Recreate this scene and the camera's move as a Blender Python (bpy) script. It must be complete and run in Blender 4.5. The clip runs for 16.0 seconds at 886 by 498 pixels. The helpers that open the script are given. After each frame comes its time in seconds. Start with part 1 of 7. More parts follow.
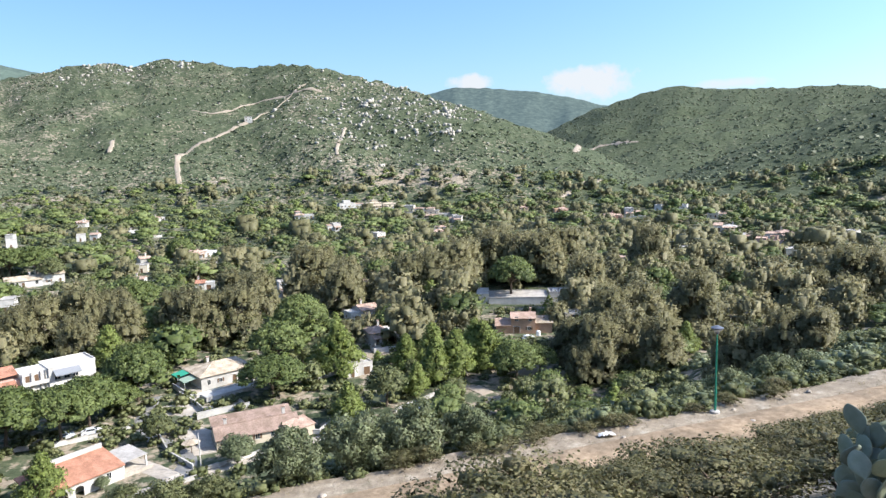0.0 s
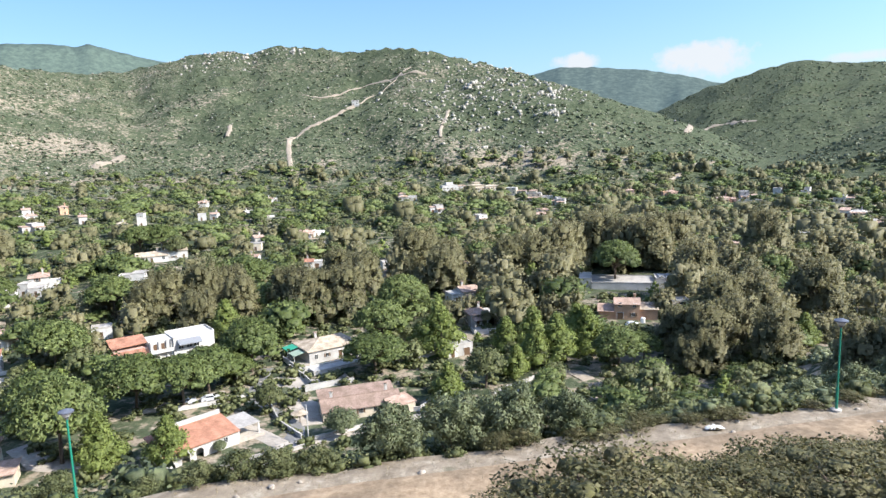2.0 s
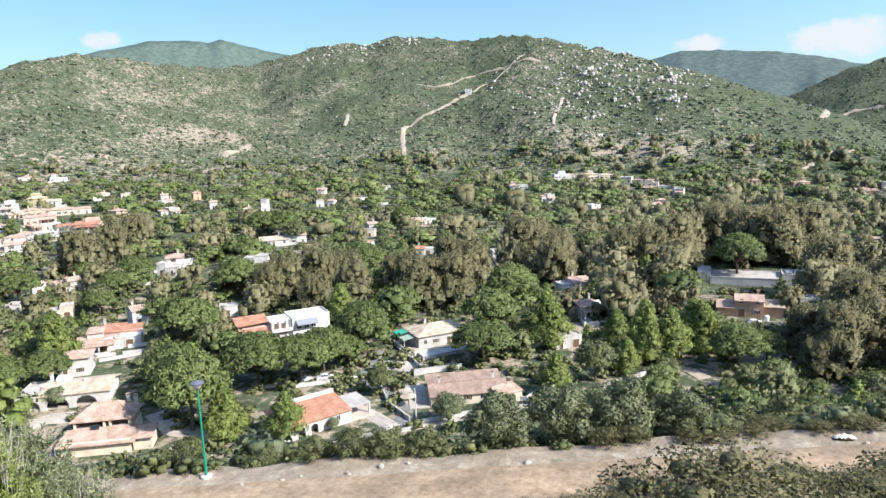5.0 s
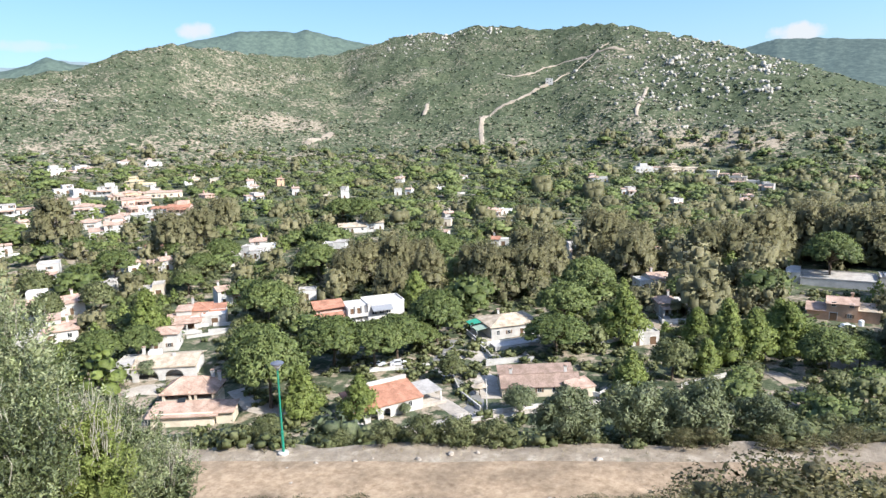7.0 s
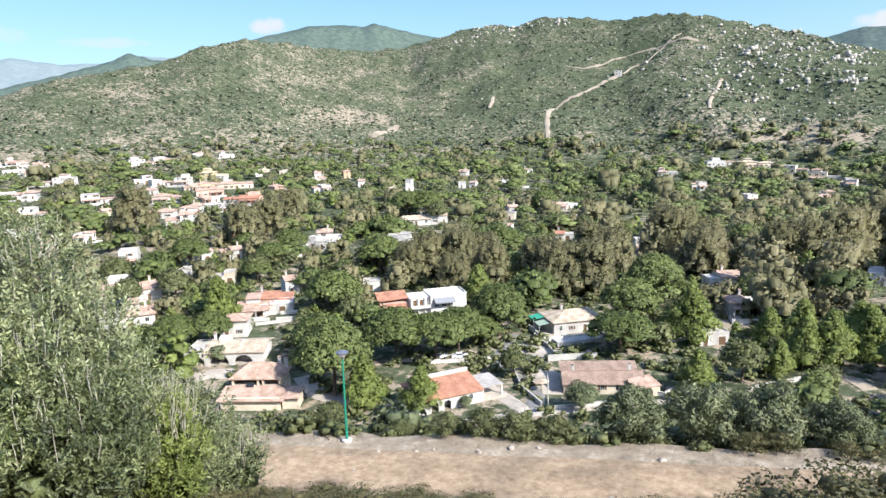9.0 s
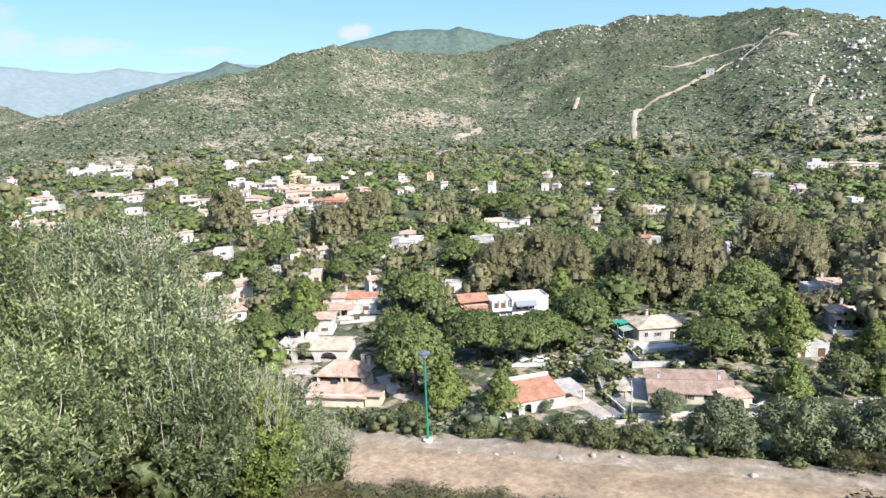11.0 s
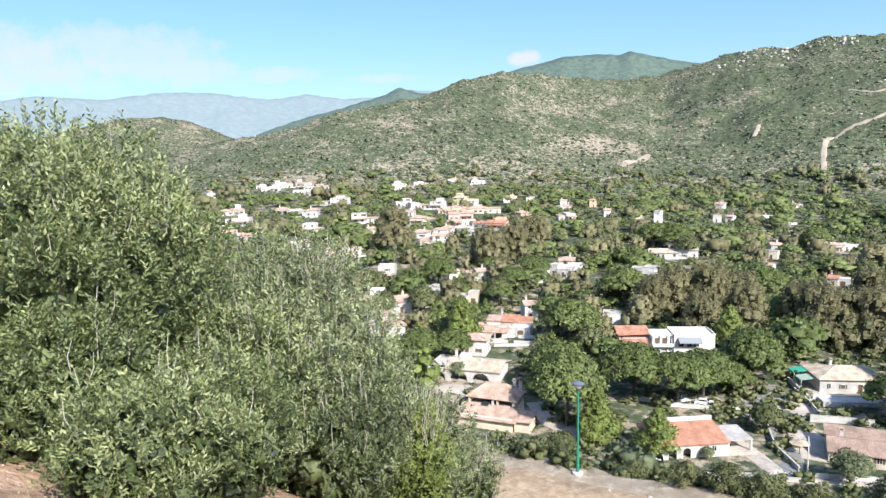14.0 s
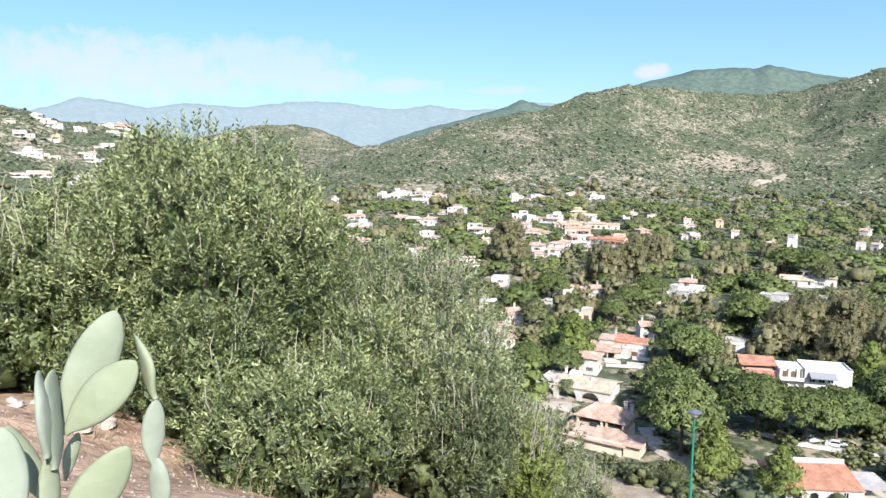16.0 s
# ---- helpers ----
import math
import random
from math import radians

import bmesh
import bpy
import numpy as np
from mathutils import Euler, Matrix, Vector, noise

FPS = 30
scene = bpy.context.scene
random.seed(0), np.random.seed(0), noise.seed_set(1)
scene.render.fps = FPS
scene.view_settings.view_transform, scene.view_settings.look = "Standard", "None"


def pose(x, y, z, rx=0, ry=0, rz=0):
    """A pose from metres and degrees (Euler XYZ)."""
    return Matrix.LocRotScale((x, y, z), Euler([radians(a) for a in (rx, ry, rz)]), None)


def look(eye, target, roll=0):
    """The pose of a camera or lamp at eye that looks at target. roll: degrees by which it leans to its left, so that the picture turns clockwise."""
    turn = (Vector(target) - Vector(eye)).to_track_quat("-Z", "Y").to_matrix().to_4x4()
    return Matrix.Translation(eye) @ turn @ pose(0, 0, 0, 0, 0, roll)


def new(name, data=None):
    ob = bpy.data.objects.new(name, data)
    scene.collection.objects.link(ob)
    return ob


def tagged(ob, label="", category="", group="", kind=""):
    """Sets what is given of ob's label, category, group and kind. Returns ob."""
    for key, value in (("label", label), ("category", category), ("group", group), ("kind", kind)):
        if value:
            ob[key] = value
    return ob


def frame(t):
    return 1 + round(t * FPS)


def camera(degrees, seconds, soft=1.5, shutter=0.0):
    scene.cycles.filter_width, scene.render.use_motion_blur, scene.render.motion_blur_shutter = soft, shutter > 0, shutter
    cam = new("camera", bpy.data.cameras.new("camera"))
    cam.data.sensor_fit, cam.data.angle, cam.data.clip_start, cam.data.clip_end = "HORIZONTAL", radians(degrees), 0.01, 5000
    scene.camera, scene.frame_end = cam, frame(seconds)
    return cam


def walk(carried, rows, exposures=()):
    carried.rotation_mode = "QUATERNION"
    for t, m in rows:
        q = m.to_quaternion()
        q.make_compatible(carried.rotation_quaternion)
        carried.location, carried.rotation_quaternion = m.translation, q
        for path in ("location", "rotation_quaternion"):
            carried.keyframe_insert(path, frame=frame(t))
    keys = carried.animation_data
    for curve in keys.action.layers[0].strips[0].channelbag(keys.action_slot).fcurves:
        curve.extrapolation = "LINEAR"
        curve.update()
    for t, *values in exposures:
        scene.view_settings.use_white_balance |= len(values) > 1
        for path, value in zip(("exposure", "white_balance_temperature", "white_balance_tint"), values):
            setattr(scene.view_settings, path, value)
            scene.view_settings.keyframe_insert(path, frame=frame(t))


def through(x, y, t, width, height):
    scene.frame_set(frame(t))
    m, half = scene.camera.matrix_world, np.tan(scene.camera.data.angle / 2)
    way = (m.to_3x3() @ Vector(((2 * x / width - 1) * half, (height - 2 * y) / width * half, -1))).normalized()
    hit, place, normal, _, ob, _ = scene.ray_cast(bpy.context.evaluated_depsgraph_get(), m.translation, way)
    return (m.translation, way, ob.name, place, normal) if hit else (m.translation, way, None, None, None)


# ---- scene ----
# Camera: a hand-held pan from the top of a slope, eye about 1.6 m over the ground.
cam = camera(65.8, 16.0, soft=1.45)
EYE = 60.0
ROWS = [
    (0.0, 0.000, 0.000, 0.000, 0.00, -7.70, 1.50),
    (0.5, -0.003, 0.015, -0.000, 2.32, -8.13, 1.92),
    (1.0, -0.005, 0.026, 0.001, 5.05, -8.53, 1.70),
    (1.5, -0.008, 0.034, 0.003, 6.86, -8.92, 1.69),
    (2.0, -0.010, 0.038, 0.007, 8.51, -8.93, 1.87),
    (2.5, -0.012, 0.038, 0.012, 9.71, -9.05, 2.12),
    (3.0, -0.014, 0.036, 0.018, 10.63, -9.18, 2.26),
    (3.5, -0.015, 0.030, 0.025, 12.17, -9.32, 1.99),
    (4.0, -0.016, 0.022, 0.034, 14.23, -9.33, 2.18),
    (6.5, -0.012, -0.059, 0.088, 22.44, -10.14, 1.59),
    (7.0, -0.009, -0.082, 0.102, 24.23, -10.18, 1.63),
    (7.5, -0.006, -0.107, 0.115, 25.77, -10.16, 1.76),
    (8.0, -0.001, -0.133, 0.129, 26.86, -10.27, 1.67),
    (8.5, 0.004, -0.161, 0.143, 28.06, -10.53, 1.62),
    (11.0, 0.047, -0.319, 0.219, 36.43, -10.19, 2.21),
    (11.5, 0.059, -0.353, 0.234, 38.03, -10.15, 2.31),
    (12.0, 0.073, -0.388, 0.249, 40.87, -9.31, 1.78),
    (12.5, 0.088, -0.423, 0.264, 43.05, -9.14, 1.47),
    (13.0, 0.104, -0.459, 0.279, 45.79, -8.74, 1.38),
    (13.5, 0.122, -0.494, 0.293, 48.17, -8.40, 1.25),
    (14.0, 0.141, -0.530, 0.307, 49.92, -7.77, 1.21),
    (14.5, 0.162, -0.565, 0.320, 52.16, -7.23, 0.90),
    (15.0, 0.184, -0.600, 0.333, 55.38, -7.08, 0.85),
    (15.5, 0.208, -0.634, 0.345, 58.02, -6.89, 0.44),
    (16.0, 0.234, -0.668, 0.357, 59.74, -6.77, -0.50),
]
walk(cam, [(t, pose(x, y, EYE + z, 90 + pitch, roll, yaw)) for t, x, y, z, yaw, pitch, roll in ROWS],
     exposures=((0.0, 1.03, 6310, 10), (16.0, 1.03, 6310, 10)))

# World: clear autumn sky with thin low cloud, sun behind and to the right of the first view.
SUN_AZ, SUN_EL = 100.0, 38.0  # degrees clockwise from +y, and above the horizon
world = bpy.data.worlds.new("sky")
scene.world = world
world.use_nodes = True
wn, wl = world.node_tree.nodes, world.node_tree.links
wn.clear()
sky = wn.new("ShaderNodeTexSky")
sky.sky_type = "NISHITA"
sky.sun_disc = False
sky.sun_elevation = radians(SUN_EL)
sky.sun_rotation = radians(SUN_AZ)
sky.altitude, sky.air_density, sky.dust_density, sky.ozone_density = 50, 1.0, 1.0, 1.6
coord = wn.new("ShaderNodeTexCoord")
split = wn.new("ShaderNodeSeparateXYZ")
wl.new(coord.outputs["Generated"], split.inputs[0])
cloud = wn.new("ShaderNodeTexNoise")
cloud.inputs["Scale"].default_value = 34.0
cloud.inputs["Detail"].default_value = 7.0
cloud.inputs["Roughness"].default_value = 0.6
wl.new(coord.outputs["Generated"], cloud.inputs["Vector"])


def sky_math(operation, *values):
    node = wn.new("ShaderNodeMath")
    node.operation = operation
    for k, v in enumerate(values):
        if isinstance(v, (int, float)):
            node.inputs[k].default_value = v
        else:
            wl.new(v, node.inputs[k])
    return node.outputs[0]


sky_az = sky_math("ARCTAN2", sky_math("MULTIPLY", split.outputs[0], -1.0), split.outputs[1])
sky_el = sky_math("ARCSINE", split.outputs[2])
cover = 0.0
# small fair-weather clouds over the ridges: azimuth, elevation, half width and half height in degrees, thickness
for az, el, wide, high, thick in ((-2.5, 5.9, 2.1, 0.75, 1.3), (-12.0, 5.6, 3.8, 1.45, 1.4), (-22.7, 4.9, 3.0, 0.45, 0.9), (43.0, 7.6, 1.6, 0.75, 1.0), (54.5, 6.3, 3.0, 0.45, 0.5),
                                 (63.0, 6.6, 3.6, 0.75, 0.55), (70.0, 6.8, 5.5, 1.4, 0.6), (84.0, 7.2, 13.0, 2.6, 0.75), (74.0, 8.3, 8.0, 1.9, 0.55), (100.0, 7.0, 10.0, 2.8, 0.75)):
    dx = sky_math("DIVIDE", sky_math("SUBTRACT", sky_az, radians(az)), radians(wide))
    dy = sky_math("DIVIDE", sky_math("SUBTRACT", sky_el, radians(el)), radians(high))
    inside = sky_math("SUBTRACT", 1.0, sky_math("ADD", sky_math("MULTIPLY", dx, dx), sky_math("MULTIPLY", dy, dy)))
    rough = sky_math("MULTIPLY_ADD", sky_math("SUBTRACT", cloud.outputs[0], 0.5), 2.6, inside)
    puff = sky_math("MULTIPLY", sky_math("SMOOTH_MIN", sky_math("MAXIMUM", rough, 0.0), 0.9, 0.3), thick)
    cover = sky_math("MAXIMUM", cover, puff)
clear = sky_math("MINIMUM", cover, 0.95)
cmix = wn.new("ShaderNodeMixRGB")
cmix.inputs[2].default_value = (3.2, 3.3, 3.4, 1)
wl.new(clear, cmix.inputs[0])
back = wn.new("ShaderNodeBackground")
back.inputs[1].default_value = 0.135
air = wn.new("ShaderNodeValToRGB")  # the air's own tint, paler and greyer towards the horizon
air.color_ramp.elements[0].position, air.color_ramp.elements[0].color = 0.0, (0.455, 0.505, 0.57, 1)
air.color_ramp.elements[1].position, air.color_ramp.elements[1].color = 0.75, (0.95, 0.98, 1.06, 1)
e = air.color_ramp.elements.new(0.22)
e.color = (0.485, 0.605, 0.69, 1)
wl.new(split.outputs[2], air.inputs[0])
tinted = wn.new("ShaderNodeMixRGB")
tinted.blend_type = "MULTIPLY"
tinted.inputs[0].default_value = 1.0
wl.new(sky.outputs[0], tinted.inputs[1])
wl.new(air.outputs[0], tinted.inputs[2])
towards = wn.new("ShaderNodeVectorMath")  # the haze is brighter on the sun's side
towards.operation = "DOT_PRODUCT"
towards.inputs[1].default_value = (math.sin(radians(SUN_AZ)), math.cos(radians(SUN_AZ)), 0.0)
wl.new(coord.outputs["Generated"], towards.inputs[0])
hazy = wn.new("ShaderNodeVectorMath")
hazy.operation = "SCALE"
wl.new(tinted.outputs[0], hazy.inputs[0])
wl.new(sky_math("MULTIPLY_ADD", towards.outputs["Value"], 0.27, 1.27), hazy.inputs["Scale"])
wl.new(hazy.outputs[0], cmix.inputs[1])
wl.new(cmix.outputs[0], back.inputs[0])
wout = wn.new("ShaderNodeOutputWorld")
wl.new(back.outputs[0], wout.inputs[0])

sun_data = bpy.data.lights.new("sun", "SUN")
sun_data.energy, sun_data.angle, sun_data.color = 4.8, radians(0.53), (1.0, 0.95, 0.86)
sun = new("sun", sun_data)
sun.matrix_world = look((200 * math.sin(radians(SUN_AZ)) * math.cos(radians(SUN_EL)), 200 * math.cos(radians(SUN_AZ)) * math.cos(radians(SUN_EL)), 60 + 200 * math.sin(radians(SUN_EL))), (0, 0, 60))
# ---- ground form ----
# Azimuths are degrees to the left of +y, heights are relative to the eye's level EYE.
RIDGES = (
    # crest azimuths, crest elevation angles, crest distance, foot distance (at the same azimuths)
    ("main", (-20, -16.7, -12.7, -7.7, -3.2, 0.5, 3.3, 5.8, 7.9, 10.4, 13, 15.6, 17.9, 20.1, 21.9, 23.7, 26, 27.8, 30.1, 32.4, 36, 39, 41.9, 45.1, 48.3, 51.7, 55.3, 59, 61.8, 64.1, 68.3, 73),
     (-3.6, -2.3, 0, 2.0, 3.7, 4.8, 5.7, 6.4, 6.9, 7.5, 7.6, 7.3, 7.6, 7.9, 7.8, 7.3, 7.4, 7.1, 6.6, 5.9, 5.7, 6.0, 6.4, 6.7, 6.1, 4.9, 4.3, 3.6, 2.6, 2.1, 1.4, 0.2),
     (-20, 0, 20, 32, 45, 60, 75), (900, 950, 1250, 1350, 1050, 950, 1000), (560, 600, 640, 680, 640, 640, 640)),
    ("right", (-75, -60, -45, -32.4, -28.3, -26.5, -22.7, -18.7, -16.6, -14.4, -12.7, -10, -6),
     (1.5, 2.6, 3.6, 4.1, 4.4, 4.4, 4.7, 4.9, 4.7, 4.2, 3.7, 2.6, 0.5),
     (-75, -30, -10, 0), (1500, 1700, 1800, 1800), (800, 950, 1000, 1000)),
    ("spur", (-75, -55, -42, -32.4, -30.2, -28.4, -26.7, -24, -21.7, -18.8, -16.2, -12),
     (5.0, 5.2, 4.6, 3.1, 2.5, 1.8, 1.1, 0.3, -0.7, -1.9, -2.8, -4.6),
     (-75, -32, -16), (900, 950, 800), (480, 560, 620)),
    ("knoll", (65, 66.5, 68.3, 70.1, 71.9, 74.1, 75.4, 78, 81, 85), (1.0, 1.7, 2.4, 3.1, 3.4, 3.4, 3.2, 2.5, 1.6, 0.6),
     (65, 85), (1500, 1500), (1250, 1250)),
    ("town", (78, 81.3, 82.9, 85.2, 87.4, 89.2, 90.9, 95, 105, 125), (1.0, 2.0, 2.5, 3.0, 3.1, 3.4, 3.8, 4.5, 5.5, 6.0),
     (78, 100, 125), (760, 720, 600), (480, 460, 380)),
)
FLOOR_AZ, FLOOR_SLOPE = (-60, 0, 20, 35, 60, 70, 90), (0.030, 0.030, 0.036, 0.052, 0.058, 0.062, 0.055)


def smooth(x):
    x = np.clip(x, 0.0, 1.0)
    return x * x * (3 - 2 * x)


def wobble(x, y, size, seed):
    """Smooth sum of sines, about -1 to 1, at the given size in metres."""
    out = 0.0
    for k in range(5):
        a = seed * 1.7 + k * 2.399
        f = (1 + 0.37 * k) * 2 * np.pi / size
        out = out + np.sin((x * np.cos(a) + y * np.sin(a)) * f + seed * 5.1 + k * 1.3 + 1.5 * np.sin((y * np.cos(a) - x * np.sin(a)) * f * 0.6 + k)) / (1 + 0.5 * k)
    return out / 2.6


def road_side(x, y):
    """Metres beyond the outer edge of the dirt road (negative: towards the camera's hilltop)."""
    return (y - 32.5 - 0.293 * x) / 1.042


def near_hill(x, y):
    s = road_side(x, y)
    road = -15.3 + 0.045 * np.clip(x, -60, 60)
    up = np.clip(-5.5 - s, 0, None)
    top = -1.68 + 0.035 * np.clip(-s - 31, 0, 400)
    rise = road + 0.56 * up
    hill = top - 0.7 * np.log1p(np.exp((top - rise) / 0.7))
    k = 0.53 - 0.20 * smooth((x - 10) / 60)
    down = road - 0.03 * s - k * np.clip(s - 1.2, 0, None)
    return np.where(s < 0, np.where(s < -5.5, hill, road + 0.02 * s), down)


def ground_rel(x, y):
    x, y = np.asarray(x, float), np.asarray(y, float)
    r = np.hypot(x, y) + 1e-6
    az = np.degrees(np.arctan2(-x, y))
    slope = np.interp(az, FLOOR_AZ, FLOOR_SLOPE)
    floor = -58.5 + slope * np.clip(r - 120, 0, 1500) + 0.8 * wobble(x, y, 90, 1)
    near = near_hill(x, y) + 0.25 * wobble(x, y, 9, 2) * smooth(np.abs(road_side(x, y) + 2.7) / 3 - 0.6)
    z = floor + np.log1p(np.exp(np.clip((near - floor) / 3.0, -40, 40))) * 3.0
    z = np.where((near - floor) > 15, near, z)
    back = smooth((np.abs(az) - 100) / 40)
    z = np.where(r > 60, z * (1 - back) + back * np.maximum(z, -2.0 + 0.02 * r), z)
    for name, caz, cel, daz, dist, foot in RIDGES:
        crest_r = np.interp(az, daz, dist) * (1 + 0.012 * wobble(az * 9, az * 3, 160, 4))
        foot_r = np.interp(az, daz, foot) * (1 + 0.03 * wobble(az * 9, az * 2, 150, 6))
        lo, hi = caz[0] - 8, caz[-1] + 8
        el = np.interp(az, (lo, *caz, hi), (-6, *cel, -6))
        zc = crest_r * np.tan(np.radians(el))
        zf = -58.5 + slope * (foot_r - 120) - 1.0
        u = (r - foot_r) / (crest_r - foot_r)
        front = zf + np.where(u > 0, (zc - zf) * np.abs(u) ** 1.12, np.abs(zc - zf) * u * 0.6 - 40 * np.clip(-u - 0.2, 0, 1))
        behind = zc - 0.32 * (r - crest_r)
        rid = np.where(u < 1, front, behind)
        lift = smooth(u * 4) * np.clip((zc - zf) / 120, 0, 1.2)
        gully = 7 * wobble(x, y, 210, 8) * smooth(u * 3) * smooth((1.02 - u) * 3)
        rid = rid + lift * (gully + 3.0 * wobble(x, y, 60, 3) + 1.6 * wobble(x, y, 23, 5))
        inside = (az > lo) & (az < hi)
        z = np.where(inside, np.where(rid - z > 12, rid, np.where(rid - z < -12, z, z + np.log1p(np.exp(np.clip((rid - z) / 2.5, -30, 30))) * 2.5)), z)
    return z


def ground(x, y):
    return float(EYE + ground_rel(x, y))
# ---- ground form ends ----
# ---- materials ----
def node_mat(name):
    m = bpy.data.materials.new(name)
    m.use_nodes = True
    nt = m.node_tree
    b = nt.nodes["Principled BSDF"]
    return m, nt.nodes, nt.links, b


def rgb(c):
    return (c[0], c[1], c[2], 1)


def ramp(n, stops):
    r = n.new("ShaderNodeValToRGB")
    e = r.color_ramp.elements
    while len(e) < len(stops):
        e.new(0.5)
    for i, (p, c) in enumerate(stops):
        e[i].position, e[i].color = p, rgb(c)
    return r


def noise_node(n, l, scale, detail=5, rough=0.6, where="Object"):
    tc = n.new("ShaderNodeTexCoord")
    t = n.new("ShaderNodeTexNoise")
    t.inputs["Scale"].default_value = scale
    t.inputs["Detail"].default_value = detail
    t.inputs["Roughness"].default_value = rough
    l.new(tc.outputs[where], t.inputs["Vector"])
    return t


def mix(n, l, fac, a, b, mode="MIX"):
    m = n.new("ShaderNodeMixRGB")
    m.blend_type = mode
    for i, v in enumerate((fac, a, b)):
        if isinstance(v, (int, float)):
            m.inputs[i].default_value = v
        elif isinstance(v, tuple):
            m.inputs[i].default_value = rgb(v)
        else:
            l.new(v, m.inputs[i])
    return m.outputs[0]


def surface(name, dark, light, grain=8.0, stain=0.7, rough=0.85, bump=0.3, depth=0.02, spread=0.25, stain_dark=0.75):
    """A rough mineral surface: fine grain between two colours, broad stains, a little relief, and a shift from thing to thing."""
    m, n, l, b = node_mat(name)
    fine, broad = noise_node(n, l, grain, 6, 0.65), noise_node(n, l, stain, 4, 0.55)
    r = ramp(n, [(0.3, dark), (0.7, light)])
    l.new(fine.outputs[0], r.inputs[0])
    r2 = ramp(n, [(0.35, (stain_dark,) * 3), (0.62, (1, 1, 1))])
    l.new(broad.outputs[0], r2.inputs[0])
    c = mix(n, l, 1.0, r.outputs[0], r2.outputs[0], "MULTIPLY")
    if spread:
        info = n.new("ShaderNodeObjectInfo")
        r3 = ramp(n, [(0.0, (1 - spread,) * 3), (1.0, (1, 1, 1))])
        l.new(info.outputs["Random"], r3.inputs[0])
        c = mix(n, l, 1.0, c, r3.outputs[0], "MULTIPLY")
    l.new(c, b.inputs["Base Color"])
    b.inputs["Roughness"].default_value = rough
    bp = n.new("ShaderNodeBump")
    bp.inputs["Strength"].default_value, bp.inputs["Distance"].default_value = bump, depth
    l.new(fine.outputs[0], bp.inputs["Height"])
    l.new(bp.outputs[0], b.inputs["Normal"])
    return m


def tile_roof(name, dark, light):
    """Rows of round clay tiles running down the slope, weathered in patches."""
    m, n, l, b = node_mat(name)
    tc = n.new("ShaderNodeTexCoord")
    sep = n.new("ShaderNodeSeparateXYZ")
    l.new(tc.outputs["Object"], sep.inputs[0])
    w = n.new("ShaderNodeTexWave")
    w.wave_type, w.bands_direction = "BANDS", "X"
    w.inputs["Scale"].default_value = 1.3
    w.inputs["Distortion"].default_value = 0.4
    l.new(tc.outputs["Object"], w.inputs["Vector"])
    rows = n.new("ShaderNodeTexWave")
    rows.wave_type, rows.bands_direction, rows.wave_profile = "BANDS", "Y", "SAW"
    rows.inputs["Scale"].default_value = 0.8
    l.new(tc.outputs["Object"], rows.inputs["Vector"])
    fine, broad = noise_node(n, l, 3.0, 5, 0.7), noise_node(n, l, 0.5, 4, 0.6)
    r = ramp(n, [(0.3, dark), (0.5, tuple((a + c) / 2 for a, c in zip(dark, light))), (0.72, light)])
    l.new(fine.outputs[0], r.inputs[0])
    r2 = ramp(n, [(0.35, (0.62, 0.6, 0.56)), (0.6, (1, 1, 1))])
    l.new(broad.outputs[0], r2.inputs[0])
    c = mix(n, l, 1.0, r.outputs[0], r2.outputs[0], "MULTIPLY")
    l.new(c, b.inputs["Base Color"])
    b.inputs["Roughness"].default_value = 0.9
    add = n.new("ShaderNodeMath")
    l.new(w.outputs["Fac"], add.inputs[0])
    l.new(rows.outputs["Fac"], add.inputs[1])
    bp = n.new("ShaderNodeBump")
    bp.inputs["Strength"].default_value, bp.inputs["Distance"].default_value = 0.7, 0.06
    l.new(add.outputs[0], bp.inputs["Height"])
    l.new(bp.outputs[0], b.inputs["Normal"])
    return m


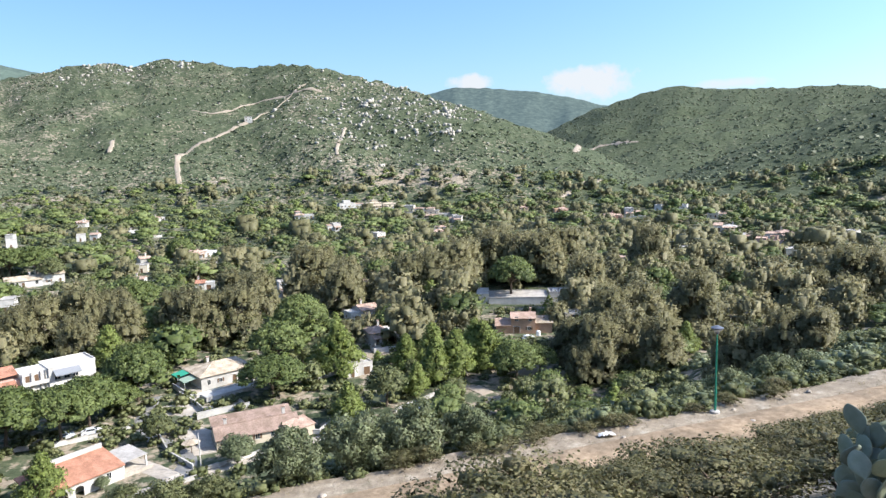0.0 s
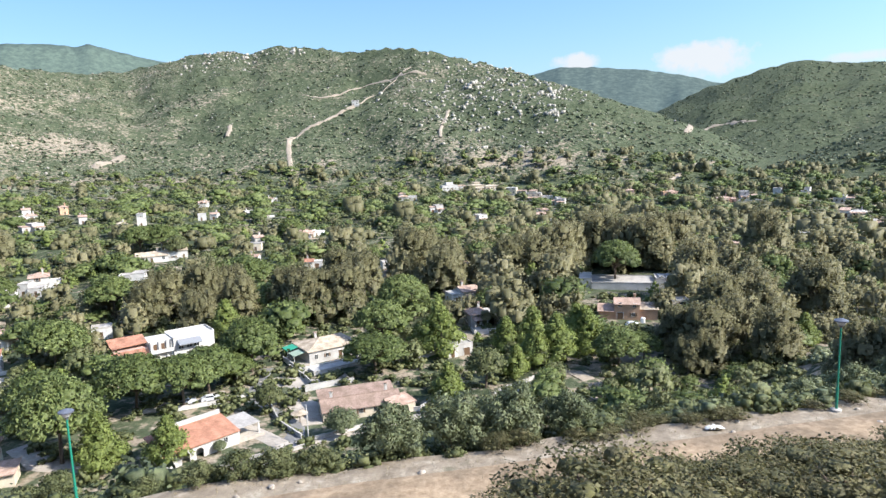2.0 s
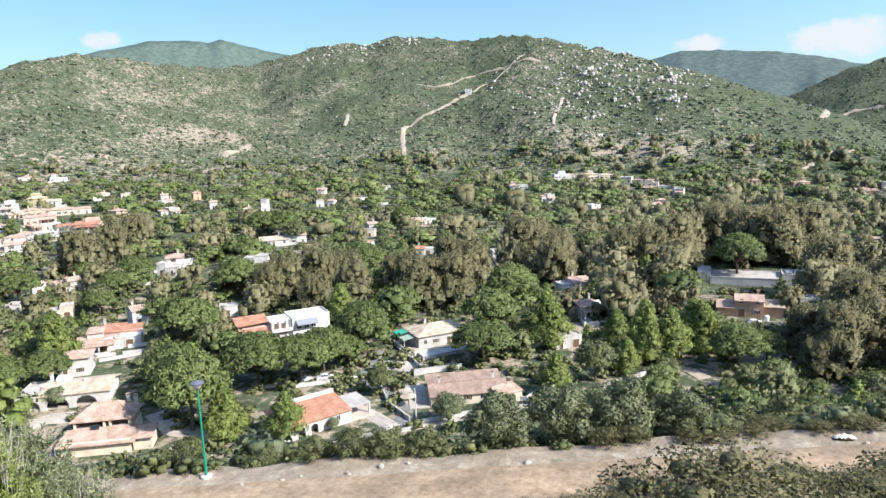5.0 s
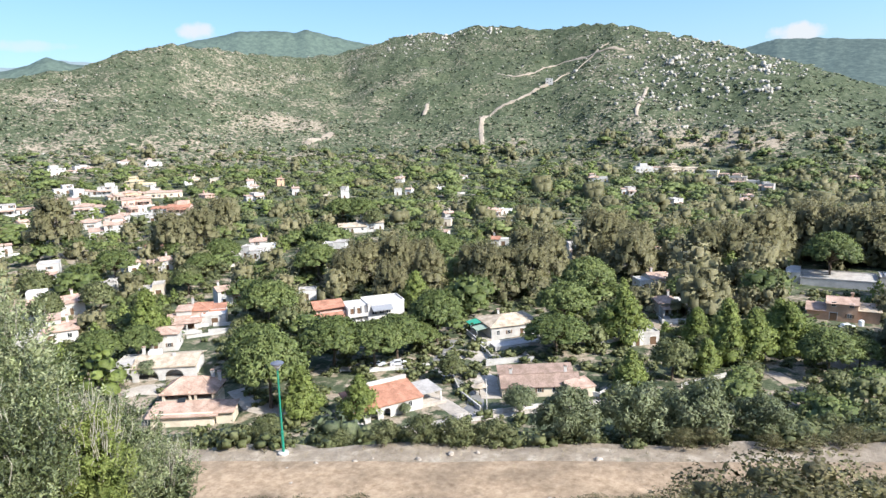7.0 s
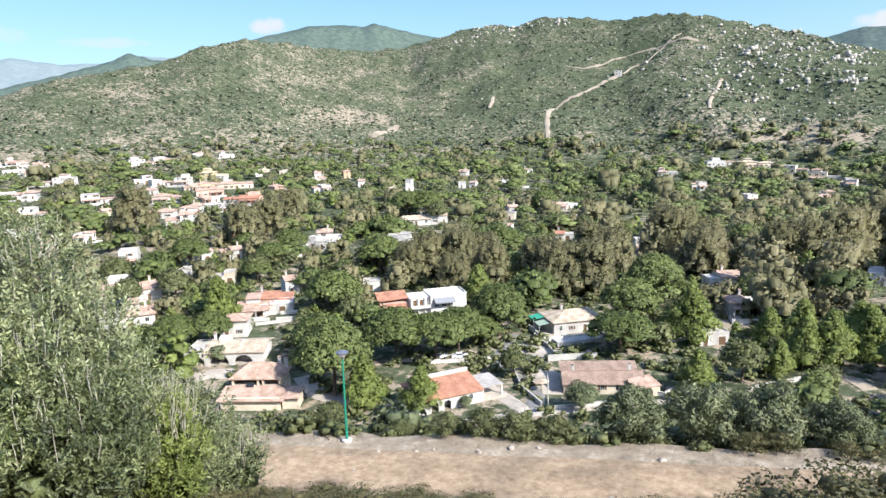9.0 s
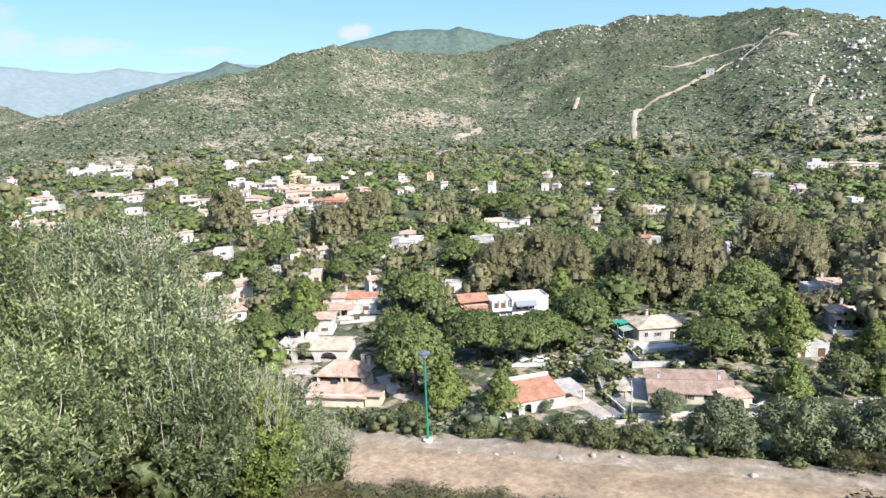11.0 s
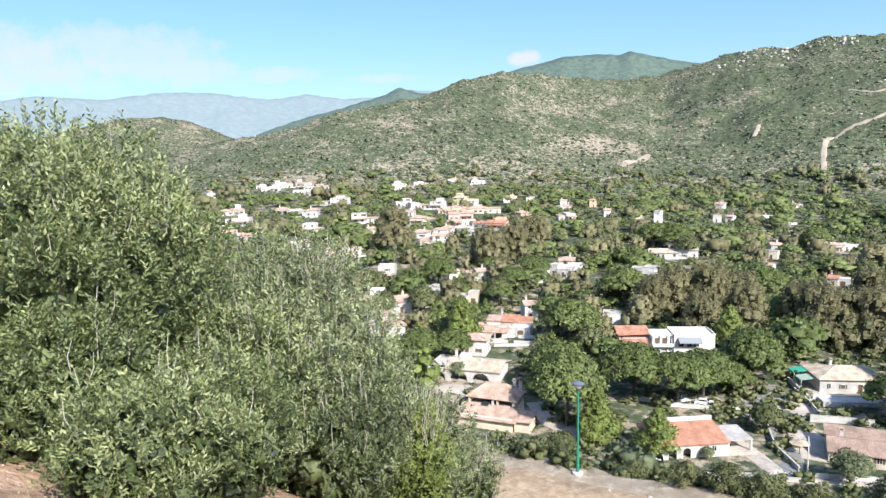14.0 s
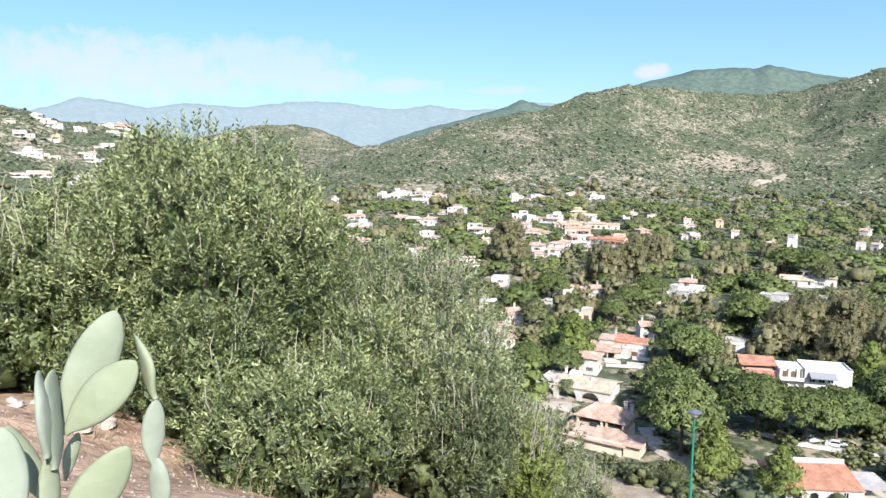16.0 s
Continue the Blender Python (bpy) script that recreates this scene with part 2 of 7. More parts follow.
def foliage(name, dark, mid, light, through=0.25, rough=0.55, gloss=0.3, grain=1.3):
    """Leaves: colour by the mesh's tint, by leaf and by plant, a little light passing through."""
    m, n, l, b = node_mat(name)
    at = n.new("ShaderNodeAttribute")
    at.attribute_name = "tint"
    geo = n.new("ShaderNodeNewGeometry")
    info = n.new("ShaderNodeObjectInfo")
    s1 = n.new("ShaderNodeMath")
    s1.operation = "MULTIPLY_ADD"
    s1.inputs[1].default_value = 0.45
    l.new(geo.outputs["Random Per Island"], s1.inputs[0])
    l.new(at.outputs["Fac"], s1.inputs[2])
    s2 = n.new("ShaderNodeMath")
    s2.operation = "MULTIPLY_ADD"
    s2.inputs[1].default_value = 0.25
    l.new(info.outputs["Random"], s2.inputs[0])
    l.new(s1.outputs[0], s2.inputs[2])
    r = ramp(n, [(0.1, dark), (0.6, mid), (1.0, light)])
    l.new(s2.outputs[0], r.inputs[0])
    fine = noise_node(n, l, grain, 7, 0.78)
    tufts = ramp(n, [(0.36, (0.70, 0.71, 0.74)), (0.5, (1, 1, 1)), (0.64, (1.20, 1.23, 1.08))])
    l.new(fine.outputs[0], tufts.inputs[0])
    c = mix(n, l, 1.0, r.outputs[0], tufts.outputs[0], "MULTIPLY")
    l.new(c, b.inputs["Base Color"])
    b.inputs["Roughness"].default_value = rough
    b.inputs["Specular IOR Level"].default_value = gloss
    bp = n.new("ShaderNodeBump")
    bp.inputs["Strength"].default_value, bp.inputs["Distance"].default_value = 0.5, 0.35 / grain
    l.new(fine.outputs[0], bp.inputs["Height"])
    l.new(bp.outputs[0], b.inputs["Normal"])
    tr = n.new("ShaderNodeBsdfTranslucent")
    l.new(c, tr.inputs[0])
    mx = n.new("ShaderNodeMixShader")
    mx.inputs[0].default_value = through
    l.new(b.outputs[0], mx.inputs[1])
    l.new(tr.outputs[0], mx.inputs[2])
    l.new(mx.outputs[0], n["Material Output"].inputs[0])
    return m


def plain(name, c, rough=0.6, metal=0.0):
    m, n, l, b = node_mat(name)
    t = noise_node(n, l, 6.0, 4)
    r = ramp(n, [(0.3, tuple(v * 0.8 for v in c)), (0.7, c)])
    l.new(t.outputs[0], r.inputs[0])
    l.new(r.outputs[0], b.inputs["Base Color"])
    b.inputs["Roughness"].default_value, b.inputs["Metallic"].default_value = rough, metal
    return m


M = {
    "white": surface("white_plaster", (0.53, 0.50, 0.46), (0.68, 0.65, 0.605), 3, 0.35, 0.9, 0.15),
    "cream": surface("cream_plaster", (0.58, 0.49, 0.37), (0.72, 0.62, 0.48), 3, 0.35, 0.9, 0.15),
    "ochre": surface("ochre_plaster", (0.60, 0.48, 0.29), (0.74, 0.60, 0.39), 3, 0.35, 0.9, 0.15),
    "pinkwall": surface("pink_plaster", (0.56, 0.36, 0.28), (0.70, 0.48, 0.38), 3, 0.35, 0.9, 0.15),
    "orangewall": surface("orange_plaster", (0.55, 0.33, 0.20), (0.68, 0.44, 0.29), 3, 0.35, 0.9, 0.15),
    "pink": tile_roof("pale_pink_tiles", (0.36, 0.23, 0.17), (0.56, 0.41, 0.33)),
    "red": tile_roof("orange_red_tiles", (0.33, 0.145, 0.09), (0.47, 0.24, 0.155)),
    "beige": tile_roof("beige_tiles", (0.38, 0.30, 0.22), (0.58, 0.49, 0.38)),
    "brown": tile_roof("brown_tiles", (0.22, 0.150, 0.115), (0.37, 0.265, 0.21)),
    "slab": surface("pale_roof_slab", (0.38, 0.35, 0.32), (0.58, 0.54, 0.49), 2, 0.4, 0.9, 0.15),
    "pane": plain("dark_window_glass", (0.025, 0.03, 0.035), 0.12),
    "shutter": plain("brown_shutter", (0.13, 0.075, 0.04), 0.6),
    "trim": plain("window_trim", (0.62, 0.60, 0.56), 0.7),
    "green_cloth": plain("green_awning_cloth", (0.03, 0.30, 0.19), 0.8),
    "pale_green_cloth": plain("faded_green_awning", (0.28, 0.36, 0.28), 0.8),
    "grey_cloth": plain("grey_awning", (0.22, 0.23, 0.25), 0.8),
    "lamp_green": plain("green_paint", (0.012, 0.20, 0.13), 0.45),
    "lamp_head": plain("grey_lamp_cap", (0.12, 0.13, 0.16), 0.4),
    "lamp_lens": plain("milky_lens", (0.6, 0.6, 0.6), 0.2),
    "concrete": surface("concrete", (0.42, 0.39, 0.35), (0.60, 0.57, 0.52), 6, 1.0, 0.95, 0.3),
    "bark": surface("bark", (0.07, 0.05, 0.035), (0.19, 0.14, 0.10), 9, 1.5, 0.95, 0.6),
    "pale_bark": surface("pale_bark", (0.20, 0.17, 0.13), (0.38, 0.33, 0.27), 7, 1.2, 0.95, 0.5),
    "dirt": surface("dry_dirt", (0.215, 0.146, 0.086), (0.42, 0.312, 0.204), 2.6, 0.45, 1.0, 0.8, 0.06, 0.0, 0.62),
    "track": surface("hill_track_dirt", (0.27, 0.22, 0.165), (0.42, 0.35, 0.27), 0.6, 0.05, 1.0, 0.4, 0.2, 0.15),
    "paving": surface("pale_paving", (0.34, 0.29, 0.24), (0.50, 0.45, 0.38), 1.5, 0.2, 0.95, 0.2, 0.02, 0.1),
    "asphalt": surface("grey_asphalt", (0.16, 0.155, 0.15), (0.24, 0.235, 0.225), 3, 0.2, 0.95, 0.2, 0.02, 0.1),
    "rock": surface("granite", (0.33, 0.30, 0.25), (0.56, 0.52, 0.455), 1.4, 0.2, 0.95, 0.6, 0.1, 0.15),
    "lawn": surface("green_lawn", (0.05, 0.085, 0.022), (0.09, 0.14, 0.04), 2, 0.3, 1.0, 0.4, 0.03, 0.0),
    "pine": foliage("pine_needles", (0.060, 0.082, 0.026), (0.128, 0.160, 0.050), (0.205, 0.238, 0.085), 0.3),
    "aleppo": foliage("aleppo_pine_needles", (0.085, 0.112, 0.030), (0.178, 0.218, 0.056), (0.265, 0.30, 0.09), 0.33),
    "euca": foliage("eucalyptus_leaves", (0.132, 0.126, 0.062), (0.212, 0.198, 0.102), (0.295, 0.264, 0.148), 0.42),
    "broad": foliage("broadleaf_leaves", (0.070, 0.082, 0.032), (0.134, 0.148, 0.060), (0.22, 0.225, 0.108), 0.3),
    "olive": foliage("silvery_leaves", (0.079, 0.097, 0.048), (0.164, 0.188, 0.097), (0.273, 0.29, 0.165), 0.3, 0.55, 0.3, 2.5),
    "lentisk": foliage("lentisk_leaves", (0.060, 0.062, 0.026), (0.140, 0.132, 0.058), (0.25, 0.210, 0.115), 0.3, 0.55, 0.3, 3.0),
    # bush greens with a very dark end, which paints shade between the leaves
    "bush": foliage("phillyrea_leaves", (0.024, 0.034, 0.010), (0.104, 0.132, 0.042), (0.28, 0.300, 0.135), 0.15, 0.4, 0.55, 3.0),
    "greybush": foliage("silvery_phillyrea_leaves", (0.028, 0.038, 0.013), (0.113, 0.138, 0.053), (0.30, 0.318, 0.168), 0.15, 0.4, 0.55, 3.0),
    # scrub greens greyed and blued slightly, putting some of the hills' haze into them
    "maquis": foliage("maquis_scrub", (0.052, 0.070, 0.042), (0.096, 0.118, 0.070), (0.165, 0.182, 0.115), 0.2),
    "twig": plain("dry_twig", (0.40, 0.37, 0.30), 0.9),
    "litter": plain("white_litter", (0.75, 0.75, 0.73), 0.6),
    "carpaint": plain("pale_car_paint", (0.62, 0.63, 0.65), 0.3),
    "tyre": plain("tyre", (0.02, 0.02, 0.02), 0.9),
}


def ground_material():
    """Dry soil and stones under scattered low scrub; how much soil shows follows the attribute 'bare'."""
    m, n, l, b = node_mat("hill_ground")
    at = n.new("ShaderNodeAttribute")
    at.attribute_name = "bare"
    fine, spots, mid, broad = noise_node(n, l, 1.1, 5, 0.7), noise_node(n, l, 0.30, 3, 0.65), noise_node(n, l, 0.035, 5, 0.62), noise_node(n, l, 0.009, 3, 0.55)
    soil = ramp(n, [(0.25, (0.17, 0.135, 0.10)), (0.55, (0.29, 0.24, 0.18)), (0.8, (0.50, 0.45, 0.37))])
    l.new(fine.outputs[0], soil.inputs[0])
    tufts = noise_node(n, l, 0.17, 8, 0.78)
    scrub = ramp(n, [(0.36, (0.026, 0.036, 0.018)), (0.5, (0.058, 0.072, 0.040)), (0.68, (0.140, 0.148, 0.092))])
    l.new(tufts.outputs[0], scrub.inputs[0])

    def scaled(a, k, c):
        s = n.new("ShaderNodeMath")
        s.operation = "MULTIPLY_ADD"
        s.inputs[1].default_value = k
        l.new(a, s.inputs[0])
        l.new(c, s.inputs[2])
        return s.outputs[0]

    total = scaled(broad.outputs[0], 0.45, scaled(mid.outputs[0], 0.50, scaled(spots.outputs[0], 1.1, at.outputs["Fac"])))
    r = ramp(n, [(0.0, (0, 0, 0)), (1.0, (1, 1, 1))])
    span = n.new("ShaderNodeMapRange")
    span.inputs["From Min"].default_value, span.inputs["From Max"].default_value = 1.07, 1.20
    l.new(total, span.inputs["Value"])
    l.new(span.outputs[0], r.inputs[0])
    c = mix(n, l, r.outputs[0], scrub.outputs[0], soil.outputs[0])
    # trodden pinkish earth with grit on the hilltop
    hill = n.new("ShaderNodeAttribute")
    hill.attribute_name = "trodden"
    grit, patch = noise_node(n, l, 9.0, 6, 0.65), noise_node(n, l, 1.6, 5, 0.65)
    earth = ramp(n, [(0.3, (0.30, 0.195, 0.130)), (0.5, (0.41, 0.280, 0.195)), (0.72, (0.53, 0.39, 0.29))])
    l.new(grit.outputs[0], earth.inputs[0])
    worn = ramp(n, [(0.35, (0.62, 0.60, 0.58)), (0.6, (1, 1, 1))])
    l.new(patch.outputs[0], worn.inputs[0])
    c = mix(n, l, hill.outputs["Fac"], c, mix(n, l, 1.0, earth.outputs[0], worn.outputs[0], "MULTIPLY"))
    l.new(c, b.inputs["Base Color"])
    b.inputs["Roughness"].default_value = 1.0
    b.inputs["Specular IOR Level"].default_value = 0.1
    bp = n.new("ShaderNodeBump")
    bp.inputs["Strength"].default_value, bp.inputs["Distance"].default_value = 0.35, 0.25
    l.new(scaled(grit.outputs[0], 0.08, scaled(tufts.outputs[0], 5.0, fine.outputs[0])), bp.inputs["Height"])
    l.new(bp.outputs[0], b.inputs["Normal"])
    return m


def far_material(name, c, haze_glow, size=0.016, spread=0.45):
    """Mountains kilometres off: a plain backdrop, aerial haze put into colour and emission."""
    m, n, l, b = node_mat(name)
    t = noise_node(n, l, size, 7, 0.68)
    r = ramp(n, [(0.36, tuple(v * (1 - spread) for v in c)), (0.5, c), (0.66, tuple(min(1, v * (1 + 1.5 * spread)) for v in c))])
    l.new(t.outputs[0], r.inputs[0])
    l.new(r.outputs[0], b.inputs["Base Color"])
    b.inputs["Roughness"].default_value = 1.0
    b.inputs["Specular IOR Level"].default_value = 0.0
    b.inputs["Emission Color"].default_value = rgb(haze_glow)
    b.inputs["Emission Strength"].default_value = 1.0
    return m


# ---- mesh helpers ----
def quick_mesh(name, verts, faces, material, attrs=None, smooth_faces=False, normals=None):
    """A mesh from arrays: verts (n, 3), faces (m, 3 or 4)."""
    verts, faces = np.asarray(verts, np.float32), np.asarray(faces, np.int32)
    me = bpy.data.meshes.new(name)
    k = faces.shape[1]
    me.vertices.add(len(verts))
    me.vertices.foreach_set("co", verts.ravel())
    me.loops.add(faces.size)
    me.loops.foreach_set("vertex_index", faces.ravel())
    me.polygons.add(len(faces))
    me.polygons.foreach_set("loop_start", np.arange(0, faces.size, k, dtype=np.int32))
    if smooth_faces:
        me.polygons.foreach_set("use_smooth", np.ones(len(faces), bool))
    for key, values in (attrs or {}).items():
        a = me.attributes.new(key, "FLOAT", "POINT")
        a.data.foreach_set("value", np.asarray(values, np.float32))
    me.update(calc_edges=True)
    me.materials.append(material)
    if normals is not None:
        me.normals_split_custom_set_from_vertices(np.asarray(normals, np.float32))
    return me


class Shape:
    """Collects boxes, prisms, tubes and sheets into one mesh."""

    def __init__(self):
        self.v, self.f = [], []

    def add(self, verts, faces):
        k = len(self.v)
        self.v += [tuple(p) for p in verts]
        self.f += [tuple(i + k for i in q) for q in faces]
        return self

    def box(self, x0, y0, z0, x1, y1, z1):
        v = [(x, y, z) for z in (z0, z1) for y in (y0, y1) for x in (x0, x1)]
        return self.add(v, [(0, 2, 3, 1), (4, 5, 7, 6), (0, 1, 5, 4), (2, 6, 7, 3), (0, 4, 6, 2), (1, 3, 7, 5)])

    def slab(self, pts, t):
        """A plate of thickness t under the given corners."""
        n = len(pts)
        v = list(pts) + [(p[0], p[1], p[2] - t) for p in pts]
        return self.add(v, [tuple(range(n)), tuple(reversed(range(n, 2 * n)))] + [(i, i + n, (i + 1) % n + n, (i + 1) % n) for i in range(n)])

    def tube(self, path, radii, sides=8):
        rings = []
        for i, (p, r) in enumerate(zip(path, radii)):
            d = Vector(path[min(i + 1, len(path) - 1)]) - Vector(path[max(i - 1, 0)])
            q = d.to_track_quat("Z", "Y")
            rings.append([Vector(p) + q @ Vector((r * math.cos(2 * math.pi * k / sides), r * math.sin(2 * math.pi * k / sides), 0)) for k in range(sides)])
        v = [p for ring in rings for p in ring]
        f = [(i * sides + k, i * sides + (k + 1) % sides, (i + 1) * sides + (k + 1) % sides, (i + 1) * sides + k) for i in range(len(path) - 1) for k in range(sides)]
        f += [tuple(reversed(range(sides))), tuple(range(len(v) - sides, len(v)))]
        return self.add(v, f)

    def mesh(self, name, material):
        me = bpy.data.meshes.new(name)
        me.from_pydata(self.v, [], self.f)
        me.update()
        me.materials.append(material)
        return me


def part(name, shape, material, parent, label=""):
    """One mesh object under a thing or part."""
    me = shape if isinstance(shape, bpy.types.Mesh) else shape.mesh(name, material)
    ob = new(name, me)
    ob.parent = parent
    return tagged(ob, label) if label else ob


def thing(name, m, label, category, group="", kind=""):
    ob = new(name)
    ob.empty_display_size = 0.2
    ob.matrix_world = m
    return tagged(ob, label, category, group, kind)
# ---- the land ----
def steps(a, b, k):
    return np.exp(np.arange(math.log(a), math.log(b), k))


GRID_AZ = np.concatenate([np.arange(-180, -62, 3.0), np.arange(-62, 118, 0.36), np.arange(118, 180, 3.0)])
GRID_R = np.concatenate([[0.0], steps(0.8, 560, 0.032), steps(560, 1500, 0.017), steps(1500, 4600, 0.04)])


def grid_heights():
    a, r = np.meshgrid(np.radians(GRID_AZ), GRID_R)
    z = ground_rel(-r * np.sin(a), r * np.cos(a))
    fade = smooth((r - 2600) / 1800)
    return z * (1 - fade) + fade * 10


GRID_Z = grid_heights()


def sheet_rel(x, y):
    """Height of the ground sheet itself, between its corners."""
    az, r = np.degrees(np.arctan2(-x, y)), np.hypot(x, y)
    i = np.clip(np.searchsorted(GRID_R, r) - 1, 0, len(GRID_R) - 2)
    j = np.clip(np.searchsorted(GRID_AZ, az) - 1, 0, len(GRID_AZ) - 2)
    u = (r - GRID_R[i]) / (GRID_R[i + 1] - GRID_R[i])
    v = (az - GRID_AZ[j]) / (GRID_AZ[j + 1] - GRID_AZ[j])
    return (GRID_Z[i, j] * (1 - u) + GRID_Z[i + 1, j] * u) * (1 - v) + (GRID_Z[i, j + 1] * (1 - u) + GRID_Z[i + 1, j + 1] * u) * v


def land():
    az, rr = GRID_AZ, GRID_R
    a, r = np.meshgrid(np.radians(az), rr)
    x, y = -r * np.sin(a), r * np.cos(a)
    z = GRID_Z
    na, nr = len(az), len(rr)
    i, j = np.meshgrid(np.arange(nr - 1), np.arange(na), indexing="ij")
    j2 = (j + 1) % na
    f = np.stack([i * na + j, (i + 1) * na + j, (i + 1) * na + j2, i * na + j2], -1).reshape(-1, 4)
    bare = np.where(r < 60, 0.25, np.where(r < 250, 0.06, np.where(r < 560, 0.0, -0.05)))
    deg = np.degrees(a)
    bare = bare + 0.07 * smooth((deg - 22) / 16) * (r > 560) - 0.10 * smooth((-deg - 2) / 10) * (r > 600)
    bare = bare + 0.05 * smooth(1 - np.abs(r - 660) / 120) * (deg > -12)
    for a0, r0, wide in ((4.1, 680, 34), (-1.0, 670, 22), (-5.5, 690, 24), (37.0, 812, 45), (30.0, 690, 30)):  # bare earth at the hill's foot
        bare = bare + 0.16 * np.exp(-(((deg - a0) * np.radians(1) * r0 / wide) ** 2 + ((r - r0) / (0.7 * wide)) ** 2))
    s = road_side(x, y)
    bare = bare + 0.5 * ((r < 16) & (deg > 60)) + 0.12 * ((np.abs(s + 3) < 6) & (r < 80))
    trodden = smooth(2.2 - r / 9.0) * smooth((deg - 40) / 20) * smooth((150 - deg) / 30)
    me = quick_mesh("ground", np.stack([x, y, EYE + z], -1).reshape(-1, 3), f[:, ::-1], ground_material(), {"bare": bare.ravel(), "trodden": trodden.ravel()}, True)
    return tagged(new("ground", me), "dry hillside, wooded valley floor and scrub-covered hills", "ground", kind="structure")


ground_ob = land()


def far_ridge(name, azs, els, dist, base, material, label):
    """A far mountain range with spurs, closed at the back."""
    az = np.arange(min(azs), max(azs), 0.2)
    el = np.interp(az, azs, els) + 0.07 * wobble(az * 10, az * 4, 22, 3)
    rows, x0 = [], np.linspace(0, 1, 14)
    for u in x0:
        d = dist * (1 - 0.22 * (1 - u)) + dist * 0.02 * wobble(az * 12, az * 0 + u * 60, 90, 5) * (1 - u)
        h = base + (dist * np.tan(np.radians(el)) - base) * (u ** 1.2) + dist * 0.003 * wobble(az * 16 + u * 50, u * 70 + az * 3, 80, 9) * u * (1 - u) * 4
        rows.append(np.stack([-d * np.sin(np.radians(az)), d * np.cos(np.radians(az)), EYE + h], -1))
    rows.append(np.stack([-dist * 1.1 * np.sin(np.radians(az)), dist * 1.1 * np.cos(np.radians(az)), EYE + base + 0 * az], -1))
    v = np.stack(rows)
    n, k = v.shape[:2]
    i, j = np.meshgrid(np.arange(n - 1), np.arange(k - 1), indexing="ij")
    f = np.stack([i * k + j, i * k + j + 1, (i + 1) * k + j + 1, (i + 1) * k + j], -1).reshape(-1, 4)
    return tagged(new(name, quick_mesh(name, v.reshape(-1, 3), f, material, None, True)), label, "mountain", kind="structure")


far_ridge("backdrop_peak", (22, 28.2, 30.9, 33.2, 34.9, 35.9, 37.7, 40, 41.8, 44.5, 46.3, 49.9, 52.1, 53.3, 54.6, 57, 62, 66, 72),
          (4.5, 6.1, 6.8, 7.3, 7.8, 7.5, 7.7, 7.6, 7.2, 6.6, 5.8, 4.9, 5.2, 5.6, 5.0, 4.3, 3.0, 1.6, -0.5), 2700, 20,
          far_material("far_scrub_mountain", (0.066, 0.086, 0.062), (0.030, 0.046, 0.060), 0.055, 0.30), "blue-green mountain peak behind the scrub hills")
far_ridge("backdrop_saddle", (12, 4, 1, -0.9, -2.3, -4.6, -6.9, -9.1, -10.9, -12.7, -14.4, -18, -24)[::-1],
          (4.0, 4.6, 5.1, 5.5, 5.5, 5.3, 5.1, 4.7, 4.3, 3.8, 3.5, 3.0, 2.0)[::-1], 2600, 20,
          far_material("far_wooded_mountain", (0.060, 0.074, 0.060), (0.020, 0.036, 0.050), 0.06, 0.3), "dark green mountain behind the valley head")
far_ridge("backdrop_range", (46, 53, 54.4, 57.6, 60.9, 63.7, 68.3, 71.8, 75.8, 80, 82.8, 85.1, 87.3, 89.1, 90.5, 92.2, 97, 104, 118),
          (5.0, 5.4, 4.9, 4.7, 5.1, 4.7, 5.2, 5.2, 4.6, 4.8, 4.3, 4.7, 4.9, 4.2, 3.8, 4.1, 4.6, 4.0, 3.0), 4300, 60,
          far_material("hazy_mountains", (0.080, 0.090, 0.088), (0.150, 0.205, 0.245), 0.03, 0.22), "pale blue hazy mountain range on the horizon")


def strip(name, pts, width, material, label, lift=0.25, wav=0.15, category="road", step=2.0):
    """A worn strip laid on the ground along a line."""
    pts = np.array(pts, float)
    seg = np.hypot(*np.diff(pts, axis=0).T)
    s = np.concatenate([[0], np.cumsum(seg)])
    q = np.arange(0, s[-1] + step / 2, step)
    x, y = np.interp(q, s, pts[:, 0]), np.interp(q, s, pts[:, 1])
    ker = np.ones(5) / 5
    if len(q) > 12:
        x = np.convolve(np.pad(x, 2, "edge"), ker, "valid")
        y = np.convolve(np.pad(y, 2, "edge"), ker, "valid")
    dx, dy = np.gradient(x), np.gradient(y)
    m = np.hypot(dx, dy) + 1e-9
    nx, ny = -dy / m, dx / m
    cols = np.linspace(-0.5, 0.5, 7)
    vv = []
    for c in cols:
        w = width * (c + (np.sign(c) * wav * wobble(q, q * 0 + c * 50, width * 2.5, 3) if abs(c) > 0.4 else 0))
        px, py = x + nx * w, y + ny * w
        vv.append(np.stack([px, py, EYE + np.maximum(ground_rel(px, py), sheet_rel(px, py)) + lift - (0.3 + lift) * (abs(c) > 0.49)], -1))
    v = np.stack(vv, 1)
    n, k = v.shape[:2]
    i, j = np.meshgrid(np.arange(n - 1), np.arange(k - 1), indexing="ij")
    f = np.stack([i * k + j, (i + 1) * k + j, (i + 1) * k + j + 1, i * k + j + 1], -1).reshape(-1, 4)
    return tagged(new(name, quick_mesh(name, v.reshape(-1, 3), f, material, None, True)), label, category, kind="structure")


def road_line(s):
    return [(x, 32.5 + 0.293 * x + 1.042 * s) for x in range(-60, 71, 5)]


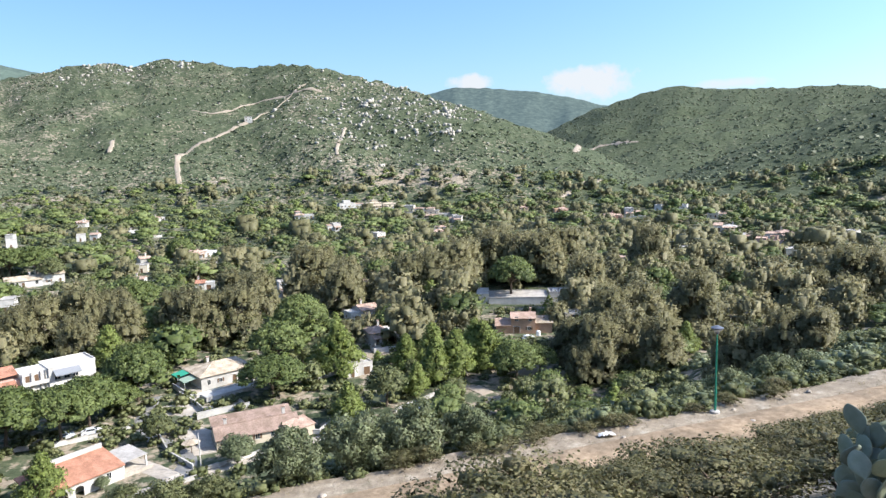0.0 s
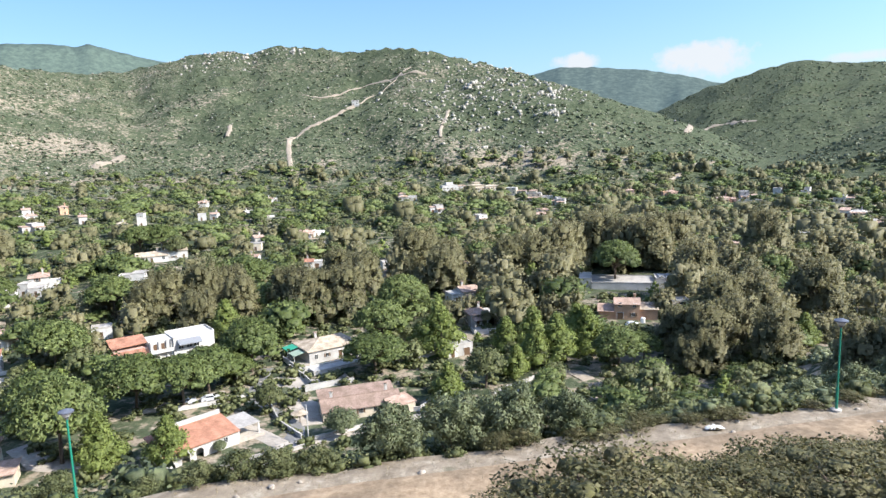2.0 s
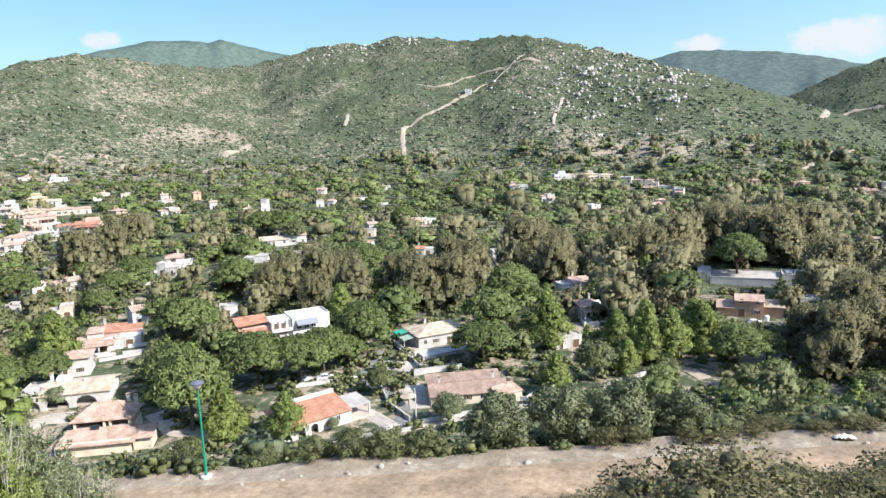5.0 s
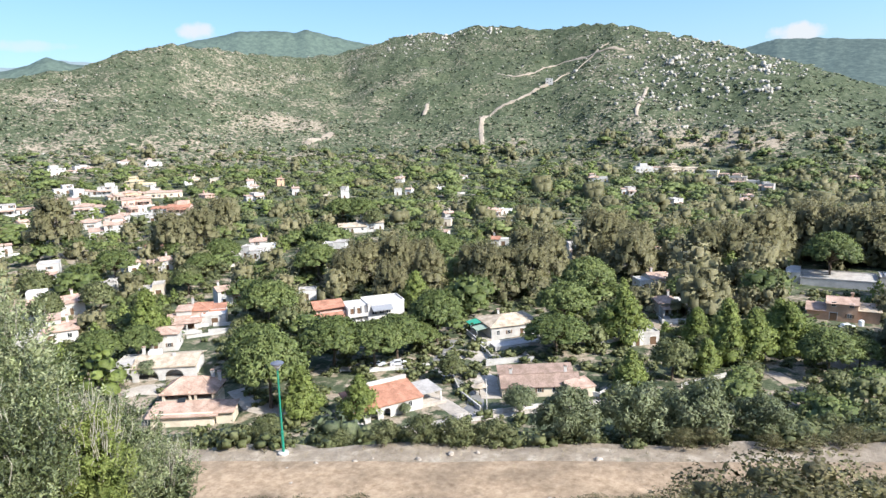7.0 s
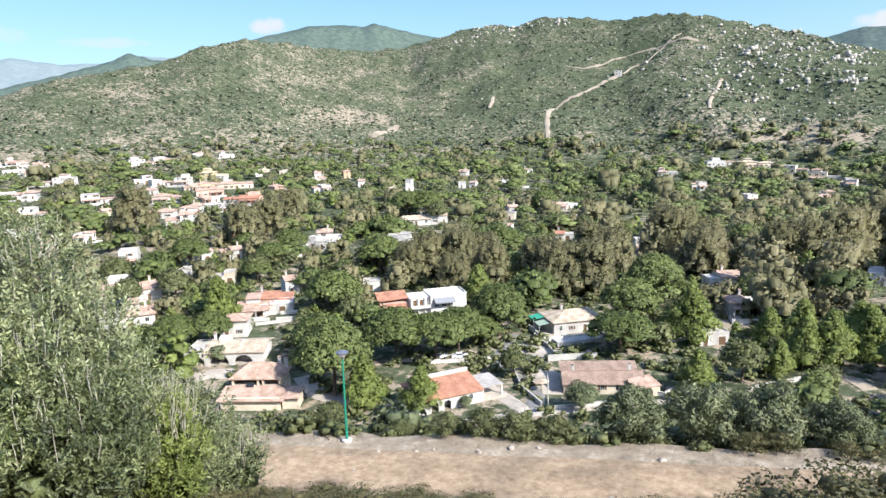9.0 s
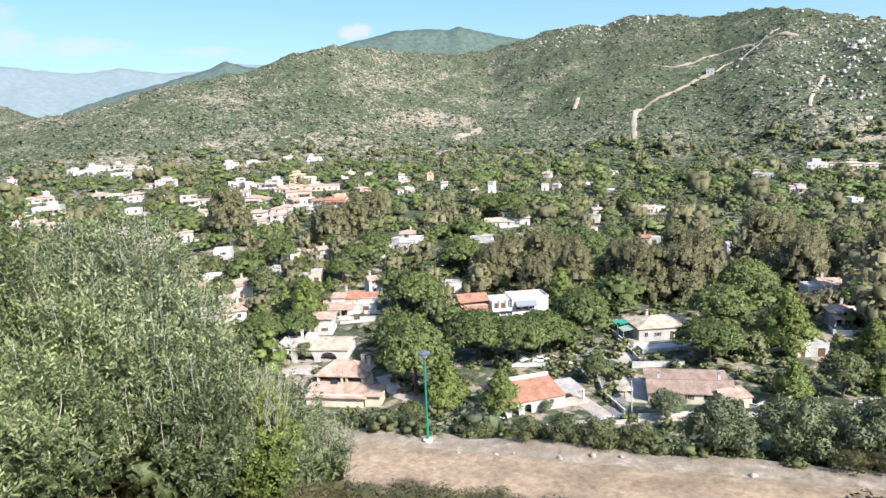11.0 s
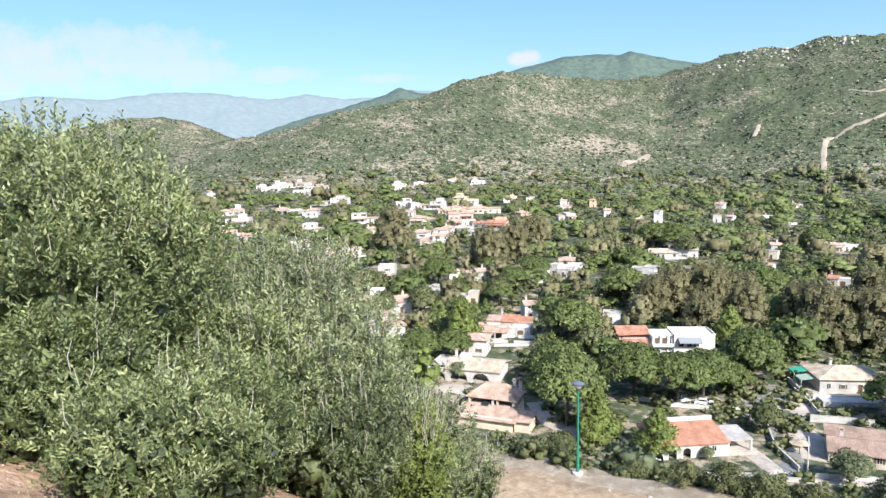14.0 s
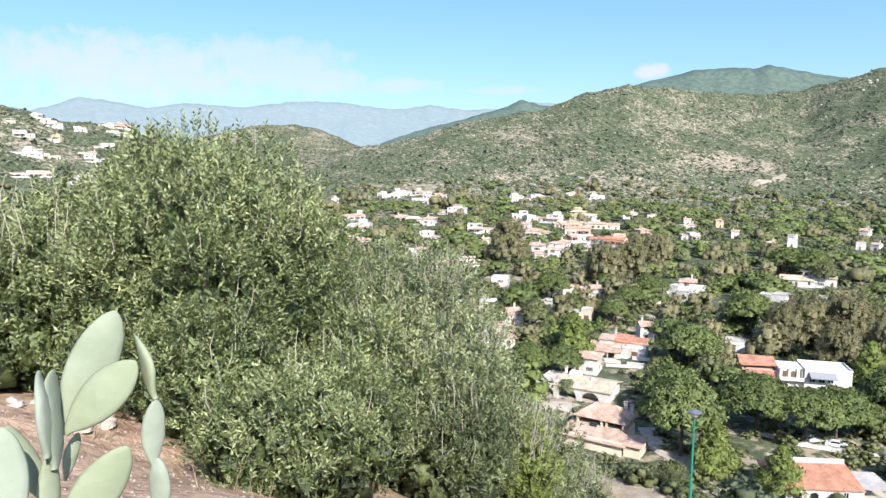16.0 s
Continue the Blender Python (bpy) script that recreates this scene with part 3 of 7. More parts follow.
strip("dirt_road", road_line(-3.5), 7.4, M["dirt"], "bare pinkish dirt road cut along the slope", 0.09, 0.07, step=0.8)
strip("hill_track", [(-232, 604), (-258, 670), (-283, 733), (-293, 792), (-272, 809), (-259, 853), (-243, 876)], 5.5, M["track"], "straight bare dirt track climbing the scrub hill", 0.7, step=6.0)
strip("hill_track", [(-243, 876), (-229, 905), (-214, 956), (-199, 982), (-191, 1006)], 2.6, M["track"], "faint upper end of the hill track", 0.7, step=6.0)
strip("hill_scar", [(-431, 593), (-434, 621), (-434, 663)], 9, M["track"], "short bare cutting on the hillside", 0.7, step=6.0)
strip("hill_terrace", [(-334, 924), (-297, 911), (-263, 982), (-204, 970), (-161, 966)], 3.5, M["track"], "levelled bare terrace on the hill", 0.7, step=6.0)
strip("valley_track", [(87, 583), (105, 622), (122, 645), (135, 670), (165, 711)], 6, M["track"], "winding pale track at the valley head", 0.7, step=6.0)
strip("quarry_track", [(159, 831), (262, 1227), (293, 1232), (318, 1196), (339, 1183)], 8, M["track"], "bare cut track across the far slope", 0.7, step=6.0)
strip("hill_path", [(-110, 724), (-116, 753), (-116, 807), (-119, 855)], 4, M["track"], "stony pale path between granite boulders", 0.7, step=6.0)
strip("hill_spot", [(-366, 757), (-370, 774), (-379, 797)], 5, M["track"], "short pale scar in the scrub", 0.7, step=6.0)
strip("lane", [(-69.1, 101.5), (-65.9, 104.4), (-60.7, 108.4), (-54.2, 115.3), (-46.0, 121.9), (-38.7, 129.2), (-27.5, 136.8), (-22.5, 142.0)], 3.2, M["paving"], "pale paved lane along the garden walls", 0.12)
strip("street", [(-54.2, 109.9), (-52.5, 116.9), (-49.9, 125.7), (-55.7, 133.9), (-63.5, 139.0), (-68.6, 143.6), (-72.2, 162.3)], 4.5, M["asphalt"], "grey village street between the villas", 0.12)
strip("courtyard", [(-69.2, 150.0), (-64.5, 155.5), (-57.7, 150.6), (-48.1, 158.3)], 8, M["paving"], "pale paved yard in front of the villa with green awnings", 0.12)
strip("courtyard", [(-57.6, 142.1), (-54.0, 140.8), (-52.0, 131.8)], 8, M["paving"], "sandy paved yard beside the long villa", 0.12)
strip("drive", [(-61.8, 126.7), (-54.9, 122.4), (-49.7, 118.9)], 5, M["paving"], "pale concrete drive beside the orange-roofed villa", 0.12)
strip("lawn", [(-36.2, 165.7), (-33.4, 173.1), (-30.7, 178.2)], 7, M["lawn"], "small green lawn between garden walls", 0.12)
strip("bare_ground", [(15.4, 178.5), (24.6, 173.8), (32.0, 169.8)], 9, M["track"], "bare sandy clearing under the pines", 0.12)
strip("bare_ground", [(6.2, 159.5), (9.0, 161.5)], 8, M["track"], "bare sandy bank below the pines", 0.12)
strip("forest_floor", [(80.9, 191.8), (97.9, 196.8), (123.6, 216.0), (143.9, 219.9)], 16, M["track"], "pale dry floor of the eucalyptus wood", 0.12)
strip("courtyard", [(-103.1, 112.8), (-93.9, 107.4), (-83.5, 107.1)], 6, M["paving"], "paved yard behind the two-tiered villa", 0.12)
strip("yard", [(-125.0, 100.7), (-123.0, 104.3), (-116.9, 106.7)], 7, M["paving"], "pale terrace before the arched villa", 0.12)
strip("yard", [(-90.2, 132.0), (-84.5, 135.7), (-77.9, 140.7), (-73.8, 144.9)], 8, M["paving"], "shaded parking yard under the pines", 0.12)
strip("valley_road", [(82.3, 191.3), (95.4, 191.6), (109.0, 198.9), (119.0, 201.7), (128.3, 195.5)], 5, M["paving"], "pale valley road beside the eucalyptus wood", 0.12)
# ---- plants ----
def card_quads(c, nrm, wid, length, rng, curl=0.0):
    """Small leaf plates at the centres c, facing nrm, turned at random. Returns verts and faces."""
    n = len(c)
    nrm = nrm / (np.linalg.norm(nrm, axis=1, keepdims=True) + 1e-9)
    t = rng.normal(size=(n, 3))
    u = np.cross(nrm, t)
    u /= np.linalg.norm(u, axis=1, keepdims=True) + 1e-9
    w = np.cross(nrm, u)
    wid, length = np.broadcast_to(wid, n)[:, None] / 2, np.broadcast_to(length, n)[:, None] / 2
    k1, k2 = rng.uniform(0.55, 1.0, (n, 1)), rng.uniform(0.35, 0.9, (n, 1))
    v = np.stack([c - w * length - u * wid * k1, c - w * length * k2 + u * wid, c + w * length + u * wid * k2, c + w * length * k1 - u * wid], 1)
    if curl:
        v[:, 2] += nrm * length * curl
        v[:, 0] -= nrm * length * curl
    return v.reshape(-1, 3), np.arange(n * 4).reshape(-1, 4)


def ball(fine):
    """Unit ball of a few quads, for the closed inside of a crown."""
    c = np.array([(x, y, z) for z in (-1, 1) for y in (-1, 1) for x in (-1, 1)], float)
    f = np.array([(0, 2, 3, 1), (4, 5, 7, 6), (0, 1, 5, 4), (2, 6, 7, 3), (0, 4, 6, 2), (1, 3, 7, 5)])
    if fine:
        v, g, seen = list(c), [], {}

        def mid(ids):
            key = tuple(sorted(ids))
            if key not in seen:
                seen[key] = len(v)
                v.append(np.mean([c[i] for i in ids], 0))
            return seen[key]
        for q in f:
            m = mid(q)
            e = [mid((q[i], q[(i + 1) % 4])) for i in range(4)]
            g += [(q[i], e[i], m, e[i - 1]) for i in range(4)]
        c, f = np.array(v), np.array(g)
    return c / np.linalg.norm(c, axis=1, keepdims=True), f


BALLS = (ball(False), ball(True))


def clump_cards(lumps, per, size, rng, aspect=1.4, inward=0.35, fill=None, soft=0.16, whole=0.0):
    """Leaf plates over lumps (x, y, z, rx, ry, rz): most on the skin, some inside, facing outwards and up.
    fill: share of a lump's radius that is closed inside; whole: how far the crown's rounding outweighs each lump's. Returns verts, faces, tint and shading normals."""
    cs, ns, tint, sn, hv, hf, hn, ht, base = [], [], [], [], [], [], [], [], 0
    lumps = np.array(lumps)
    area = lumps[:, 3] * lumps[:, 4] + lumps[:, 3] * lumps[:, 5]
    counts = np.maximum(3, (per * area / area.sum())).astype(int)
    low, high = (lumps[:, :3] - lumps[:, 3:]).min(0), (lumps[:, :3] + lumps[:, 3:]).max(0)
    heart, reach = (low + high) / 2 - np.array([0, 0, 0.5 * (high - low)[2]]), (high - low) / 2 + 1e-6

    def crown_way(q):
        way = (q - heart) / reach ** 1.5
        return way / (np.linalg.norm(way, axis=1, keepdims=True) + 1e-9)

    for (x, y, z, a, b, c), n in zip(lumps, counts):
        axes, mid = np.array([a, b, c]), np.array([x, y, z])
        d = rng.normal(size=(n, 3))
        d[:, 2] = np.where(d[:, 2] < -0.5, -d[:, 2], d[:, 2])
        d /= np.linalg.norm(d, axis=1, keepdims=True)
        rad = 1 - inward * rng.random(n) ** 2.2 + 0.10 * rng.normal(size=n)
        cs.append(mid + d * rad[:, None] * axes)
        out = d / axes
        out /= np.linalg.norm(out, axis=1, keepdims=True)
        ns.append(out + rng.normal(size=(n, 3)) * 0.6)
        sn.append(out * (1 - whole) + crown_way(cs[-1]) * whole + rng.normal(size=(n, 3)) * soft)
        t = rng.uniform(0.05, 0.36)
        # plates that point up get a slightly paler tint
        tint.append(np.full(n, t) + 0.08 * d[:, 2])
        if fill:
            bv, bf = BALLS[0]
            k = rng.uniform(0.85, 1.12, (len(bv), 1))
            hv.append(mid + bv * k * axes * fill)
            hf.append(bf + base)
            hn.append(bv * (1 - whole) + crown_way(hv[-1]) * whole)
            # the closed inside is a touch darker than its plates
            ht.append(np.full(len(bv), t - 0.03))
            base += len(bv)
    c, nr, t, sn = np.concatenate(cs), np.concatenate(ns), np.concatenate(tint), np.concatenate(sn)
    s = size * rng.uniform(0.6, 1.35, len(c))
    v, f = card_quads(c, nr, s, s * aspect, rng)
    t, sn = np.repeat(t, 4), np.repeat(sn, 4, axis=0)
    if fill:
        v, f = np.concatenate([*hv, v]), np.concatenate([*hf, f + base])
        t, sn = np.concatenate([*ht, t]), np.concatenate([*hn, sn])
    sn = sn / (np.linalg.norm(sn, axis=1, keepdims=True) + 1e-9)
    return v, f, t, sn


def umbrella_lumps(rng, w, h, top, n=90):
    """Stone pine: a flat-bottomed dome of cushions on the branch ends."""
    out = []
    for k in range(n):
        a, q = k * 2.399 + rng.uniform(-0.3, 0.3), math.sqrt((k + 0.5) / n)
        r = q * w / 2 * 0.84
        zz = top - h * (0.13 + 0.62 * q ** 2.4) + rng.uniform(-0.05, 0.05) * h
        s = w * rng.uniform(0.085, 0.135) * math.sqrt(90 / n)
        out.append((r * math.cos(a), r * math.sin(a), zz, s, s, s * 0.62))
    return out


def cone_lumps(rng, w, h, top, n=42):
    """Aleppo pine: tiers of pointed tufts, narrower to the top, uneven."""
    out = []
    for k in range(n):
        q = (k + 0.5) / n
        r = w / 2 * (1 - q) ** 0.75 * rng.uniform(0.45, 0.95)
        a = k * 2.399 + rng.uniform(-0.4, 0.4)
        s = w * (0.10 + 0.11 * (1 - q)) * rng.uniform(0.8, 1.2) * math.sqrt(42 / n)
        out.append((r * math.cos(a), r * math.sin(a), top - h + q * h * 0.94, s, s, s * 0.8))
    return out


def tall_lumps(rng, w, h, top, n=120):
    """Eucalyptus: upright hanging plumes of different heights with gaps."""
    out = []
    for k in range(n):
        q = rng.random()
        a, r = k * 2.399, w / 2 * math.sqrt(rng.random()) * (1 - 0.45 * q) * 0.85
        s = w * rng.uniform(0.06, 0.115) * math.sqrt(120 / n)
        out.append((r * math.cos(a), r * math.sin(a), top - h * (1 - 0.9 * q) + rng.uniform(-0.05, 0.05) * h, s, s, s * rng.uniform(1.1, 1.7)))
    return out


def round_lumps(rng, w, h, top, n=22):
    out = []
    for k in range(n):
        q = (k + 0.5) / n
        el = math.asin(-0.25 + 1.22 * q)
        a = k * 2.399
        s = w * rng.uniform(0.15, 0.23) * math.sqrt(22 / n)
        out.append((math.cos(a) * math.cos(el) * w * 0.33, math.sin(a) * math.cos(el) * w * 0.33, top - h * 0.55 + math.sin(el) * h * 0.38, s, s, s * 0.85))
    return out


KINDS = {
    # lumps, crown width, crown depth, height, leaves, plate size, foliage, bark, label
    "stone_pine": (umbrella_lumps, 9.5, 4.4, 7.0, 5600, 0.17, "pine", "bark", "green umbrella-shaped stone pine with a bare brown trunk"),
    "aleppo_pine": (cone_lumps, 7.0, 7.4, 8.4, 5000, 0.165, "aleppo", "bark", "bright green pine with a pointed tufted crown"),
    "eucalyptus": (tall_lumps, 12.5, 9.4, 11.4, 7800, 0.20, "euca", "pale_bark", "tall eucalyptus with thin olive-brown foliage and pale trunk"),
    "garden_tree": (round_lumps, 5.5, 4.8, 5.8, 2600, 0.18, "broad", "bark", "round dark green garden tree"),
    "olive_tree": (round_lumps, 6.0, 4.6, 5.2, 2800, 0.17, "olive", "bark", "grey-green olive tree with a loose round crown"),
    "cypress": (cone_lumps, 2.2, 9.0, 9.5, 700, 0.30, "pine", "bark", "slim dark green cypress tree"),
}
TREES = {}
for kind, (lump, w, h, top, count, size, leaf, bark, label) in KINDS.items():
    for k in range(4 if kind != "cypress" else 2):
        rng = np.random.default_rng(100 + 7 * k + len(kind))
        lumps = lump(rng, w, h, top)
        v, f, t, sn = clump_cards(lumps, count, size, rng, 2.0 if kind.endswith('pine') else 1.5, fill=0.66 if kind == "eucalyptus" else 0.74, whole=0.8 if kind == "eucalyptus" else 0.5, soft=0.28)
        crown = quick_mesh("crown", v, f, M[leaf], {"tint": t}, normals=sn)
        trunk = Shape()
        lean = rng.uniform(-0.35, 0.35, 2)
        fork = top - h * (0.75 if kind != "stone_pine" else 0.95)
        trunk.tube([(0, 0, -1.2), (lean[0] * 0.4, lean[1] * 0.4, fork * 0.5), (lean[0], lean[1], fork)], [0.036 * top * 0.9, 0.028 * top, 0.022 * top], 7)
        for q in lumps[::3]:
            mid = (lean[0] + (q[0] - lean[0]) * 0.45, lean[1] + (q[1] - lean[1]) * 0.45, fork + (q[2] - fork) * 0.6)
            trunk.tube([(lean[0], lean[1], fork - 0.2), mid, q[:3]], [0.014 * top, 0.009 * top, 0.004 * top], 5)
        TREES[kind, k] = (crown, trunk.mesh("trunk", M[bark]), label)

tree_no = [0]


def tree(kind, x, y, scale=1.0, tall=1.0):
    """One tree of a kind, standing on the ground, with trunk and crown."""
    k = tree_no[0] = tree_no[0] + 1
    crown, trunk, label = TREES[kind, k % (4 if kind != "cypress" else 2)][:3]
    name = "pine_tree" if kind.endswith("pine") else kind if kind.endswith("tree") else kind + "_tree"
    ob = thing(name, Matrix.LocRotScale((x, y, ground(x, y)), Euler((0, 0, k * 2.3)), (scale, scale, scale * tall)), label, "tree", "valley trees")
    part("trunk", trunk, None, ob)
    part("crown", crown, None, ob)
    return ob


def scatter_mesh(name, template, places, material, label, category, shade=True, sunk=0.15):
    """Many small plants joined into one mesh. template: list of (verts, faces, tint, normals); places: x, y, scale, tall, tint."""
    vs, fs, ts, ns, base = [], [], [], [], 0
    z = EYE + sheet_rel(places[:, 0], places[:, 1]) - sunk
    for i, (x, y, s, tall, tint) in enumerate(places):
        v, f, t, n = template[i % len(template)]
        a = i * 2.399
        ca, sa = math.cos(a), math.sin(a)
        q, m = np.empty_like(v), np.empty_like(v)
        q[:, 0], q[:, 1], q[:, 2] = x + (v[:, 0] * ca - v[:, 1] * sa) * s, y + (v[:, 0] * sa + v[:, 1] * ca) * s, z[i] + v[:, 2] * s * tall
        m[:, 0], m[:, 1], m[:, 2] = n[:, 0] * ca - n[:, 1] * sa, n[:, 0] * sa + n[:, 1] * ca, n[:, 2]
        vs.append(q)
        fs.append(f + base)
        ts.append(t + tint)
        ns.append(m)
        base += len(v)
    me = quick_mesh(name, np.concatenate(vs), np.concatenate(fs), material, {"tint": np.concatenate(ts)}, normals=np.concatenate(ns) if shade else None)
    return tagged(new(name, me), label, category, kind="stuff")


HOUSE_SPOTS = []  # x, y, half width: kept clear of trees
# ---- houses ----
def window(parent, x, y, z, w, h, face, shutters=True):
    """A framed window with a dark pane, set on the wall; face is the wall's outward turn about z in degrees."""
    m = pose(x, y, z, 0, 0, face)
    fr = Shape()
    fr.box(-w / 2 - 0.08, -0.06, -0.08, w / 2 + 0.08, 0.05, 0.0).box(-w / 2 - 0.08, -0.05, h, w / 2 + 0.08, 0.05, h + 0.08)
    fr.box(-w / 2 - 0.08, -0.05, 0, -w / 2, 0.05, h).box(w / 2, -0.05, 0, w / 2 + 0.08, 0.05, h)
    fr.box(-0.03, -0.04, 0, 0.03, 0.05, h)
    ob = part("window", fr, M["trim"], parent)
    ob.matrix_local = m
    part("pane", Shape().box(-w / 2, -0.015, 0, w / 2, 0.04, h), M["pane"], ob)
    if shutters:
        for s in (-1, 1):
            part("shutter", Shape().box(s * (w / 2 + 0.08 + w / 4) - w / 4, -0.07, 0, s * (w / 2 + 0.08 + w / 4) + w / 4, 0.02, h), M["shutter"], ob)
    return ob


def door(parent, x, y, z, w, h, face):
    ob = part("door", Shape().box(-w / 2, -0.06, 0, w / 2, 0.04, h), M["shutter"], parent)
    ob.matrix_local = pose(x, y, z, 0, 0, face)
    part("door_frame", Shape().box(-w / 2 - 0.1, -0.08, 0, -w / 2, 0.04, h + 0.1).box(w / 2, -0.08, 0, w / 2 + 0.1, 0.04, h + 0.1).box(-w / 2, -0.08, h, w / 2, 0.04, h + 0.1), M["trim"], ob)
    return ob


def chimney(parent, x, y, z, h, wall="white"):
    c = part("chimney", Shape().box(-0.3, -0.3, 0, 0.3, 0.3, h).box(-0.4, -0.4, h - 0.12, 0.4, 0.4, h), M[wall], parent)
    c.location = (x, y, z)
    part("chimney_cap", Shape().box(-0.28, -0.28, h, -0.18, 0.28, h + 0.25).box(0.18, -0.28, h, 0.28, 0.28, h + 0.25).box(-0.42, -0.42, h + 0.25, 0.42, 0.42, h + 0.33), M["pink"], c)


def gable_roof(w, d, h, rise, over=0.45, t=0.18):
    """Two tiled slopes meeting at a ridge along x, one solid; also the ridge line."""
    a, b = w / 2 + over * 0.6, d / 2 + over
    e = h - over * rise / (d / 2)
    ring = [(-b, e), (0, h + rise), (b, e), (b, e - t), (0, h + rise - t), (-b, e - t)]
    v = [(x, y, z) for x in (-a, a) for y, z in ring]
    f = [(i, (i + 1) % 6, (i + 1) % 6 + 6, i + 6) for i in range(6)] + [(0, 5, 4, 1), (1, 4, 3, 2), (6, 7, 10, 11), (7, 8, 9, 10)]
    return Shape().add(v, f), [((-a, 0, h + rise), (a, 0, h + rise))]


def hip_roof(w, d, h, rise, over=0.5, t=0.18):
    a, b = w / 2 + over, d / 2 + over
    e = h - over * rise / (d / 2)
    k = max(0.05, w / 2 - d / 2)
    v = [(-a, -b, e), (a, -b, e), (a, b, e), (-a, b, e), (-k, 0, h + rise), (k, 0, h + rise)]
    v += [(x, y, z - t) for x, y, z in v]
    top = [(0, 1, 5, 4), (2, 3, 4, 5), (1, 2, 5), (3, 0, 4)]
    f = top + [tuple(i + 6 for i in reversed(q)) for q in top] + [(i, i + 6, (i + 1) % 4 + 6, (i + 1) % 4) for i in range(4)]
    return Shape().add(v, f), [(v[4], v[5]), (v[0], v[4]), (v[3], v[4]), (v[1], v[5]), (v[2], v[5])]


def put_roof(parent, made, material, x=0, y=0):
    """A roof with its lines of ridge tiles."""
    shape, lines = made
    ob = part("roof", shape, material, parent)
    ob.location = (x, y, 0)
    for p, q in lines:
        part("ridge_tiles", Shape().tube([p, q], [0.13, 0.13], 6), material, ob)
    return ob


def shed_roof(w, d, h, rise, over=0.4, t=0.18):
    a, b = w / 2 + over * 0.6, d / 2 + over
    return Shape().slab([(-a, -b, h), (a, -b, h), (a, b, h + rise), (-a, b, h + rise)], t), []


def flat_roof(w, d, h):
    """A slab with a raised parapet round it, one solid."""
    a, b, p, q = w / 2 + 0.04, d / 2 + 0.04, 0.45, 0.22
    out, inn = [(-a, -b), (a, -b), (a, b), (-a, b)], [(-a + q, -b + q), (a - q, -b + q), (a - q, b - q), (-a + q, b - q)]
    v = [(x, y, h) for x, y in out] + [(x, y, h + p) for x, y in out] + [(x, y, h + p) for x, y in inn] + [(x, y, h + 0.12) for x, y in inn]
    f = [(3, 2, 1, 0), (12, 13, 14, 15)]
    for r in (0, 4, 8):
        f += [(r + i, r + (i + 1) % 4, r + 4 + (i + 1) % 4, r + 4 + i) for i in range(4)]
    return Shape().add(v, f), []


def arch_wall(w, h, t, arches, spring=1.3, depth=-2.5):
    """A wall along x with round-headed openings (centre, width) going right through."""
    s = Shape()
    edges = sorted((c - q / 2, c + q / 2) for c, q in arches)
    x = -w / 2
    for a, b in edges:
        s.box(x, -t / 2, depth, a, t / 2, h)
        n, r, c = 8, (b - a) / 2, (a + b) / 2
        for i in range(n):
            a0, a1 = math.pi * (1 - i / n), math.pi * (1 - (i + 1) / n)
            x0, x1 = c + r * math.cos(a0), c + r * math.cos(a1)
            z0, z1 = spring + r * 0.8 * math.sin(a0), spring + r * 0.8 * math.sin(a1)
            v = [(x0, -t / 2, z0), (x1, -t / 2, z1), (x1, -t / 2, h), (x0, -t / 2, h), (x0, t / 2, z0), (x1, t / 2, z1), (x1, t / 2, h), (x0, t / 2, h)]
            s.add(v, [(0, 1, 2, 3), (5, 4, 7, 6), (0, 4, 5, 1), (3, 2, 6, 7)])
        x = b
    s.box(x, -t / 2, depth, w / 2, t / 2, h)
    return s


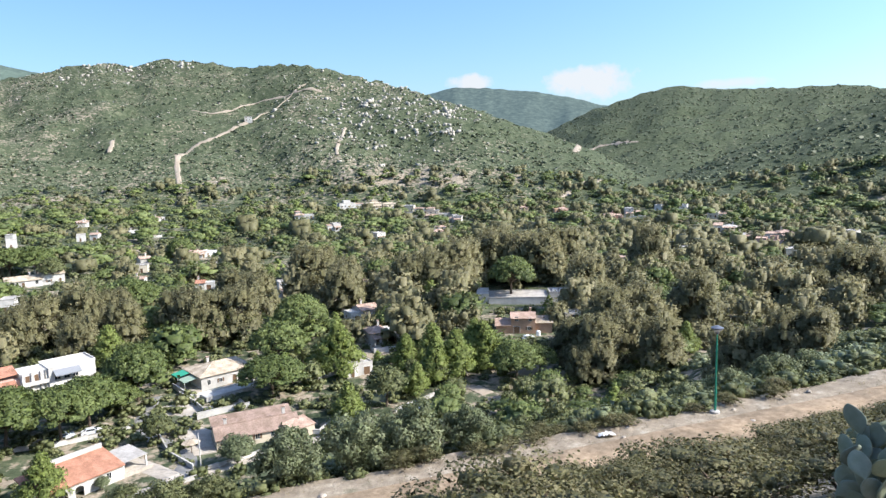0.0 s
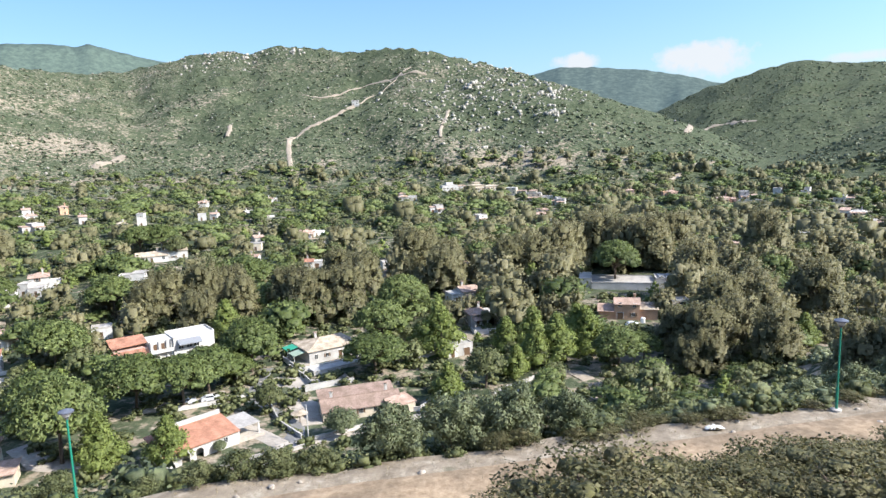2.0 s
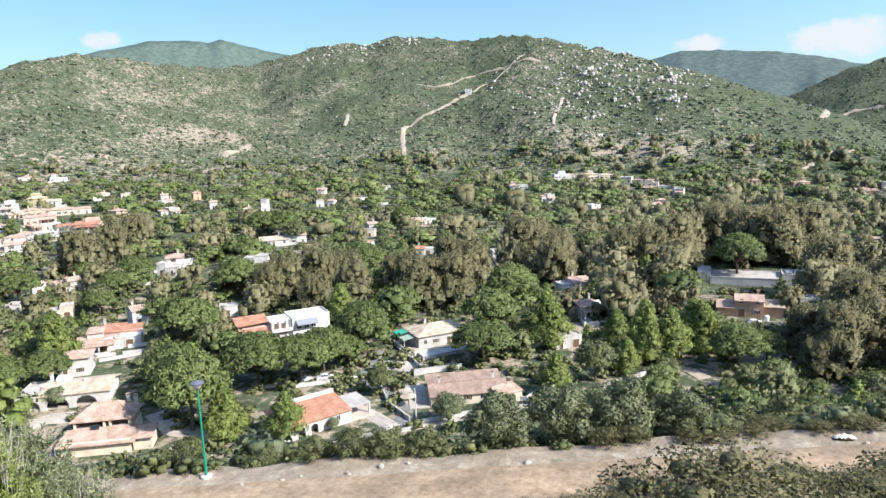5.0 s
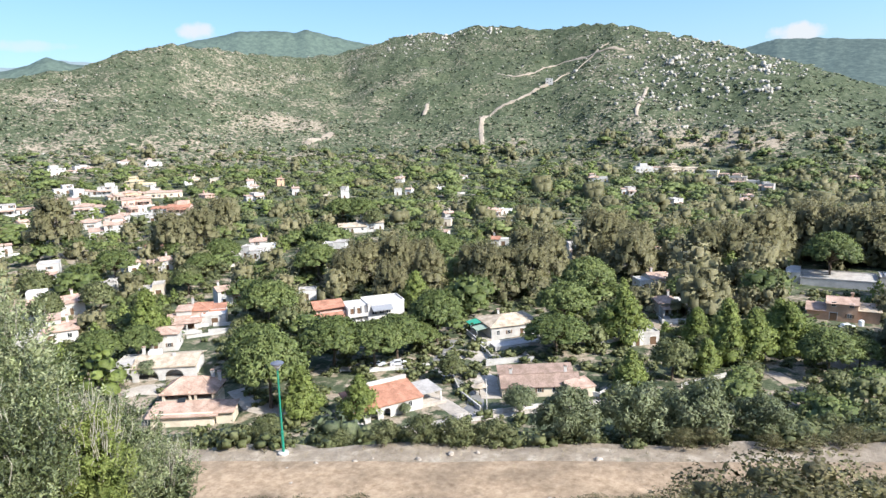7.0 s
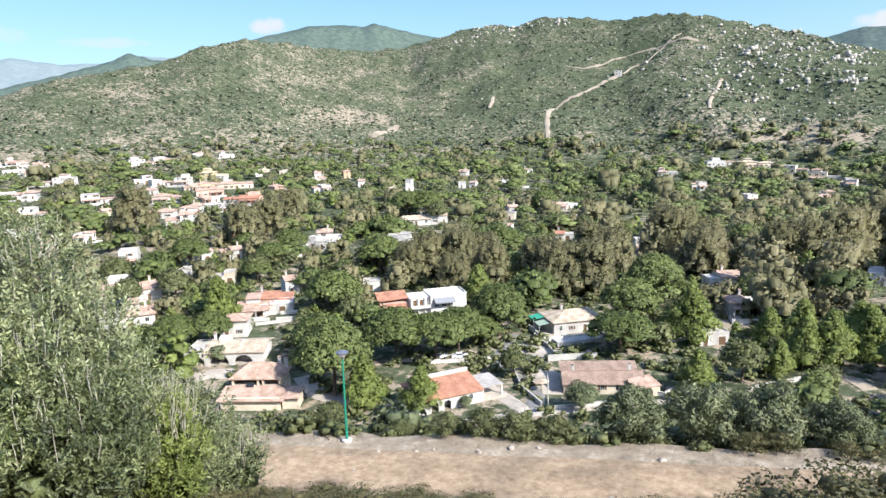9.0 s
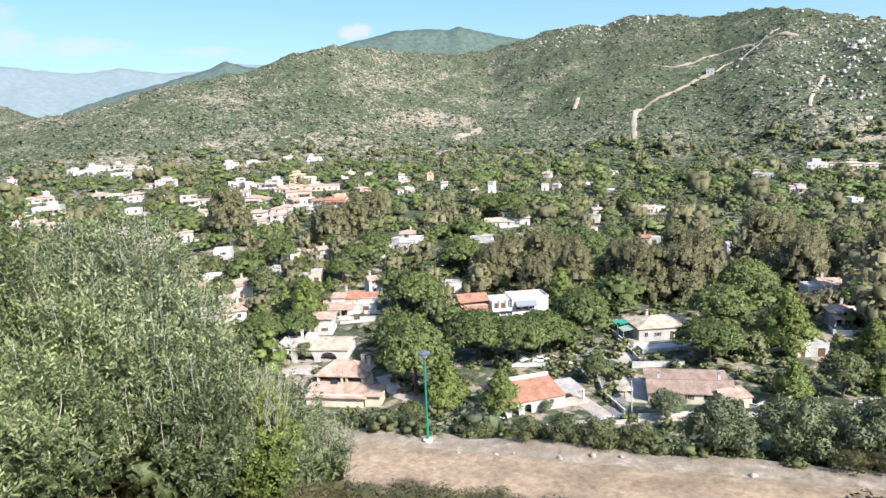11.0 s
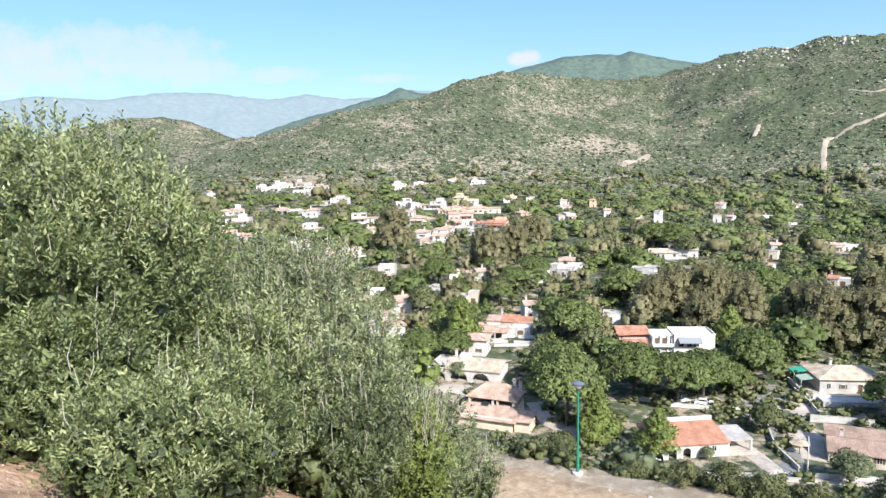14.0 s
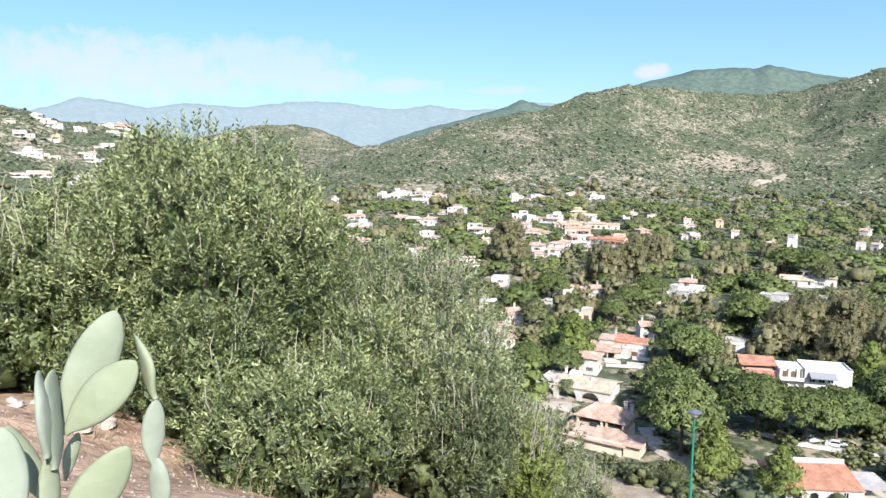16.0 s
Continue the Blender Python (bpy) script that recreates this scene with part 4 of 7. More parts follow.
def block(parent, w, d, h, roof, wall, tiles, rise, openings=True, seed=0, name="wall", ox=0.0, oy=0.0):
    """Walls with plinth, roof and openings, centred at (ox, oy) on the parent's ground."""
    if roof == "gable":
        v = [(x, y, z) for x in (-w / 2, w / 2) for y, z in ((-d / 2, -2.5), (d / 2, -2.5), (d / 2, h), (0, h + rise - 0.12), (-d / 2, h))]
        body = Shape().add(v, [(0, 4, 3, 2, 1), (5, 6, 7, 8, 9)] + [(i, (i + 1) % 5, (i + 1) % 5 + 5, i + 5) for i in range(5)])
    else:
        body = Shape().box(-w / 2, -d / 2, -2.5, w / 2, d / 2, h)
    if roof == "shed":
        body.add([(-w / 2, -d / 2, h - 0.2), (w / 2, -d / 2, h - 0.2), (w / 2, d / 2, h - 0.2), (-w / 2, d / 2, h - 0.2), (w / 2, d / 2, h + rise - 0.3), (-w / 2, d / 2, h + rise - 0.3)],
                 [(2, 3, 5, 4), (0, 1, 4, 5), (1, 2, 4), (0, 5, 3)])
    part(name, body, M[wall], parent).location = (ox, oy, 0)
    sh = {"gable": gable_roof, "hip": hip_roof, "shed": shed_roof}.get(roof)
    put_roof(parent, sh(w, d, h, rise) if sh else flat_roof(w, d, h), M[tiles if sh else ("slab" if tiles == "slab" else wall)], ox, oy)
    if openings:
        rnd = random.Random(seed)
        storeys = 2 if h > 4.6 else 1
        for st in range(storeys):
            n = max(1, int(w / 3.4))
            entry = rnd.randrange(n)
            for i in range(n):
                x = ox - w / 2 + w * (i + 0.5 + rnd.uniform(-0.12, 0.12)) / n
                if st == 0 and i == entry:
                    door(parent, x, oy - d / 2, 0, rnd.choice((1.0, 1.0, 1.8)), 2.1, 0)
                else:
                    window(parent, x, oy - d / 2, st * 2.9 + 0.95, rnd.choice((0.8, 1.0, 1.0, 1.5)), rnd.choice((1.0, 1.2, 1.4)), 0, rnd.random() < 0.45)
            for s in (-1, 1):
                if d > 4.5 and rnd.random() < 0.7:
                    window(parent, ox + s * w / 2, oy + rnd.uniform(-0.25, 0.25) * d, st * 2.9 + 0.95, 1.0, 1.2, 90 * s, False)


def porch(parent, w, d, wall, tiles, rnd, ox, oy):
    """A deep shaded veranda before a wall: arches or pillars under a lean-to roof."""
    deep, high = rnd.uniform(2.0, 2.9), rnd.uniform(2.3, 2.6)
    if rnd.random() < 0.5:
        n = max(1, int(w / 2.8))
        front = arch_wall(w, high, 0.28, [(-w / 2 + w * (i + 0.5) / n, w / n - 0.55) for i in range(n)], 1.2)
        ob = part("arcade", front, M[wall], parent)
    else:
        front, n = Shape().box(-w / 2, -0.1, -2.5, w / 2, 0.1, 0.55), max(2, int(w / 2.6))
        for i in range(n + 1):
            x = -w / 2 + 0.15 + (w - 0.3) * i / n
            front.box(x - 0.14, -0.14, -0.5, x + 0.14, 0.14, high)
        ob = part("veranda", front, M[wall], parent)
    ob.location = (ox, oy - d / 2 - deep, 0)
    part("porch_roof", Shape().slab([(-w / 2 - 0.2, -0.4, high), (w / 2 + 0.2, -0.4, high), (w / 2 + 0.2, deep + 0.02, high + 0.55), (-w / 2 - 0.2, deep + 0.02, high + 0.55)], 0.14), M[tiles], ob)
    part("porch_floor", Shape().box(-w / 2, 0.1, -2.5, w / 2, deep, 0.05), M["paving"], ob)


def house(x, y, w, d, h, turn, roof, wall, tiles, label, category="house", rise=None, wing=0, stack=True, name="house"):
    """A villa of one or more joined blocks: turn 0 sets its front towards the viewpoint's hill."""
    az, r = math.degrees(math.atan2(-x, y)), math.hypot(x, y)
    seed = int(abs(x * 7 + y * 13))
    rnd = random.Random(seed)
    z = min(ground(x, y), ground(x * 0.99, y * 0.99))
    ob = thing(name, pose(x, y, z, 0, 0, az + turn + rnd.uniform(-1, 1) * (24 if r > 250 else 7)), label, category, "villas in the valley")
    rise = rise if rise is not None else (0.26 if roof != "shed" else 0.16) * d / (2 if roof in ("gable", "hip") else 1)
    if w < 6.5:
        block(ob, w, d, h, roof, wall, tiles, rise, True, seed)
        w1, ox = w, 0.0
    else:
        side = rnd.choice((-1, 1))
        w1 = w * rnd.uniform(0.5, 0.66)
        w2, d2, ox = w - w1, d * rnd.uniform(0.6, 0.9), -side * (w - w1) / 2
        h2 = h * 0.56 if h > 4.6 else h * rnd.uniform(0.74, 0.92) if h > 3.0 else h + rnd.uniform(0.5, 1.6)
        block(ob, w1, d, h, roof, wall, tiles, rise, True, seed, ox=ox)
        low = rnd.choice(("flat", "shed", "gable") if roof == "flat" else ("flat", roof, "shed"))
        block(ob, w2, d2, h2, low, rnd.choice((wall, wall, "white")), "pink" if low != "flat" and tiles == "slab" else tiles, rise * 0.7, True, seed + 5, ox=side * w1 / 2, oy=rnd.uniform(-0.3, 0.15) * d)
        if w > 12 and rnd.random() < 0.6:  # an upper room set back on the roof
            w3 = w1 * rnd.uniform(0.35, 0.5)
            block(ob, w3, d * 0.5, h + rise * 0.4 + 1.9, rnd.choice(("flat", "hip", "shed")), wall, "pink" if tiles == "slab" else tiles, 0.5, False, seed + 9, ox=ox + rnd.uniform(-0.2, 0.2) * w1, oy=d * 0.12)
    if wing or (w > 8 and rnd.random() < 0.55):
        porch(ob, w1 * rnd.uniform(0.55, 0.95), d, wall, "pink" if tiles == "slab" else tiles, rnd, ox, 0.0)
    if w > 8 and rnd.random() < 0.5:
        fw, fy = w * rnd.uniform(0.5, 0.8), -d / 2 - rnd.uniform(4.0, 6.0)
        fence = Shape().box(-fw, fy - 0.1, -2.5, fw * 0.2, fy + 0.1, 0.75).box(fw * 0.35, fy - 0.1, -2.5, fw, fy + 0.1, 0.75).box(-fw - 0.2, fy - 0.1, -2.5, -fw, -d / 2, 0.75)
        part("garden_wall", fence, M["white"], ob)
    if stack and roof != "flat":
        chimney(ob, ox + w1 * (0.22 if seed % 2 else -0.22), d * 0.12, h + rise * 0.4, 1.3 + rise * 0.5, wall)
    HOUSE_SPOTS.append((x, y, max(w, d) / 2))
    return ob


L1 = "white plastered villa with a pale pink tiled roof among trees"
L2 = "white villa with an orange-red tiled roof among pines"
L3 = "white flat-roofed villa with a parapet among trees"
L4 = "cream villa with a beige tiled roof among trees"
L5 = "ochre-yellow villa with tiled roof at the hill's foot"
L6 = "orange-pink villa with terracotta roof among trees"
house(-129.6, 358.6, 15.6, 9.5, 3.4, 10, "hip", "white", "pink", L1, rise=1.22, wing=1)
house(-183.4, 217.1, 8.6, 6.5, 2.9, -15, "flat", "white", "slab", L3, rise=0.45)
house(-186.0, 226.4, 10.3, 7.7, 5.6, -15, "hip", "white", "pink", L1, rise=1.04)
house(-171.0, 280.2, 21.4, 9.5, 2.9, 8, "gable", "white", "beige", L4, rise=1.28)
house(-155.5, 235.1, 9.2, 6.9, 4.5, -20, "flat", "white", "slab", L3, rise=0.45)
house(-63.4, 270.7, 8.4, 6.3, 5.0, 5, "flat", "white", "slab", L3, rise=0.45)
house(-29.8, 231.8, 11.1, 8.4, 3.7, 25, "gable", "white", "pink", L1, rise=1.13)
house(-19.9, 205.3, 10.1, 7.6, 3.9, 20, "hip", "white", "pink", L1, rise=1.03)
house(-25.0, 177.8, 7.6, 5.7, 2.9, 30, "flat", "white", "slab", L3, rise=0.45)
house(-6.3, 416.2, 15.7, 9.5, 5.0, 0, "hip", "white", "pink", L1, rise=1.22)
house(-55.5, 594.0, 26.0, 9.5, 4.6, 10, "hip", "cream", "beige", L4, rise=1.22, wing=1)
house(-25.2, 570.1, 16.5, 9.5, 5.0, 5, "flat", "cream", "slab", L4, rise=0.45)
house(-5.9, 525.2, 21.7, 9.5, 5.5, -5, "flat", "cream", "slab", L4, rise=0.45)
house(8.1, 494.3, 9.2, 6.9, 4.0, 0, "flat", "white", "slab", L3, rise=0.45)
house(-107.6, 523.1, 14.1, 9.5, 3.6, 10, "hip", "white", "pink", L1, rise=1.22)
house(-75.0, 455.8, 9.2, 6.9, 4.5, 15, "flat", "white", "slab", L3, rise=0.45)
house(-81.7, 597.6, 22.8, 9.5, 4.0, 10, "flat", "white", "slab", L3, rise=0.45)
house(-41.5, 406.7, 9.6, 7.2, 4.8, 15, "flat", "white", "slab", L3, rise=0.45)
house(-149.1, 334.5, 5.0, 5.0, 3.0, 0, "flat", "white", "slab", L3, rise=0.45)
house(-190.5, 423.7, 13.3, 9.5, 3.2, 10, "gable", "white", "slab", L1, rise=1.28)
house(-239.7, 451.8, 6.3, 5.0, 4.8, 0, "hip", "white", "pink", L1, rise=0.68)
house(-232.3, 364.0, 5.0, 5.0, 4.5, 0, "flat", "white", "slab", L3, rise=0.45)
house(-180.4, 302.8, 5.8, 5.0, 3.7, -10, "gable", "white", "pink", L1, rise=0.68)
house(-34.3, 278.2, 5.0, 5.0, 3.8, 0, "hip", "white", "pink", L1, rise=0.68)
house(63.0, 544.8, 5.8, 5.0, 4.3, 0, "hip", "pinkwall", "pink", L6, rise=0.68)
house(-99.6, 278.6, 7.3, 5.5, 3.3, 0, "gable", "white", "red", L2, rise=0.74)
house(-224.8, 203.3, 9.7, 7.2, 3.6, -10, "hip", "white", "red", L2, rise=0.98)
house(-207.7, 177.6, 5.0, 5.0, 4.1, 10, "gable", "white", "pink", L1, rise=0.68)
house(-199.8, 183.7, 7.9, 5.9, 4.0, -5, "gable", "white", "pink", L1, rise=0.80)
house(-228.9, 158.8, 10.3, 7.7, 5.5, -12, "flat", "white", "slab", L3, rise=0.45)
house(-179.3, 161.0, 7.4, 5.5, 2.8, -10, "flat", "cream", "slab", L4, rise=0.45)
house(-145.4, 149.1, 11.1, 8.4, 3.9, -10, "hip", "white", "red", L2, rise=1.13)
house(-144.3, 144.5, 16.0, 9.5, 2.1, -8, "gable", "white", "pink", L1, rise=1.28)
house(-149.8, 163.6, 7.9, 6.0, 5.0, 20, "gable", "white", "pink", L1, rise=0.80)
house(-195.5, 156.6, 6.5, 5.0, 2.8, 0, "flat", "white", "slab", L3, rise=0.45)
house(-187.1, 206.6, 8.8, 6.6, 2.8, 5, "flat", "white", "slab", L3, rise=0.45)
house(-198.1, 128.2, 18.4, 9.5, 3.8, -10, "hip", "white", "pink", L1, rise=1.22)
house(-170.4, 116.8, 14.7, 9.5, 3.2, -5, "hip", "white", "pink", L1, rise=1.22)
house(-189.7, 134.4, 12.5, 9.4, 3.9, 12, "gable", "white", "pink", L1, rise=1.26)
house(-268.1, 152.6, 10.5, 7.9, 4.3, -15, "gable", "white", "pink", L1, rise=1.06)
house(-579.5, 272.1, 8.8, 6.6, 4.3, 0, "flat", "white", "slab", L3, rise=0.45)
house(-561.9, 273.5, 16.3, 9.5, 4.0, 5, "flat", "white", "slab", L3, rise=0.45)
house(-581.2, 294.0, 16.7, 9.5, 4.5, 0, "flat", "white", "slab", L3, rise=0.45)
house(-532.2, 292.1, 21.7, 9.5, 5.1, -8, "flat", "white", "slab", L3, rise=0.45)
house(-573.4, 312.6, 16.0, 9.5, 3.6, 0, "hip", "white", "pink", L1, rise=1.22)
house(-453.7, 273.0, 20.9, 9.5, 5.1, 0, "flat", "white", "slab", L3, rise=0.45)
house(-364.3, 241.1, 18.2, 9.5, 5.1, -5, "flat", "white", "slab", L3, rise=0.45, wing=1)
house(-382.0, 229.9, 8.5, 6.4, 3.9, 0, "hip", "white", "pink", L1, rise=0.86)
house(-414.3, 227.7, 14.1, 9.5, 4.2, -5, "hip", "white", "pink", L1, rise=1.22)
house(-435.6, 224.4, 18.0, 9.5, 3.4, 0, "hip", "white", "pink", L1, rise=1.22)
house(-447.0, 187.5, 15.4, 9.5, 3.6, 0, "hip", "white", "pink", L1, rise=1.22)
house(-403.7, 173.4, 15.0, 9.5, 4.1, 0, "flat", "white", "slab", L3, rise=0.45)
house(-376.6, 143.8, 10.6, 8.0, 4.3, -5, "gable", "white", "red", L2, rise=1.08)
house(-360.7, 147.4, 11.5, 8.6, 3.6, 5, "gable", "white", "pink", L1, rise=1.17)
house(-348.5, 151.6, 8.7, 6.5, 3.5, 0, "gable", "white", "pink", L1, rise=0.88)
house(-352.5, 196.9, 11.2, 8.4, 5.5, -10, "flat", "white", "slab", L3, rise=0.45)
house(-314.7, 167.5, 9.6, 7.2, 3.4, -5, "hip", "white", "pink", L1, rise=0.97)
house(-507.9, 378.5, 23.4, 9.5, 4.8, -5, "flat", "white", "slab", L3, rise=0.45)
house(-415.4, 308.7, 11.8, 8.8, 5.1, -5, "flat", "white", "slab", L3, rise=0.45)
house(-397.9, 307.5, 10.3, 7.7, 4.0, 5, "flat", "white", "slab", L3, rise=0.45)
house(-384.6, 314.5, 14.6, 9.5, 4.8, 0, "flat", "white", "slab", L3, rise=0.45)
house(-374.0, 278.2, 14.6, 9.5, 3.4, 0, "hip", "white", "pink", L1, rise=1.22)
house(-333.9, 263.7, 15.5, 9.5, 4.2, -8, "hip", "white", "pink", L1, rise=1.22)
house(-298.7, 229.9, 14.9, 9.5, 3.4, 5, "hip", "white", "pink", L1, rise=1.22)
house(-272.6, 222.5, 15.4, 9.5, 5.7, -15, "gable", "white", "pink", L1, rise=1.28)
house(-295.8, 247.8, 10.8, 8.1, 4.1, 0, "hip", "white", "pink", L1, rise=1.09)
house(-385.9, 346.4, 17.9, 9.5, 5.4, 0, "hip", "ochre", "ochre", L5, rise=1.22)
house(-357.0, 313.5, 12.2, 9.1, 4.2, 5, "hip", "ochre", "pink", L5, rise=1.22)
house(-344.0, 325.0, 22.9, 9.5, 3.8, 0, "hip", "cream", "pink", L5, rise=1.22)
house(-330.8, 291.7, 15.9, 9.5, 4.4, 0, "hip", "pinkwall", "pink", L6, rise=1.22)
house(-292.3, 281.4, 20.7, 9.5, 3.5, 0, "gable", "pinkwall", "red", L6, rise=1.28)
house(-285.9, 258.7, 11.8, 8.9, 3.8, 0, "flat", "white", "slab", L3, rise=0.45)
house(-380.1, 385.7, 11.4, 8.6, 4.0, 0, "hip", "cream", "beige", L4, rise=1.16)
house(-363.9, 393.6, 6.6, 5.0, 3.5, 0, "flat", "cream", "slab", L4, rise=0.45)
house(-301.0, 320.3, 10.0, 7.5, 5.4, 10, "hip", "pinkwall", "pink", L6, rise=1.02)
house(-323.2, 214.8, 7.5, 5.6, 3.8, 0, "gable", "cream", "pink", L4, rise=0.76)
house(-282.6, 177.8, 9.0, 6.8, 2.9, 0, "flat", "white", "slab", L3, rise=0.45)
house(-306.5, 396.2, 5.0, 5.0, 5.3, 0, "hip", "orangewall", "pink", L6, rise=0.68)
house(-282.4, 337.7, 10.8, 8.1, 4.0, 0, "flat", "white", "slab", L3, rise=0.45)
house(-541.2, 212.6, 12.1, 9.1, 3.5, 0, "flat", "white", "slab", L3, rise=0.45)
house(85.6, 317.2, 9.2, 6.9, 4.1, 5, "flat", "white", "slab", L3, rise=0.45)
house(119.7, 333.4, 8.8, 6.6, 4.0, 0, "flat", "white", "slab", L3, rise=0.45)
house(136.1, 494.4, 11.4, 8.5, 5.5, 10, "flat", "white", "slab", L3, rise=0.45)
house(159.3, 508.6, 5.0, 5.0, 4.5, 0, "flat", "white", "slab", L3, rise=0.45)
house(120.0, 487.0, 12.0, 9.0, 3.4, 0, "hip", "pinkwall", "pink", L6, rise=1.21)
house(169.3, 411.9, 12.5, 9.4, 2.8, 0, "hip", "white", "slab", L3, rise=1.22)
house(163.0, 370.1, 8.2, 6.2, 3.6, 0, "gable", "white", "slab", L3, rise=0.83)
house(165.1, 319.1, 10.5, 7.9, 4.5, 5, "flat", "cream", "slab", L4, rise=0.45)
house(184.9, 378.0, 14.0, 9.5, 3.8, 5, "hip", "cream", "pink", L4, rise=1.22)
house(165.6, 346.9, 12.8, 9.5, 3.0, 0, "hip", "pinkwall", "pink", L6, rise=1.22)
house(162.3, 303.7, 7.5, 5.7, 3.5, 0, "flat", "white", "slab", L3, rise=0.45)
house(218.4, 367.7, 8.5, 6.4, 4.5, 0, "flat", "white", "slab", L3, rise=0.45)
house(89.9, 530.8, 10.0, 7.5, 3.6, 0, "hip", "orangewall", "pink", L6, rise=1.02)
house(186.2, 466.3, 11.5, 8.6, 4.0, 0, "flat", "white", "slab", L3, rise=0.45)
house(178.4, 495.6, 14.2, 9.5, 3.5, 0, "flat", "white", "slab", L3, rise=0.45)
house(8.9, 502.5, 6.6, 5.0, 4.0, 0, "flat", "white", "slab", L3, rise=0.45)
house(-237.1, 445.3, 5.0, 5.0, 4.8, 0, "hip", "white", "pink", L1, rise=0.68)
house(-214.4, 400.7, 5.0, 5.0, 4.0, 0, "flat", "white", "slab", L3, rise=0.45)
house(-145.1, 325.5, 5.0, 5.0, 4.3, 0, "gable", "white", "pink", L1, rise=0.68)
house(39.5, 213.5, 5.0, 5.0, 5.5, 20, "flat", "cream", "slab", L4, rise=0.45)
house(-625.1, -12.1, 25.3, 9.5, 5.5, 0, "flat", "white", "slab", L3, rise=0.45)
house(-692.8, -23.3, 10.6, 7.9, 5.0, 0, "flat", "cream", "slab", L4, rise=0.45)
house(-675.5, -10.6, 16.1, 9.5, 5.5, 5, "flat", "white", "slab", L3, rise=0.45)
house(-719.9, 1.2, 15.3, 9.5, 6.0, 0, "flat", "white", "slab", L3, rise=0.45)
house(-717.1, 8.7, 23.0, 9.5, 5.3, 0, "hip", "pinkwall", "pink", L6, rise=1.22)
house(-684.4, 11.4, 11.2, 8.4, 4.4, 0, "hip", "ochre", "beige", L5, rise=1.14)
house(-631.2, 6.1, 15.7, 9.5, 4.5, 0, "flat", "cream", "slab", L4, rise=0.45)
house(-661.4, 34.8, 14.5, 9.5, 3.8, 0, "hip", "white", "pink", L1, rise=1.22)
house(-643.2, 38.3, 15.1, 9.5, 5.5, 0, "flat", "white", "slab", L3, rise=0.45)
house(-678.9, 47.8, 16.5, 9.5, 5.5, 8, "flat", "white", "slab", L3, rise=0.45)
house(-742.3, 56.2, 13.7, 9.5, 4.5, 0, "flat", "cream", "slab", L4, rise=0.45)
house(-748.1, 72.1, 15.1, 9.5, 4.3, 0, "hip", "pinkwall", "pink", L6, rise=1.22)
house(-723.7, 64.1, 18.8, 9.5, 4.5, 0, "flat", "white", "slab", L3, rise=0.45)
house(-737.5, 91.8, 11.2, 8.4, 4.4, 0, "hip", "pinkwall", "pink", L6, rise=1.13)
house(-581.3, -9.2, 22.4, 9.5, 4.5, -5, "flat", "white", "slab", L3, rise=0.45)
house(-576.7, 4.0, 8.2, 6.2, 4.5, 0, "flat", "cream", "slab", L4, rise=0.45)
house(-571.4, 22.7, 18.6, 9.5, 4.5, 0, "flat", "white", "slab", L3, rise=0.45)
house(-571.9, 36.1, 7.1, 5.4, 4.5, 0, "flat", "cream", "slab", L4, rise=0.45)
house(-722.0, 32.2, 10.5, 7.9, 4.0, 0, "flat", "white", "slab", L3, rise=0.45)
for x, y, w, h, roof, wall, tiles, label in (
        (-515, 400, 10.5, 4.0, "flat", "white", "slab", L3), (-499, 401, 10.5, 3.4, "hip", "white", "pink", L1), (-279, 161, 8.0, 3.6, "gable", "white", "pink", L1),
        (-313, 275, 10.4, 3.4, "hip", "pinkwall", "pink", L6), (-269, 363, 4.5, 4.6, "gable", "white", "pink", L1), (-238, 353, 5.0, 3.2, "hip", "white", "beige", L4),
        (-328, 390, 5.0, 4.2, "gable", "white", "pink", L1), (-129, 177, 5.5, 3.0, "flat", "white", "slab", L3), (-506, 437, 10.0, 3.6, "hip", "white", "pink", L1),
        (-483, 449, 13.0, 3.4, "flat", "white", "slab", L3), (-548, 317, 11.0, 3.8, "gable", "white", "pink", L1), (-516, 290, 10.0, 5.0, "flat", "white", "slab", L3),
        (-361, 303, 10.0, 3.4, "gable", "cream", "pink", L4), (-310, 369, 10.0, 3.2, "hip", "white", "pink", L1), (-247, 387, 4.0, 4.4, "flat", "white", "slab", L3),
        (-208, 405, 4.5, 4.0, "gable", "white", "pink", L1), (-140, 311, 6.0, 3.4, "flat", "cream", "slab", L4), (-130, 286, 5.0, 3.0, "gable", "white", "pink", L1),
        (-108, 330, 7.2, 3.0, "flat", "white", "slab", L3), (-211, 505, 7.0, 3.2, "hip", "white", "pink", L1)):
    house(x, y, w, min(9.5, max(4.8, w * 0.75)), h, 0, roof, wall, tiles, label)
# ---- the nearest villas, each to its own plan ----
def site(name, x, y, turn, label, category="house", clear=9):
    HOUSE_SPOTS.append((x, y, clear))
    return thing(name, pose(x, y, ground(x, y), 0, 0, turn), label, category, "villas in the valley")


def sub(name, parent, shape, material, x=0, y=0, z=0, turn=0, label=""):
    ob = part(name, shape, material, parent, label)
    ob.matrix_local = pose(x, y, z, 0, 0, turn)
    return ob


